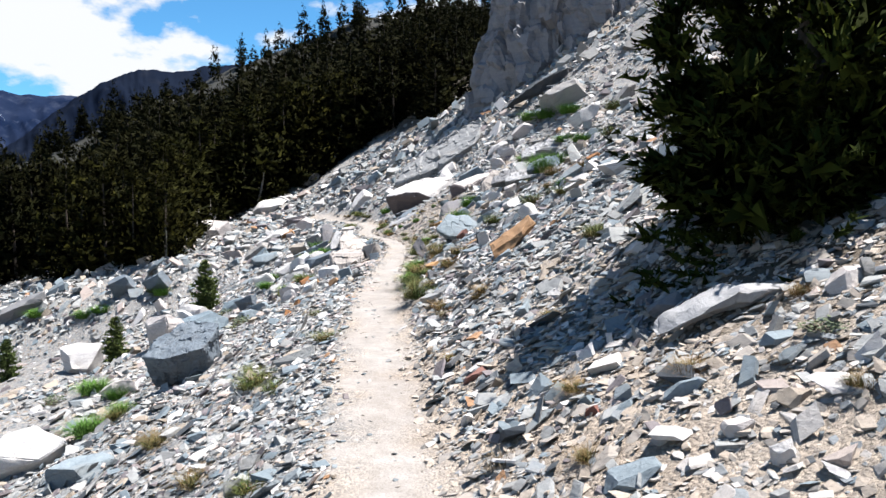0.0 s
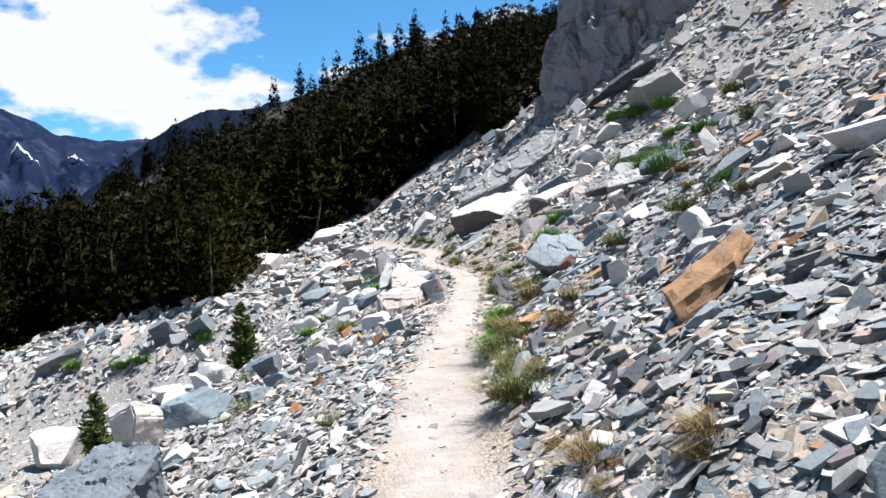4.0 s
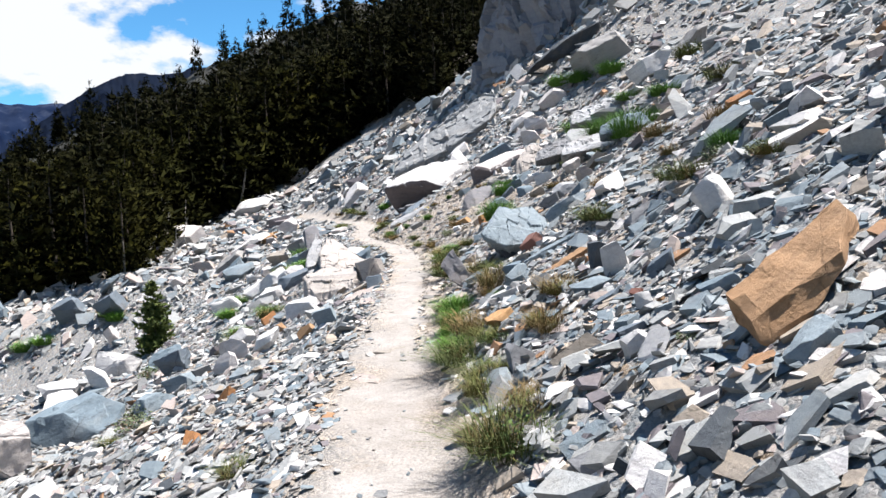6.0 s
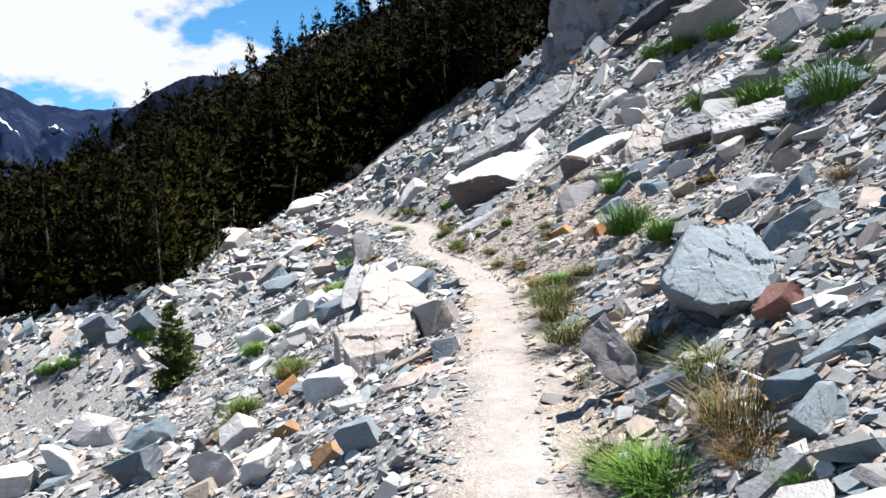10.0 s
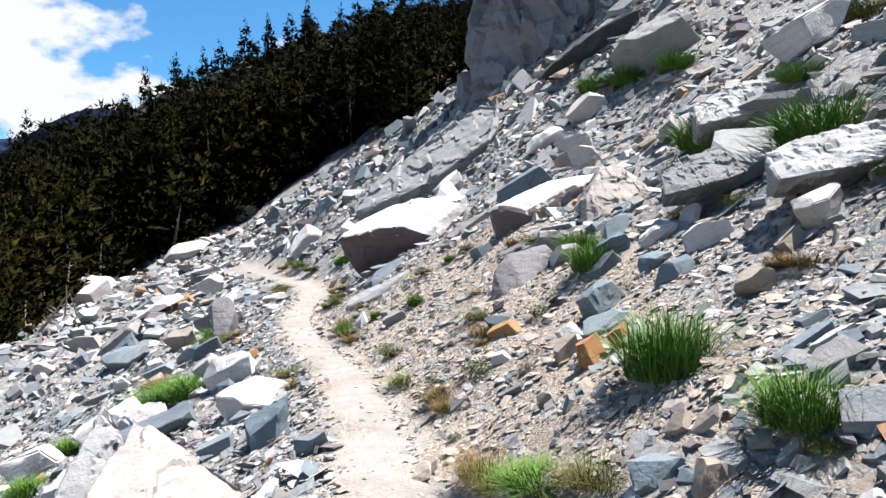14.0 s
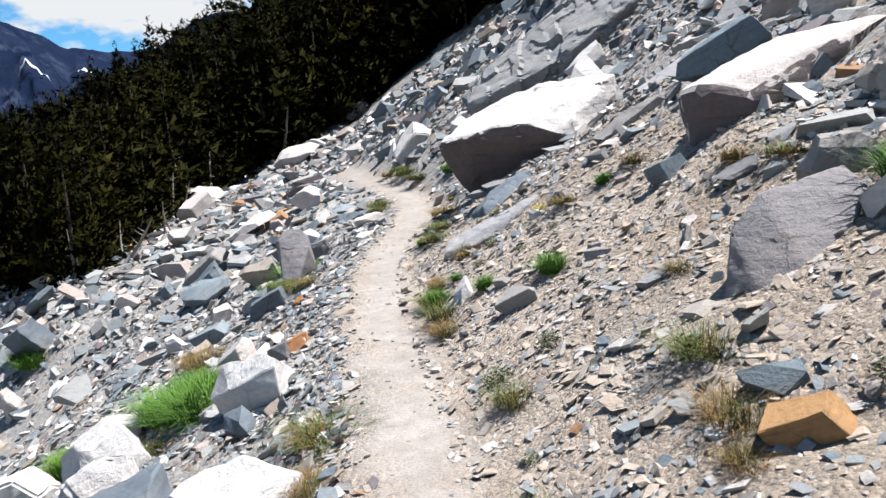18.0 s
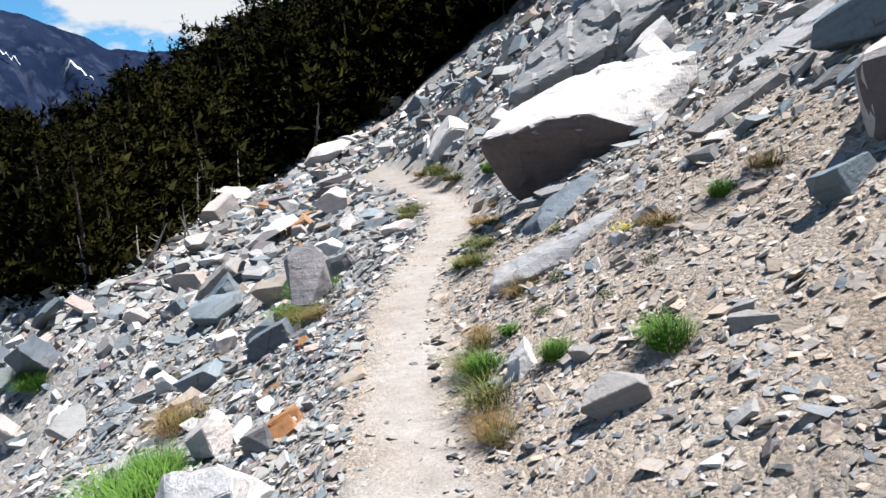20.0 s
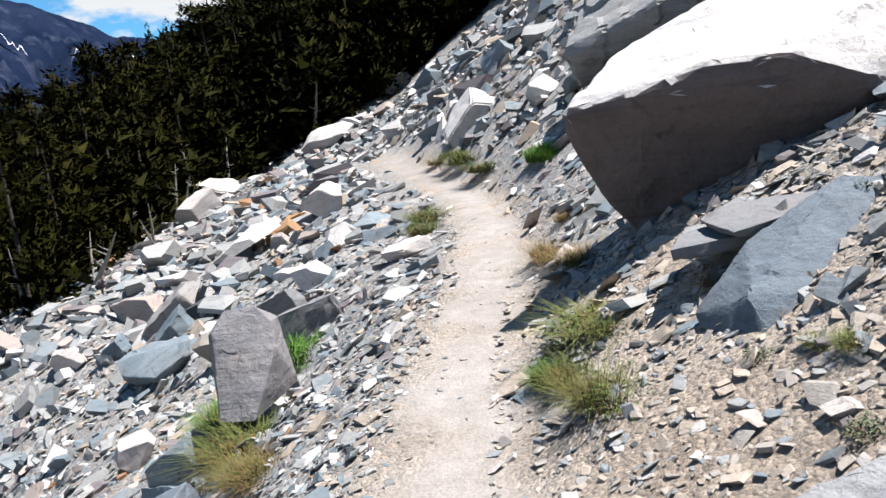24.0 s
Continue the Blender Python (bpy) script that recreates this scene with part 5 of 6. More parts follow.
outcrop("ledge_rock", "blue-grey slate ledge with a black undercut side below the footpath",
        [(0.82 * px, 0.82 * py, 0.78 * pz) for px, py, pz in ((-0.55, -0.28, 0.30), (-0.10, -0.40, 0.30), (0.50, -0.22, 0.46), (0.60, 0.40, 0.80), (0.0, 0.60, 0.82), (-0.50, 0.35, 0.55), (-0.50, 0.18, -0.35), (0.05, 0.12, -0.30), (0.48, 0.22, -0.10),
         (0.55, 0.55, -0.2), (-0.45, 0.6, -0.4))], m_slate, (-3.75, 10.45, -1.20), "boulder", rough=0.02, subdivide=0.03, steps=1.2, bevel=0.008, blocks=5)
outcrop("long_block", "long pale grey block of rock lying uphill of the overhanging boulder",
        [(-0.10, 0.0, -0.16), (-0.12, 0.05, 0.12), (0.02, -0.18, 0.05), (0.0, -0.16, -0.20), (0.55, -0.20, 0.42), (0.55, -0.16, 0.10), (1.45, -0.10, 0.98), (1.5, 0.0, 0.62), (0.05, 0.34, 0.26), (0.60, 0.38, 0.62), (1.45, 0.42, 1.14), (0.1, 0.4, -0.2), (1.4, 0.4, 0.5)],
        m_pale, (0.02, 30.25, 1.46), "slab", rough=0.008, subdivide=0.04, steps=0.8, bevel=0.008, blocks=4)
outcrop("split_plate", "leaning mauve grey split rock with a dark edge below the footpath",
        [(0.78 * px, 0.78 * py, 0.78 * pz) for px, py, pz in ((-0.20, -0.34, -0.60), (-0.30, -0.02, 0.16), (-0.22, 0.12, 0.34), (0.10, 0.16, 0.36), (0.26, 0.12, 0.20), (0.30, 0.0, -0.02), (0.22, -0.22, -0.36), (0.14, -0.34, -0.60), (-0.44, 0.16, 0.10), (-0.24, 0.34, 0.28), (0.20, 0.38, 0.18), (0.3, 0.4, -0.5), (-0.36, 0.2, -0.5))],
        m_mauve, (-4.84, 31.15, 0.04), "rock", rough=0.008, subdivide=0.04, steps=0.6, bevel=0.008, blocks=3)

boulder("boulder", "long rust-orange slab of rock tilted up the slope", 0.98, 9.89, (0.80, 0.32, 0.30), m_orange, 14, (-6, -10), sink=0.15, points=13)

# split rock below the path: a fin, a broad fissured back and a lower block
outcrop("rock_fin", "pointed upright fin of pale split rock below the footpath",
        [(-0.05, 0.25, 0.54), (0.07, 0.15, 0.43), (0.13, -0.3, -0.15), (-0.1, -0.5, -0.25), (-0.15, -0.2, 0.12), (-0.2, -0.5, -0.6), (0.15, -0.4, -0.7), (0.15, 0.4, -0.5), (-0.15, 0.4, -0.5), (0.0, 0.36, 0.4)],
        m_pale, (-2.80, 19.75, 0.0), "rock", rough=0.014, subdivide=0.03, steps=1.6, bevel=0.006, blocks=3)
outcrop("fissured_rock", "broad fissured pinkish grey rock with long cracks below the footpath",
        [(-0.26, 0.35, 0.46), (-0.14, 0.3, 0.43), (0.42, 0.15, 0.10), (0.46, -0.05, -0.02), (0.1, -0.6, -0.06), (-0.22, -0.65, -0.04), (-0.28, -0.2, 0.22),
         (0.45, 0.3, -0.4), (-0.3, 0.5, -0.5), (0.1, -0.65, -0.5), (-0.35, -0.65, -0.6), (0.5, 0.0, -0.4)],
        m_blush, (-2.40, 19.60, 0.0), "rock", rough=0.014, subdivide=0.03, steps=1.6, bevel=0.008, blocks=3)
outcrop("split_block", "low pinkish grey block broken off the fissured rock",
        [(-0.46, 0.0, 0.06), (-0.20, 0.3, 0.16), (0.34, 0.26, 0.18), (0.40, 0.0, 0.10), (0.30, -0.26, -0.10), (-0.25, -0.30, -0.16), (-0.46, -0.1, -0.4), (0.4, 0.2, -0.4), (0.3, -0.3, -0.4), (-0.3, -0.35, -0.4)],
        m_blush, (-2.36, 18.40, -0.14), "rock", rough=0.014, subdivide=0.035, steps=1.5, bevel=0.008, blocks=2.6)
boulder("boulder", "rounded pinkish white boulder beside the fissured rock", -1.74, 18.55, (0.46, 0.42, 0.42), m_blush, 10, (4, 8), sink=0.2, worn=True)


# ---------------------------------------------------------------- trees
def cone_mesh(name, rings, material, sides=9):
    """A tapering trunk through (x, y, z, radius) rings."""
    v, f = [], []
    for x, y, z, r in rings:
        for k in range(sides):
            a = 2 * math.pi * k / sides
            v.append((x + r * math.cos(a), y + r * math.sin(a), z))
    for i in range(len(rings) - 1):
        for k in range(sides):
            a, b = i * sides + k, i * sides + (k + 1) % sides
            f += [(a, b, b + sides), (a, b + sides, a + sides)]
    return mesh_from(name, v, f, material, True)


def crown_mesh(name, rng, height, radius, low, levels, sprays, material, tuft_size, fullness=0.75):
    """A conifer's crown: whorled boughs set with sprays of needles."""
    v, f = [], []
    for i in range(levels):
        s = (i + rng.uniform(-0.3, 0.3)) / levels
        z = height * (low + (1 - low) * max(s, 0))
        reach = radius * (1 - max(s, 0)) ** fullness * (0.55 + 0.45 * min(1, (s + 0.05) * 6)) + 0.03 * height * (1 - s)
        for b in range(rng.randint(4, 7)):
            a = rng.uniform(0, 2 * math.pi)
            length = reach * rng.uniform(0.55, 1.15)
            droop = rng.uniform(-0.30, 0.12) + 0.5 * s
            for k in range(sprays):
                d = length * (k + rng.uniform(0.3, 1.0)) / sprays
                c = np.array([math.cos(a) * d, math.sin(a) * d, z + droop * d + rng.normal(0, 0.012) * height])
                for n in range(4):
                    q = tuft_size * rng.uniform(0.7, 1.5) * (1 - 0.55 * max(s, 0))
                    way = np.array([math.cos(a), math.sin(a), 0.35]) + rng.normal(0, 0.75, 3)
                    way /= np.linalg.norm(way)
                    side = np.cross(way, rng.normal(0, 1, 3))
                    side /= np.linalg.norm(side) + 1e-6
                    j = len(v)
                    v += [c - way * q * 0.3 + side * q * 0.28, c - way * q * 0.3 - side * q * 0.28, c + way * q]
                    f.append((j, j + 1, j + 2))
    return mesh_from(name, v, f, material)


def bushy_mesh(name, rng, height, radius, clumps, per, size, material, round_top=0.5, spray=1.0):
    """A bushy conifer's crown: rounded clumps of needle sprays along its boughs, shaded as soft masses."""
    v, n = [], []
    for _ in range(clumps):
        s = rng.uniform(0.02, 1.0) ** 1.15
        reach = radius * (1 - s) ** round_top * (0.75 + 0.25 * min(1, s * 5)) + 0.02 * height * (1 - s)
        a, d = rng.uniform(0, 2 * math.pi), reach * math.sqrt(rng.uniform(0.05, 1.1))
        c = np.array([math.cos(a) * d, math.sin(a) * d, height * s])
        q = size * rng.uniform(0.65, 1.35) * (1 - 0.6 * s)
        out = np.array([math.cos(a) * 0.5, math.sin(a) * 0.5, 0.35])
        way = rng.normal(0, 1, (per, 3))
        way /= np.linalg.norm(way, axis=1, keepdims=True)
        p = c + way * q * rng.uniform(0.5, 1.0, (per, 1)) * (1.15, 1.15, 0.75)
        core = max(4, per // 7)
        p[:core] = c + way[:core] * q * 0.2
        for k in range(per):
            tip = way[k] + out + rng.normal(0, 0.45, 3)
            tip /= np.linalg.norm(tip)
            side = np.cross(tip, rng.normal(0, 1, 3))
            side /= np.linalg.norm(side) + 1e-6
            w = q * rng.uniform(0.16, 0.36) * spray if k >= core else q * rng.uniform(0.5, 0.7)
            thin = 0.5 if k < core else 0.26
            v += [p[k] + side * w * thin, p[k] - side * w * thin, p[k] + tip * w * 1.5]
            up = way[k] + out
            n += [up / np.linalg.norm(up)] * 3
    me = mesh_from(name, v, np.arange(len(v)).reshape(-1, 3), material, True)
    me.normals_split_custom_set_from_vertices([tuple(x) for x in n])
    return me


trng = np.random.RandomState(5)
PINES = []
for n in range(10):
    h = 10.0
    bend = trng.uniform(-0.15, 0.15, 2)
    trunk = cone_mesh("trunk", [(0, 0, -0.9, 0.17), (0, 0, 0.2, 0.13), (bend[0] * 0.5, bend[1] * 0.5, 4, 0.10), (bend[0], bend[1], 7.5, 0.05), (0, 0, 9.9, 0.012)], m_bark)
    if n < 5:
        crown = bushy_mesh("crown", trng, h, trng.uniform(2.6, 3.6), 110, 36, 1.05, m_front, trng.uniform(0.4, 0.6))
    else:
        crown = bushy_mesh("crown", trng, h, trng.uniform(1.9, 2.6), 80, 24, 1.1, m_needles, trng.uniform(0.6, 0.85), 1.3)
    PINES.append((trunk, crown))


def pine(x, y, height, width, kind, label, group):
    tree = new("pine_tree")
    part("trunk", PINES[kind][0], tree)
    part("crown", PINES[kind][1], tree)
    s = height / 10.0
    tree.matrix_world = pose(x, y, float(land(x, y)) - 0.05, 0, 0, trng.uniform(0, 360)) @ Matrix.Diagonal((s * width, s * width, s, 1))
    return tagged(tree, label, "tree", group)


SKYLINE = [(0.0, 0.0, 1.2, (0, 7.8, 12, 16.9, 24.4, 30), (19, 14.9, 13, 10.8, 8.2, 5.5)),
           (-0.2, 3.9, 1.1, (0, 10.1, 12.3, 16.1, 18.4, 23, 27, 32), (19, 15.5, 14.7, 13.3, 11.6, 9.6, 7.6, 5)),
           (-0.7, 7.7, 1.1, (0, 10, 12.3, 17.4, 21.3, 25, 30), (19, 14.5, 13.6, 10.9, 9.5, 7.6, 5)),
           (-1.0, 15.5, 1.5, (0, 8.1, 12.7, 15.5, 18.2, 20.1, 24.1, 26.1, 30), (20, 17.4, 15.3, 14.3, 13.4, 11.6, 10.4, 9.2, 6)),
           (-1.6, 23.1, 1.6, (0, 20.9, 23.5, 27.6, 29.7, 33.3, 40), (20, 11.8, 10.6, 8.8, 7.6, 5.6, 5)),
           (-2.3, 26.3, 1.6, (0, 27.1, 29.8, 32, 36, 45), (20, 10.2, 9.3, 7.8, 7, 6.5))]
spots, distant = [], []
for attempt in range(30000):
    if len(spots) >= 480:
        break
    x = trng.uniform(-24, 10) if attempt % 3 else trng.uniform(-75, -14)
    y = trng.uniform(40, 118)
    if not in_forest(x, y) or 0.5 < x < 15 and y < 58:
        continue
    front = not in_forest(x + 2.4, y - 2.4)
    if not front and trng.rand() < (0.55 if y < 82 else 0.75):
        continue
    gap = 1.0 if front else 1.9
    if any(abs(x - a) < gap and abs(y - b) < gap for a, b in spots):
        continue
    spots.append((x, y))
    tall = trng.uniform(4.5, 13) if front else trng.uniform(9, 17)
    for ex, ey, ez, bearing, rise in SKYLINE:
        a = math.degrees(math.atan2(ex - x, y - ey))
        room = math.tan(radians(float(np.interp(a, bearing, rise)))) * math.hypot(x - ex, y - ey) + ez - float(land(x, y))
        tall = max(1.6, min(tall, room * trng.uniform(0.80, 1.03)))
    if math.hypot(x + 2, y - 20) > 60:
        distant.append((x, y, tall))
        continue
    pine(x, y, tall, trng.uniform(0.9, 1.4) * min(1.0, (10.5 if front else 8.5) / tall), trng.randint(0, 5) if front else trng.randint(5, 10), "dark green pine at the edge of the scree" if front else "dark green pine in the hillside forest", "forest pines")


def forest(name, places, label):
    """The far trees, past counting, as one object."""
    protos = []
    for me in (PINES[5][0], bushy_mesh("far_crown", trng, 10.0, 2.4, 46, 13, 1.4, m_needles, 0.7, 1.8)):
        v = np.empty(len(me.vertices) * 3, np.float32)
        me.vertices.foreach_get("co", v)
        f = np.empty(len(me.loops), np.int32)
        me.loops.foreach_get("vertex_index", f)
        protos.append((v.reshape(-1, 3), f.reshape(-1, 3)))
    v0 = np.concatenate([protos[0][0], protos[1][0]])
    f0 = np.concatenate([protos[0][1], protos[1][1] + len(protos[0][0])])
    bark_faces = len(protos[0][1])
    vs, fs = [], []
    for n, (x, y, tall) in enumerate(places):
        a, s, w = trng.uniform(0, 6.28), tall / 10, tall / 10 * trng.uniform(0.8, 1.25)
        p = np.stack([(v0[:, 0] * math.cos(a) - v0[:, 1] * math.sin(a)) * w + x, (v0[:, 0] * math.sin(a) + v0[:, 1] * math.cos(a)) * w + y, v0[:, 2] * s + float(land(x, y))], 1)
        vs.append(p)
        fs.append(f0 + n * len(v0))
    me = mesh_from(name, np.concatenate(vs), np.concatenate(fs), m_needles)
    me.materials.append(m_bark)
    index = np.zeros(len(f0), np.int32)
    index[:bark_faces] = 1
    me.polygons.foreach_set("material_index", np.tile(index, len(places)))
    return tagged(new(name, me), label, "forest", kind="stuff")


forest("far_forest", distant, "dense dark pine forest covering the far hillside")
# the near pine that shades the slope
near_rng = np.random.RandomState(12)
near = new("pine_tree")
near.location = (2.80, 5.80, float(land(2.80, 5.80)) - 0.1)
part("trunk", cone_mesh("trunk", [(0, 0, -0.4, 0.20), (0, 0, 0.4, 0.15), (0.05, 0.0, 1.8, 0.10), (0, 0.05, 2.8, 0.05), (0, 0, 3.5, 0.01)], m_bark), near)
part("crown", bushy_mesh("crown", near_rng, 3.5, 1.20, 260, 130, 0.26, m_near, 0.30), near)
skirt = part("lower_crown", crown_mesh("lower_crown", near_rng, 1.3, 1.25, -0.75, 44, 18, m_near, 0.095, 0.2), near, "low needle boughs hanging down the slope")
skirt.location = (-0.25, -0.40, -0.40)
part("outer_crown", crown_mesh("outer_crown", near_rng, 3.5, 1.32, 0.02, 46, 18, m_near, 0.085, 0.32), near, "outer boughs with long needles")
tagged(near, "dense dark green pine with boughs to the ground", "tree")


def sapling(x, y, height, seed):
    r = np.random.RandomState(seed)
    ob = new("pine_sapling")
    part("trunk", cone_mesh("trunk", [(0, 0, -0.1, 0.03), (0, 0, height * 0.5, 0.02), (0, 0, height, 0.005)], m_bark, 6), ob)
    part("crown", crown_mesh("crown", r, height, height * 0.30, 0.02, 26, 6, m_young, height * 0.085, 0.55), ob)
    ob.location = (x, y, float(land(x, y)))
    return tagged(ob, "young bright green pine growing among the rocks", "sapling", "pine saplings")


sapling(-9.05, 28.2, 2.0, 21)
sapling(-7.7, 17.3, 1.05, 22)
sapling(-11.5, 19.4, 1.1, 23)
sapling(-17.8, 27.2, 2.0, 24)


def snag(x, y, height, lean, head, seed, label):
    """A dead tree: grey trunk and a few bare limbs."""
    r = np.random.RandomState(seed)
    ob = new("dead_tree")
    part("trunk", cone_mesh("trunk", [(0, 0, -0.3, height * 0.035), (0.03, 0, height * 0.5, height * 0.022), (0, 0.04, height, height * 0.006)], m_dead, 7), ob)
    for n in range(6):
        z, a, long = height * r.uniform(0.3, 0.9), r.uniform(0, 6.28), height * r.uniform(0.08, 0.2)
        limb = cone_mesh("limb", [(0, 0, 0, 0.018 * height * 0.5), (0.02, 0, long * 0.6, 0.008 * height * 0.5), (0, 0, long, 0.003)], m_dead, 5)
        b = part("limb", limb, ob)
        b.matrix_local = Matrix.Translation((0, 0, z)) @ pose(0, 0, 0, 0, 65, math.degrees(a))
    ob.matrix_world = pose(x, y, float(land(x, y)) + 0.05, 0, 0, head) @ pose(0, 0, 0, lean)
    return tagged(ob, label, "dead tree", "dead trees")


snag(-13.8, 41.6, 2.2, 52, 60, 1, "bleached broken log leaning against the forest edge")
snag(-15.4, 41.2, 1.6, 12, 30, 2, "bare grey dead sapling at the forest edge")
snag(-14.9, 43.2, 1.3, 20, 200, 3, "bare grey dead sapling at the forest edge")
snag(-16.8, 47.5, 1.5, 25, 90, 4, "bare grey dead sapling at the forest edge")
snag(-16.2, 64.8, 3.5, 18, 60, 5, "leaning grey dead pine among living trees")
snag(-10.4, 70.6, 3.8, 14, 75, 6, "leaning grey dead pine among living trees")
for n, (sx, sy, tall, lean) in enumerate(((-13.2, 43.6, 1.2, 30), (-14.6, 45.6, 1.5, 15), (-15.6, 49.0, 1.8, 22), (-17.2, 51.5, 2.2, 10), (-18.4, 58.6, 2.6, 18), (-19.6, 62.0, 3.0, 8), (-17.4, 46.2, 1.4, 35))):
    snag(sx, sy, tall, lean, 47 * n, 20 + n, "thin bare grey dead tree at the forest edge")
snag(-19.0, 56.2, 3.0, 12, 20, 8, "pale broken dead trunk at the forest edge")


# ---------------------------------------------------------------- grass and low plants
def blades(rng, count, spread_r, height, width, droop):
    v, f = [], []
    for n in range(count):
        a, d = rng.uniform(0, 2 * math.pi), spread_r * math.sqrt(rng.rand()) * 0.7
        x, y = d * math.cos(a), d * math.sin(a)
        h, out = height * rng.uniform(0.25, 1.1) * (1 - 0.45 * d / spread_r), rng.uniform(0.1, 1.25) * droop
        b = a + rng.normal(0, 1.1)
        sx, sy = -math.sin(b) * width, math.cos(b) * width
        j = len(v)
        for s, w in ((0, 1.0), (0.5, 0.8), (0.82, 0.5)):
            cx, cy, cz = x + math.cos(b) * out * s * s, y + math.sin(b) * out * s * s, h * s * (1 - 0.18 * s * out / max(droop, 1e-3)) - 0.02
            v += [(cx - sx * w, cy - sy * w, cz), (cx + sx * w, cy + sy * w, cz)]
        v.append((x + math.cos(b) * out, y + math.sin(b) * out, h * 0.84))
        f += [(j, j + 1, j + 3), (j, j + 3, j + 2), (j + 2, j + 3, j + 5), (j + 2, j + 5, j + 4), (j + 4, j + 5, j + 6)]
    return v, f


def leaves(rng, count, spread_r, height, size):
    v, f = [], []
    for n in range(count):
        a, d = rng.uniform(0, 2 * math.pi), spread_r * math.sqrt(rng.rand())
        c = np.array([d * math.cos(a), d * math.sin(a), height * rng.uniform(0.0, 1.0) * (1 - 0.55 * (d / spread_r) ** 2)])
        way, side = rng.normal(0, 1, 3) + (0, 0, 0.6), rng.normal(0, 1, 3)
        way /= np.linalg.norm(way)
        side = np.cross(way, side)
        side /= np.linalg.norm(side) + 1e-6
        q = size * rng.uniform(0.6, 1.4)
        j = len(v)
        v += [c, c + way * q * 0.5 + side * q * 0.3, c + way * q, c + way * q * 0.5 - side * q * 0.3]
        f += [(j, j + 1, j + 2), (j, j + 2, j + 3)]
    return v, f


prng = np.random.RandomState(9)
TUFTS = {}
for kind, m in (("green", m_green), ("olive", m_olive), ("straw", m_straw)):
    TUFTS[kind] = [mesh_from("foliage", *blades(prng, 900 if kind == "green" else 420, 0.75, 1.0, 0.009 if kind == "green" else 0.0065, 0.7 if kind == "green" else 0.85), m) for _ in range(4)]
TUFTS["sage"] = [mesh_from("foliage", *leaves(prng, 330, 0.5, 0.75, 0.10), m_sage) for _ in range(3)]
TUFTS["herb"] = [mesh_from("leaves", *leaves(prng, 240, 0.6, 0.7, 0.09), m_herb) for _ in range(3)]
TUFTS["twig"] = [mesh_from("brush", *blades(prng, 120, 0.6, 0.8, 0.008, 0.7), m_twig) for _ in range(3)]
TUFTS["yellow"] = [mesh_from("foliage", *leaves(prng, 300, 0.5, 0.7, 0.09), m_yellow) for _ in range(2)]
NAMES = {"green": ("grass_tuft", "tuft of tall green grass between the rocks", "grass"), "olive": ("grass_tuft", "olive green grass clump on the scree", "grass"),
         "straw": ("grass_tuft", "dry golden brown grass clump on the scree", "grass"), "sage": ("low_shrub", "low grey-green leafy shrub on the scree", "shrub"),
         "twig": ("dry_shrub", "dry brown twiggy shrub among the stones", "shrub"), "yellow": ("flowering_shrub", "low shrub covered with small yellow flowers", "shrub")}


def tuft(kind, x, y, width, height):
    """A clump of its own; the older clumps mix green with dry blades."""
    name, label, category = NAMES[kind]
    ob = new(name)
    first = TUFTS[kind][prng.randint(len(TUFTS[kind]))]
    part("brush" if kind == "twig" else "foliage", first, ob)
    if kind in ("olive", "straw"):
        other = TUFTS["straw" if kind == "olive" else "olive"]
        b = part("dry_foliage" if kind == "olive" else "green_foliage", other[prng.randint(len(other))], ob)
        b.matrix_local = pose(0.18, -0.1, 0, 0, 0, 70) @ Matrix.Diagonal((0.6, 0.6, 0.65, 1))
    if kind in ("olive", "green"):
        b = part("leaves", TUFTS["herb"][prng.randint(3)], ob, "small green leaves between the blades")
        b.matrix_local = pose(-0.12, 0.1, 0, 0, 0, 40) @ Matrix.Diagonal((0.8, 0.8, 0.7, 1))
    if kind in ("sage", "yellow"):
        b = part("brush", TUFTS["twig"][prng.randint(3)], ob)
        b.matrix_local = Matrix.Diagonal((0.8, 0.8, 0.85, 1))
    ob.matrix_world = pose(x, y, float(land(x, y)) - 0.01, 0, 0, prng.uniform(0, 360)) @ Matrix.Diagonal((min(width, 0.8) * 0.95, min(width, 0.8) * 0.95, min(height * (0.95 if kind == "green" else 0.75), width * (1.1 if kind == "green" else 0.72), 0.65), 1))
    return tagged(ob, label, category, name.replace("_", " ") + "s on the slope")


tuft("olive", -0.58, 14.49, 0.30, 0.26)
tuft("green", -0.52, 13.57, 0.26, 0.26)
tuft("straw", -0.36, 12.92, 0.41, 0.35)
tuft("straw", -0.07, 14.16, 0.41, 0.45)
tuft("straw", 0.29, 12.39, 0.34, 0.31)
tuft("green", -0.49, 12.61, 0.33, 0.18)
tuft("olive", -0.22, 12.23, 0.32, 0.21)
tuft("olive", -0.51, 18.42, 0.50, 0.50)
tuft("olive", 1.09, 14.15, 0.30, 0.17)
tuft("green", 0.56, 18.43, 0.33, 0.33)
tuft("straw", -0.59, 19.74, 0.37, 0.27)
tuft("green", -0.39, 19.25, 0.33, 0.18)
tuft("olive", -0.16, 18.95, 0.33, 0.25)
tuft("olive", -0.28, 23.23, 0.29, 0.26)
tuft("straw", 1.53, 20.16, 0.32, 0.20)
tuft("olive", -1.07, 22.50, 0.32, 0.21)
tuft("olive", -0.30, 10.25, 0.47, 0.70)
tuft("olive", -1.34, 8.46, 0.26, 0.23)
tuft("olive", -1.86, 7.44, 0.36, 0.65)
tuft("olive", -1.60, 7.00, 0.22, 0.22)
tuft("green", -5.73, 12.04, 0.41, 0.31)
tuft("green", -4.52, 9.41, 0.41, 0.33)
tuft("olive", -3.98, 8.99, 0.31, 0.31)
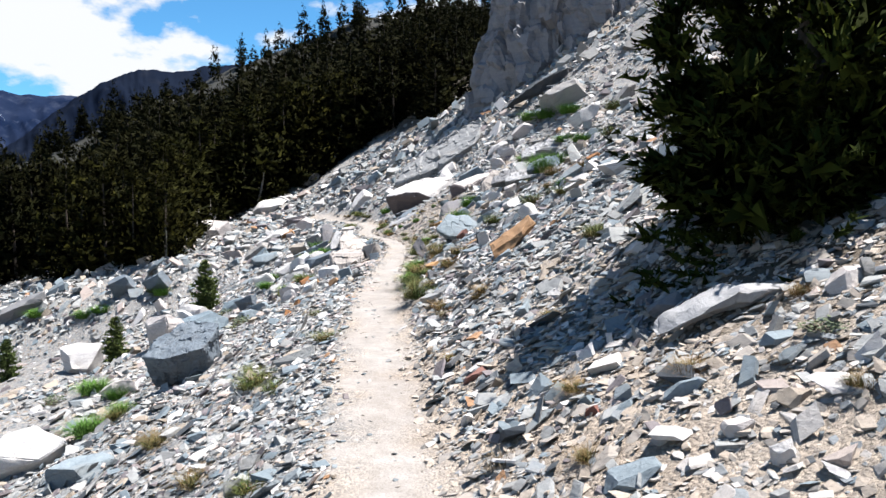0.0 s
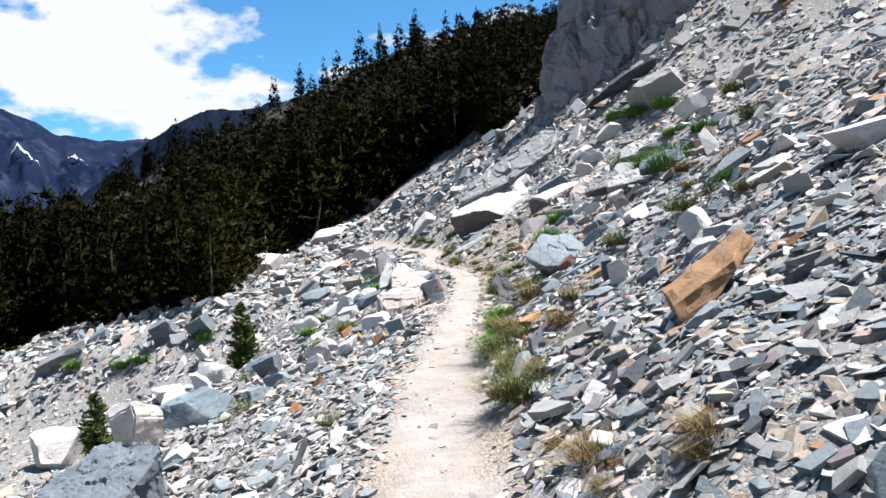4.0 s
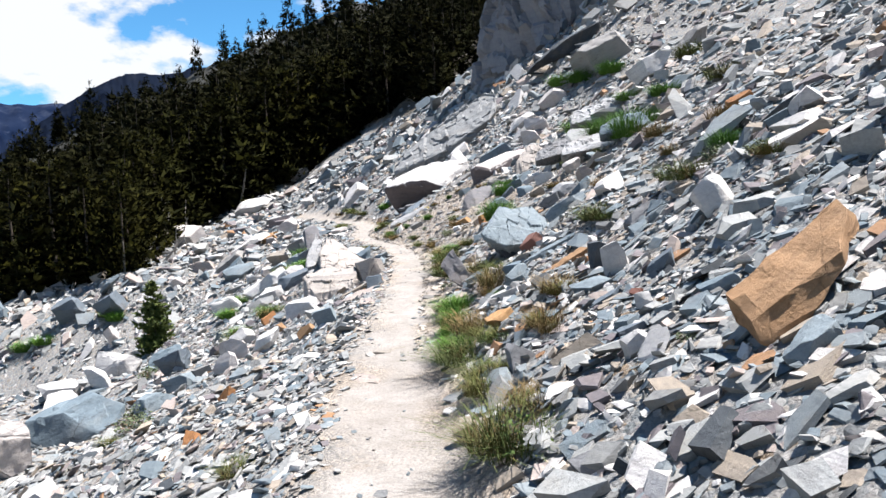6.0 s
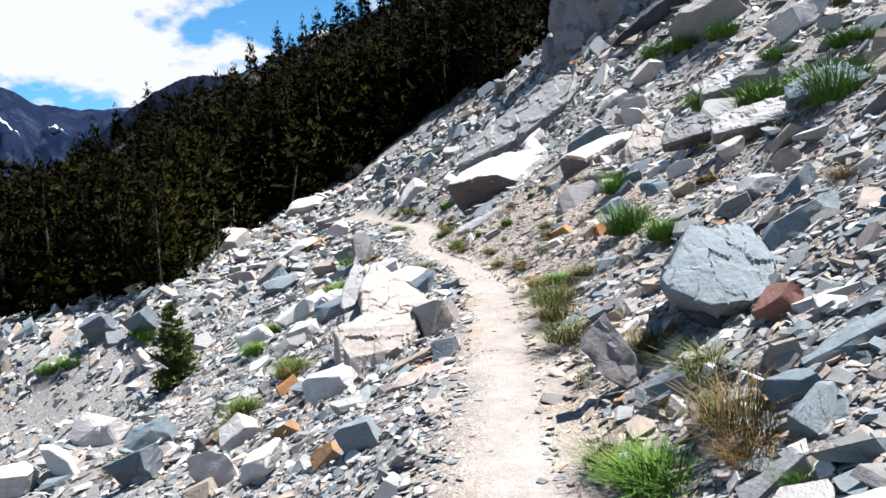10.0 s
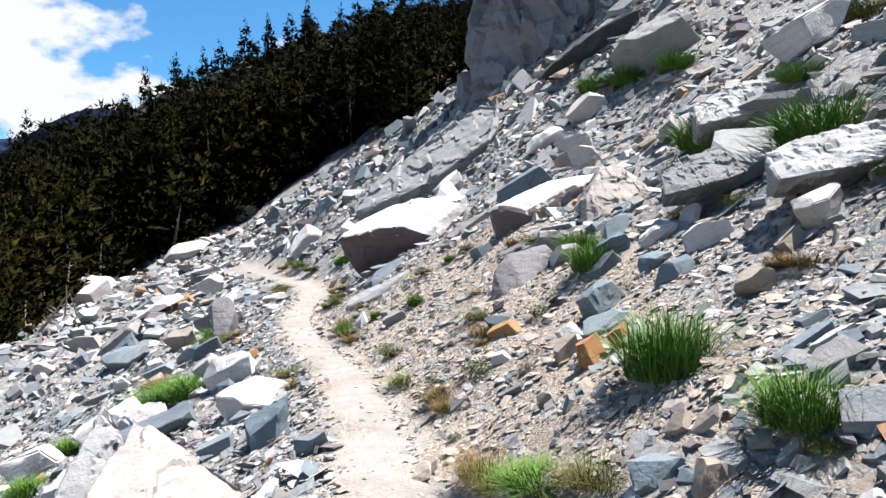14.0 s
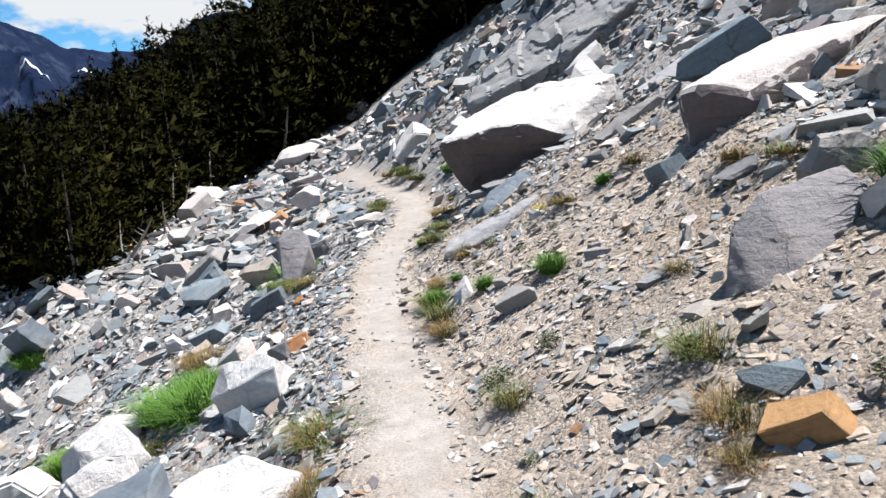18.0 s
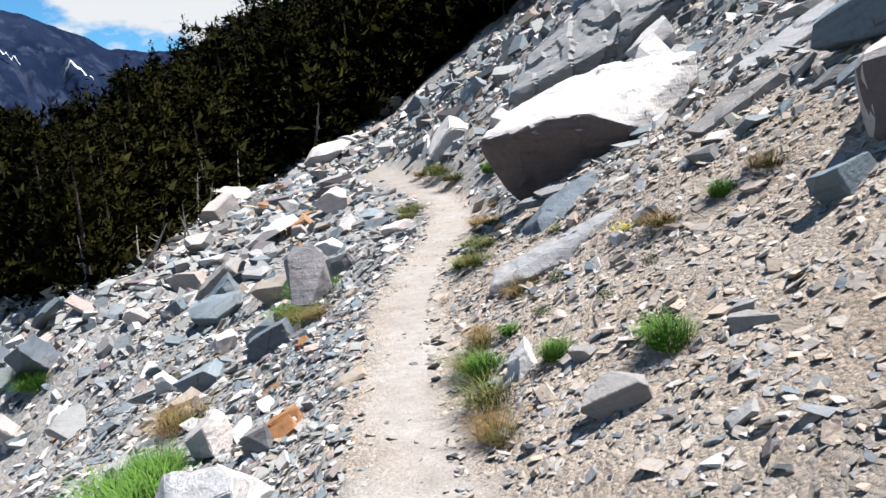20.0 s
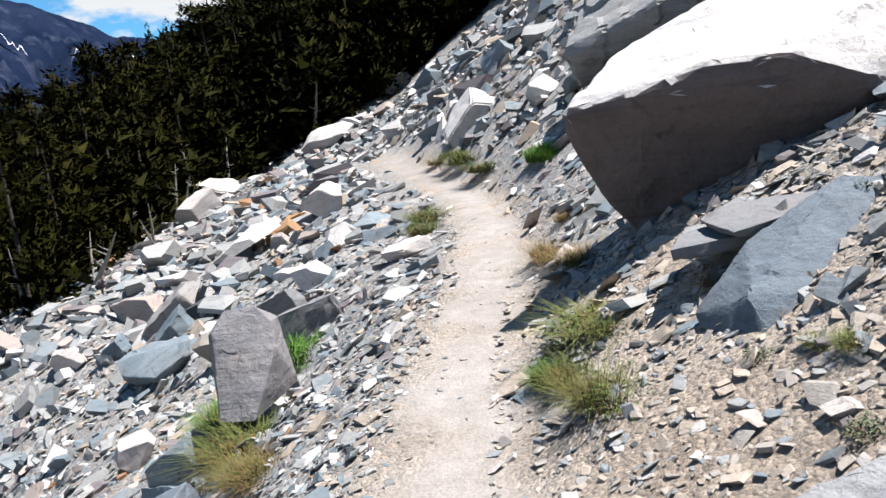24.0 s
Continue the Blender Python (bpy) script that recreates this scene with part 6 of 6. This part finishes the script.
tuft("olive", -4.03, 19.04, 0.44, 0.37)
tuft("olive", 1.67, 8.05, 0.31, 0.37)
tuft("olive", 1.70, 13.64, 0.52, 0.41)
tuft("green", 4.72, 34.07, 1.30, 0.78)
tuft("green", 5.54, 32.87, 1.01, 0.76)
tuft("straw", 1.29, 3.80, 0.19, 0.22)
tuft("straw", 0.81, 4.32, 0.20, 0.14)
tuft("twig", 0.34, 3.89, 0.25, 0.25)
tuft("straw", 0.08, 6.39, 0.15, 0.15)
tuft("straw", 0.04, 8.62, 0.33, 0.26)
tuft("straw", -1.76, 5.18, 0.22, 0.26)
tuft("olive", -1.16, 4.39, 0.18, 0.18)
tuft("twig", 1.62, 3.47, 0.18, 0.15)
tuft("straw", 1.70, 2.96, 0.13, 0.16)
tuft("straw", -2.51, 6.52, 0.33, 0.22)
tuft("sage", -6.41, 12.10, 0.42, 0.32)
tuft("straw", 0.70, 3.46, 0.14, 0.14)
tuft("straw", 0.47, 8.17, 0.25, 0.19)
tuft("straw", 0.97, 6.38, 0.20, 0.15)
tuft("olive", -14.57, 37.38, 1.07, 0.61)
tuft("green", -21.27, 38.64, 1.01, 0.67)
tuft("green", -18.33, 37.72, 0.96, 0.64)
tuft("sage", 1.84, 3.53, 0.27, 0.12)
tuft("olive", -0.53, 16.95, 0.42, 0.35)
tuft("straw", -0.12, 15.77, 0.37, 0.31)
tuft("green", -0.45, 14.12, 0.34, 0.24)
tuft("olive", -0.47, 12.20, 0.45, 0.31)
tuft("olive", -0.25, 11.42, 0.18, 0.27)
tuft("straw", -0.14, 10.62, 0.31, 0.19)
tuft("straw", 0.11, 11.90, 0.29, 0.49)
tuft("green", 2.97, 24.97, 0.82, 0.60)
tuft("olive", 1.04, 14.54, 0.42, 0.37)
tuft("sage", 2.07, 13.88, 0.38, 0.30)
tuft("sage", -3.82, 14.20, 0.45, 0.34)
tuft("olive", -0.56, 17.90, 0.39, 0.39)
tuft("olive", 6.21, 26.75, 0.92, 0.77)
tuft("olive", 4.62, 20.34, 0.62, 0.62)
tuft("straw", 2.63, 17.53, 0.47, 0.47)
tuft("sage", 0.55, 10.23, 0.13, 0.09)
tuft("twig", 0.32, 10.20, 0.13, 0.09)
tuft("sage", 2.06, 12.83, 0.31, 0.22)
tuft("green", -13.98, 36.89, 0.98, 0.61)
tuft("green", -17.31, 37.40, 0.91, 0.57)
tuft("sage", -5.58, 19.05, 0.48, 0.38)
tuft("olive", -0.00, 14.85, 0.37, 0.30)
tuft("sage", -0.57, 15.80, 0.17, 0.20)
tuft("green", 3.02, 22.49, 0.90, 0.71)
tuft("green", 4.20, 22.42, 0.59, 0.39)
tuft("straw", 1.61, 16.94, 0.26, 0.26)
tuft("green", 4.10, 34.92, 1.13, 0.85)
tuft("olive", -3.88, 20.55, 0.40, 0.36)
tuft("sage", -0.66, 19.05, 0.26, 0.26)
tuft("green", -0.06, 13.61, 0.13, 0.10)
tuft("olive", -3.70, 20.00, 0.44, 0.44)
tuft("green", 3.05, 20.45, 1.00, 0.94)
tuft("straw", -0.78, 21.53, 0.27, 0.24)
tuft("olive", -2.33, 23.90, 0.41, 0.21)
tuft("green", 0.93, 23.78, 0.41, 0.33)
tuft("green", 3.95, 24.62, 0.48, 0.38)
tuft("sage", -2.66, 18.26, 0.17, 0.13)
tuft("straw", -0.29, 22.69, 0.28, 0.26)
tuft("green", 0.78, 22.71, 0.36, 0.48)
tuft("green", 0.40, 19.56, 0.46, 0.62)
tuft("olive", -1.20, 23.80, 0.23, 0.23)
tuft("green", -4.10, 25.94, 0.57, 0.38)
tuft("straw", -2.22, 23.24, 0.24, 0.17)
tuft("sage", -0.46, 21.63, 0.30, 0.22)
tuft("twig", -0.11, 21.00, 0.25, 0.14)
tuft("sage", -0.93, 25.66, 0.24, 0.21)
tuft("olive", -4.78, 41.86, 1.15, 0.38)
tuft("straw", -0.06, 27.03, 0.24, 0.24)
tuft("straw", 1.79, 22.80, 0.31, 0.26)
tuft("olive", 2.06, 22.13, 0.29, 0.24)
tuft("sage", -0.73, 20.57, 0.11, 0.11)
tuft("twig", 0.03, 21.41, 0.37, 0.18)
tuft("sage", 0.25, 22.50, 0.29, 0.19)
tuft("olive", -2.01, 26.58, 0.29, 0.33)
tuft("straw", -1.79, 25.59, 0.26, 0.20)
tuft("sage", -0.98, 24.23, 0.18, 0.16)
tuft("green", -6.15, 26.77, 0.37, 0.50)
tuft("twig", 0.41, 21.76, 0.24, 0.17)
tuft("straw", 0.44, 25.35, 0.24, 0.21)
tuft("olive", 1.06, 24.26, 0.26, 0.18)
tuft("sage", -0.78, 21.95, 0.24, 0.17)
tuft("straw", -0.19, 24.22, 0.20, 0.13)
tuft("green", -5.39, 33.07, 0.73, 0.37)
tuft("green", -6.07, 25.44, 0.45, 0.37)
tuft("straw", -5.06, 28.12, 0.52, 0.35)
tuft("sage", -1.30, 24.15, 0.22, 0.22)
tuft("green", -4.70, 26.52, 0.60, 0.45)
tuft("olive", -5.13, 31.60, 0.48, 0.44)
tuft("olive", -4.44, 36.65, 0.53, 0.31)
tuft("olive", 0.67, 24.96, 0.33, 0.15)
tuft("straw", -0.68, 27.19, 0.36, 0.20)
tuft("straw", -1.69, 27.88, 0.29, 0.17)
tuft("straw", -2.38, 31.90, 0.39, 0.26)
tuft("green", -1.47, 25.99, 0.15, 0.20)
tuft("yellow", -0.96, 27.51, 0.21, 0.21)
tuft("olive", -2.29, 29.40, 0.32, 0.28)
tuft("green", -0.34, 27.11, 0.15, 0.18)
tuft("olive", -4.68, 30.66, 0.55, 0.35)
tuft("straw", -2.61, 32.45, 0.32, 0.24)
tuft("sage", -0.86, 26.63, 0.13, 0.13)
tuft("straw", -5.38, 28.60, 0.46, 0.23)
tuft("sage", -1.47, 27.51, 0.19, 0.19)
tuft("straw", -1.98, 26.96, 0.26, 0.23)
tuft("green", -1.78, 26.78, 0.13, 0.11)
tuft("sage", -1.16, 26.39, 0.13, 0.11)
tuft("sage", -1.56, 26.83, 0.19, 0.09)
tuft("twig", -2.52, 28.72, 0.22, 0.11)
tuft("olive", -2.29, 30.37, 0.51, 0.19)
tuft("olive", -4.99, 31.05, 0.45, 0.50)
tuft("olive", -4.49, 40.93, 0.80, 0.52)
tuft("green", -2.94, 37.28, 0.30, 0.40)
tuft("sage", -7.04, 31.51, 0.42, 0.22)
tuft("straw", -4.73, 29.79, 0.14, 0.14)
tuft("olive", -1.45, 28.89, 0.13, 0.13)
tuft("straw", -5.42, 42.85, 0.56, 0.35)
tuft("green", -5.41, 31.62, 0.36, 0.47)
tuft("straw", -4.24, 29.90, 0.35, 0.22)
tuft("green", -2.58, 29.98, 0.16, 0.16)
tuft("sage", -1.56, 28.49, 0.14, 0.12)
tuft("straw", -1.44, 30.13, 0.24, 0.15)
tuft("straw", -1.70, 30.03, 0.15, 0.12)
tuft("olive", -3.93, 39.28, 0.69, 0.39)
tuft("green", -2.75, 37.04, 0.33, 0.37)
tuft("sage", -1.70, 29.18, 0.14, 0.09)
tuft("olive", -0.36, 11.57, 0.28, 0.47)
tuft("straw", 0.12, 11.68, 0.21, 0.55)
tuft("straw", -0.32, 12.72, 0.22, 0.37)
tuft("straw", -0.14, 13.90, 0.21, 0.40)
tuft("green", -0.59, 13.28, 0.13, 0.25)
tuft("olive", -0.49, 14.31, 0.14, 0.21)
tuft("twig", -0.11, 10.47, 0.19, 0.25)
tuft("straw", -0.27, 10.67, 0.13, 0.18)
tuft("olive", 1.05, 14.26, 0.28, 0.39)
tuft("green", 2.97, 24.72, 0.60, 0.67)
tuft("olive", 2.06, 12.67, 0.26, 0.47)
tuft("green", 2.39, 14.47, 0.29, 0.32)
tuft("straw", 2.32, 16.04, 0.31, 0.33)
tuft("straw", 2.97, 16.01, 0.43, 0.39)
tuft("olive", -3.94, 18.58, 0.26, 0.40)
tuft("sage", -4.10, 14.95, 0.36, 0.60)
tuft("olive", -3.94, 13.83, 0.17, 0.41)
tuft("olive", -2.12, 8.26, 0.22, 0.47)
tuft("straw", -2.02, 7.50, 0.14, 0.30)
tuft("green", -5.07, 11.45, 0.28, 0.37)
tuft("green", -4.03, 9.18, 0.22, 0.33)
tuft("green", -4.68, 9.62, 0.23, 0.31)
tuft("olive", -1.91, 11.12, 0.21, 0.31)
tuft("sage", -1.57, 6.82, 0.13, 0.19)
tuft("olive", -0.38, 11.20, 0.27, 0.72)
tuft("straw", 0.04, 8.25, 0.16, 0.33)
tuft("olive", -3.91, 18.31, 0.31, 0.44)
tuft("straw", 2.00, 4.11, 0.14, 0.20)
tuft("straw", 1.02, 6.18, 0.12, 0.20)
tuft("olive", 1.77, 8.45, 0.24, 0.40)
tuft("straw", 0.41, 8.02, 0.19, 0.26)
tuft("straw", -0.75, 21.22, 0.20, 0.33)
tuft("sage", -0.39, 18.29, 0.18, 0.21)
tuft("olive", -0.60, 17.64, 0.13, 0.21)
tuft("sage", -0.54, 16.61, 0.10, 0.12)
tuft("straw", -0.32, 16.98, 0.11, 0.19)
tuft("sage", -0.48, 15.95, 0.10, 0.14)
tuft("green", -3.85, 20.27, 0.31, 0.52)
tuft("green", -4.09, 19.16, 0.26, 0.35)
tuft("olive", 0.54, 18.23, 0.15, 0.21)
tuft("olive", -1.84, 25.94, 0.31, 0.36)
tuft("olive", 2.40, 20.53, 0.25, 0.30)
tuft("green", 2.65, 19.55, 0.53, 0.73)
tuft("straw", -0.60, 19.54, 0.17, 0.19)
tuft("sage", -0.36, 19.08, 0.19, 0.17)
tuft("green", -4.25, 26.36, 0.36, 0.43)
tuft("olive", -4.39, 25.53, 0.28, 0.32)
tuft("straw", 1.46, 20.35, 0.19, 0.18)
tuft("green", -1.93, 26.37, 0.20, 0.31)
tuft("straw", -1.74, 25.48, 0.20, 0.25)
tuft("straw", -0.34, 22.40, 0.16, 0.36)
tuft("straw", -0.76, 21.68, 0.15, 0.22)
tuft("sage", -0.45, 21.43, 0.23, 0.25)
tuft("twig", 0.22, 22.17, 0.18, 0.25)
tuft("green", -4.63, 26.85, 0.37, 0.41)
tuft("green", -6.36, 27.10, 0.26, 0.50)
tuft("sage", -1.11, 23.12, 0.10, 0.15)
tuft("straw", 0.39, 25.23, 0.15, 0.20)
tuft("straw", -2.05, 27.21, 0.12, 0.20)
tuft("green", -5.33, 31.80, 0.27, 0.38)
tuft("green", -0.91, 25.47, 0.21, 0.22)
tuft("sage", -1.46, 26.12, 0.10, 0.17)
tuft("straw", -2.68, 32.78, 0.28, 0.39)
tuft("olive", -4.68, 37.10, 0.48, 0.34)
tuft("straw", -1.75, 27.64, 0.24, 0.15)
tuft("olive", -2.43, 29.84, 0.29, 0.22)
tuft("olive", -4.44, 30.07, 0.27, 0.25)
tuft("olive", -4.41, 35.88, 0.43, 0.40)
tuft("sage", -2.46, 30.22, 0.29, 0.20)
tuft("olive", -2.24, 30.19, 0.17, 0.16)
tuft("olive", -1.52, 29.03, 0.10, 0.13)
tuft("green", -2.75, 36.81, 0.25, 0.41)
tuft("straw", -1.49, 30.00, 0.14, 0.14)
tuft("straw", -2.51, 33.55, 0.21, 0.29)
tuft("sage", -1.05, 29.95, 0.13, 0.22)


# ---------------------------------------------------------------- far mountains
def ridge_point(b, share, bearings, heights, far, seed, base=-0.02):
    """A place on a far ridge's flank: at a bearing, and so far up from its foot (0) to its crest (1)."""
    top = far * math.tan(radians(float(np.interp(b, bearings, heights)))) + 0.004 * far * noise.fractal(Vector((b * 0.55, seed, 0)), 0.8, 2.0, 5)
    d = far * (0.62 + 0.38 * share)
    z = far * base + (top - far * base) * share ** 1.15
    z += 0.03 * far * share * (1 - share) * 4 * noise.fractal(Vector((b * 0.45, share * 4, seed + 3)), 0.8, 2.0, 5)
    return -1 - math.sin(radians(b)) * d, 14 + math.cos(radians(b)) * d, z


def mountain(name, label, bearings, heights, far, seed, material, base=-0.02):
    """A far ridge: bearings to the left of +y and heights, both in degrees, seen from the path's middle."""
    v, f = [], []
    cols, rows_ = 220, 26
    for i in range(cols + 1):
        b = bearings[0] + (bearings[-1] - bearings[0]) * i / cols
        v += [ridge_point(b, j / rows_, bearings, heights, far, seed, base) for j in range(rows_ + 1)]
    for i in range(cols):
        for j in range(rows_):
            a = i * (rows_ + 1) + j
            f.append((a, a + 1, a + rows_ + 2))
            f.append((a, a + rows_ + 2, a + rows_ + 1))
    return tagged(new(name, mesh_from(name, v, f, material, True)), label, "mountain", kind="structure")


def snow_streak(b0, share0, b1, share1, width, shape):
    """A strip of old snow lying in a gully of the far ridge."""
    v, f = [], []
    for k in range(13):
        q = k / 12
        wide = width * (0.35 + 0.65 * math.sin(math.pi * min(1, q * 1.1 + 0.08))) * (1 + 0.4 * noise.noise(Vector((k * 0.9, b0, 2))))
        for side in (-1, 1):
            x, y, z = ridge_point(b0 + (b1 - b0) * q, share0 + (share1 - share0) * q + side * wide, *shape)
            v.append((x * 0.985, 14 + (y - 14) * 0.985, z + 4))
        if k:
            j = len(v) - 4
            f += [(j, j + 1, j + 3), (j, j + 3, j + 2)]
    return tagged(new("snow_field", mesh_from("snow_field", v, f, m_snow, True)), "streak of old snow on a far blue mountainside", "snow", kind="structure")


FAR_RIDGE = ((15, 20, 26, 28, 30, 32.5, 35.5, 38.8, 45, 70), (8.0, 7.8, 7.4, 7.3, 7.3, 7.8, 9.4, 10.5, 12, 11), 2400, 1)
mountain("backdrop_mountain_1", "mountain rising behind the forest, blue haze painted into its colour", *FAR_RIDGE, m_mountain)
mountain("backdrop_mountain_2", "dark wooded ridge painted haze-blue in front of a far mountain", (8, 14, 17.6, 20, 22.3, 24.3, 26.5, 29, 33), (10.6, 10.4, 10.1, 9.5, 9.6, 8.7, 7.3, 5.2, 2), 900, 4, m_ridge)
snow_streak(35.2, 0.70, 32.9, 0.60, 0.005, FAR_RIDGE)
snow_streak(31.6, 0.80, 30.4, 0.79, 0.006, FAR_RIDGE)
snow_streak(39.0, 0.74, 37.6, 0.68, 0.005, FAR_RIDGE)
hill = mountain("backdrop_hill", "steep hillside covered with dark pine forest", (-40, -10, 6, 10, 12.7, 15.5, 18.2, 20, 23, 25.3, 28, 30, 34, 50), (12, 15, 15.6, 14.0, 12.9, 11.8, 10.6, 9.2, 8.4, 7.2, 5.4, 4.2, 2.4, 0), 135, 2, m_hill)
hill_rng = np.random.RandomState(17)
small = bushy_mesh("small_crown", hill_rng, 10.0, 2.3, 34, 7, 1.5, m_needles, 0.75, 2.0)
sv = np.empty(len(small.vertices) * 3, np.float32)
small.vertices.foreach_get("co", sv)
sv = sv.reshape(-1, 3)
tops = [hill.data.vertices[k].co for k in range(len(hill.data.vertices)) if k % 27 > 9 and k // 27 > 60]
vs = []
for n in range(560):
    p = tops[hill_rng.randint(len(tops))]
    a, s, w = hill_rng.uniform(0, 6.28), hill_rng.uniform(0.30, 0.72), hill_rng.uniform(0.35, 0.7)
    vs.append(np.stack([(sv[:, 0] * math.cos(a) - sv[:, 1] * math.sin(a)) * w + p.x + hill_rng.uniform(-1, 1), (sv[:, 0] * math.sin(a) + sv[:, 1] * math.cos(a)) * w + p.y + hill_rng.uniform(-2, 2), sv[:, 2] * s + p.z - 0.6], 1))
vs = np.concatenate(vs)
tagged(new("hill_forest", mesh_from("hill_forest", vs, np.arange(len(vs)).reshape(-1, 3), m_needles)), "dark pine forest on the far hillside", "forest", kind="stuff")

# ---------------------------------------------------------------- loose rocks beside the path
lrng = np.random.RandomState(44)
LOOSE = [stone_mesh("rock", 300 + n, (1.0, float(lrng.uniform(0.6, 0.95)), float(lrng.uniform(0.22, 0.55))), m_loose, points=20, rough=0.02, fine=False) for n in range(16)]
x, y, u = sprinkle(lrng, 900, -4.0, 4.0, 3.0, 31.0, lambda u, y: np.where(bare(u, y) > 0.3, 0.06, np.where((u > 0) & (y < 5), 0.4, 1.0)) * ramp01(np.abs(u), 0.9, 1.4))
for n in range(min(280, len(x))):
    s = float(np.exp(lrng.normal(-2.05, 0.34)))
    if -2.3 < x[n] < -0.6 and 27.4 < y[n] < 31:
        continue
    ob = new("rock", LOOSE[n % 16])
    turn = slope_turn(x[n], y[n]) @ pose(0, 0, 0, lrng.normal(0, 12), lrng.normal(0, 12), lrng.uniform(0, 360))
    ob.matrix_world = Matrix.Translation((x[n], y[n], float(land(x[n], y[n])) + 0.02 * s)) @ turn @ Matrix.Diagonal((s, s * lrng.uniform(0.7, 1.1), s, 1))
    tagged(ob, "loose angular rock lying on the scree by the footpath", "rock", "loose rocks beside the path")

x, y, u = sprinkle(lrng, 900, 3.4, 15, 6.0, 46.0, lambda u, y: 0.2 + 0.8 * ramp01(ripple(u, y, 5, 35), -0.5, 0.6))
for n in range(min(200, len(x))):
    s = float(np.exp(lrng.normal(-1.1, 0.42)))
    ob = new("boulder", LOOSE[n % 16])
    turn = slope_turn(x[n], y[n]) @ pose(0, 0, 0, lrng.normal(0, 12), lrng.normal(0, 12), lrng.uniform(0, 360))
    ob.matrix_world = Matrix.Translation((x[n], y[n], float(land(x[n], y[n])) - 0.02 * s)) @ turn @ Matrix.Diagonal((s, s * lrng.uniform(0.7, 1.1), s, 1))
    tagged(ob, "large angular block lying on the upper scree", "boulder", "blocks on the upper slope")

# slate plates on the slope above the path, and pale stones below it
PLATE_MESHES = [mesh_from("slate_plate", *PLATES[n], m_loose) for n in range(20)]
STONE_MESHES = [stone_mesh("stone", 400 + n, (1.0, float(lrng.uniform(0.6, 0.95)), float(lrng.uniform(0.3, 0.6))), m_loose, points=20, rough=0.02, fine=False, worn=n % 2 == 0) for n in range(12)]
for name, meshes, count, box, typical, label, group in (
        ("slate_plate", PLATE_MESHES, 270, (0.85, 3.6, 6.0, 19.0), -1.75, "thin slate plate lying flat on the slope above the path", "slate plates above the path"),
        ("block", LOOSE, 280, (-9.0, 7.0, 31.0, 47.0), -0.98, "large angular block in the field of broken rock", "blocks in the rock field"),
        ("stone", STONE_MESHES, 270, (-4.6, -0.9, 4.0, 33.0), -1.9, "pale broken stone bedded in the gravel below the path", "stones below the path")):
    x, y, u = sprinkle(lrng, 1200, *box, lambda u, y: (1 - bare(u, y)) * (0.3 + 0.7 * ramp01(ripple(u, y, 2.0, 61), -0.5, 0.5)))
    for n in range(min(count, len(x))):
        s = float(np.exp(lrng.normal(typical, 0.28)))
        if -2.3 < x[n] < 0.6 and 27.4 < y[n] < 32.8:
            continue
        ob = new(name, meshes[n % len(meshes)])
        turn = slope_turn(x[n], y[n]) @ pose(0, 0, 0, lrng.normal(0, 7), lrng.normal(0, 7), lrng.uniform(0, 360))
        ob.matrix_world = Matrix.Translation((x[n], y[n], float(land(x[n], y[n])) + 0.03 * s)) @ turn @ Matrix.Diagonal((s, s * lrng.uniform(0.75, 1.1), s * 0.8, 1))
        tagged(ob, label, name.replace("_", " "), group)
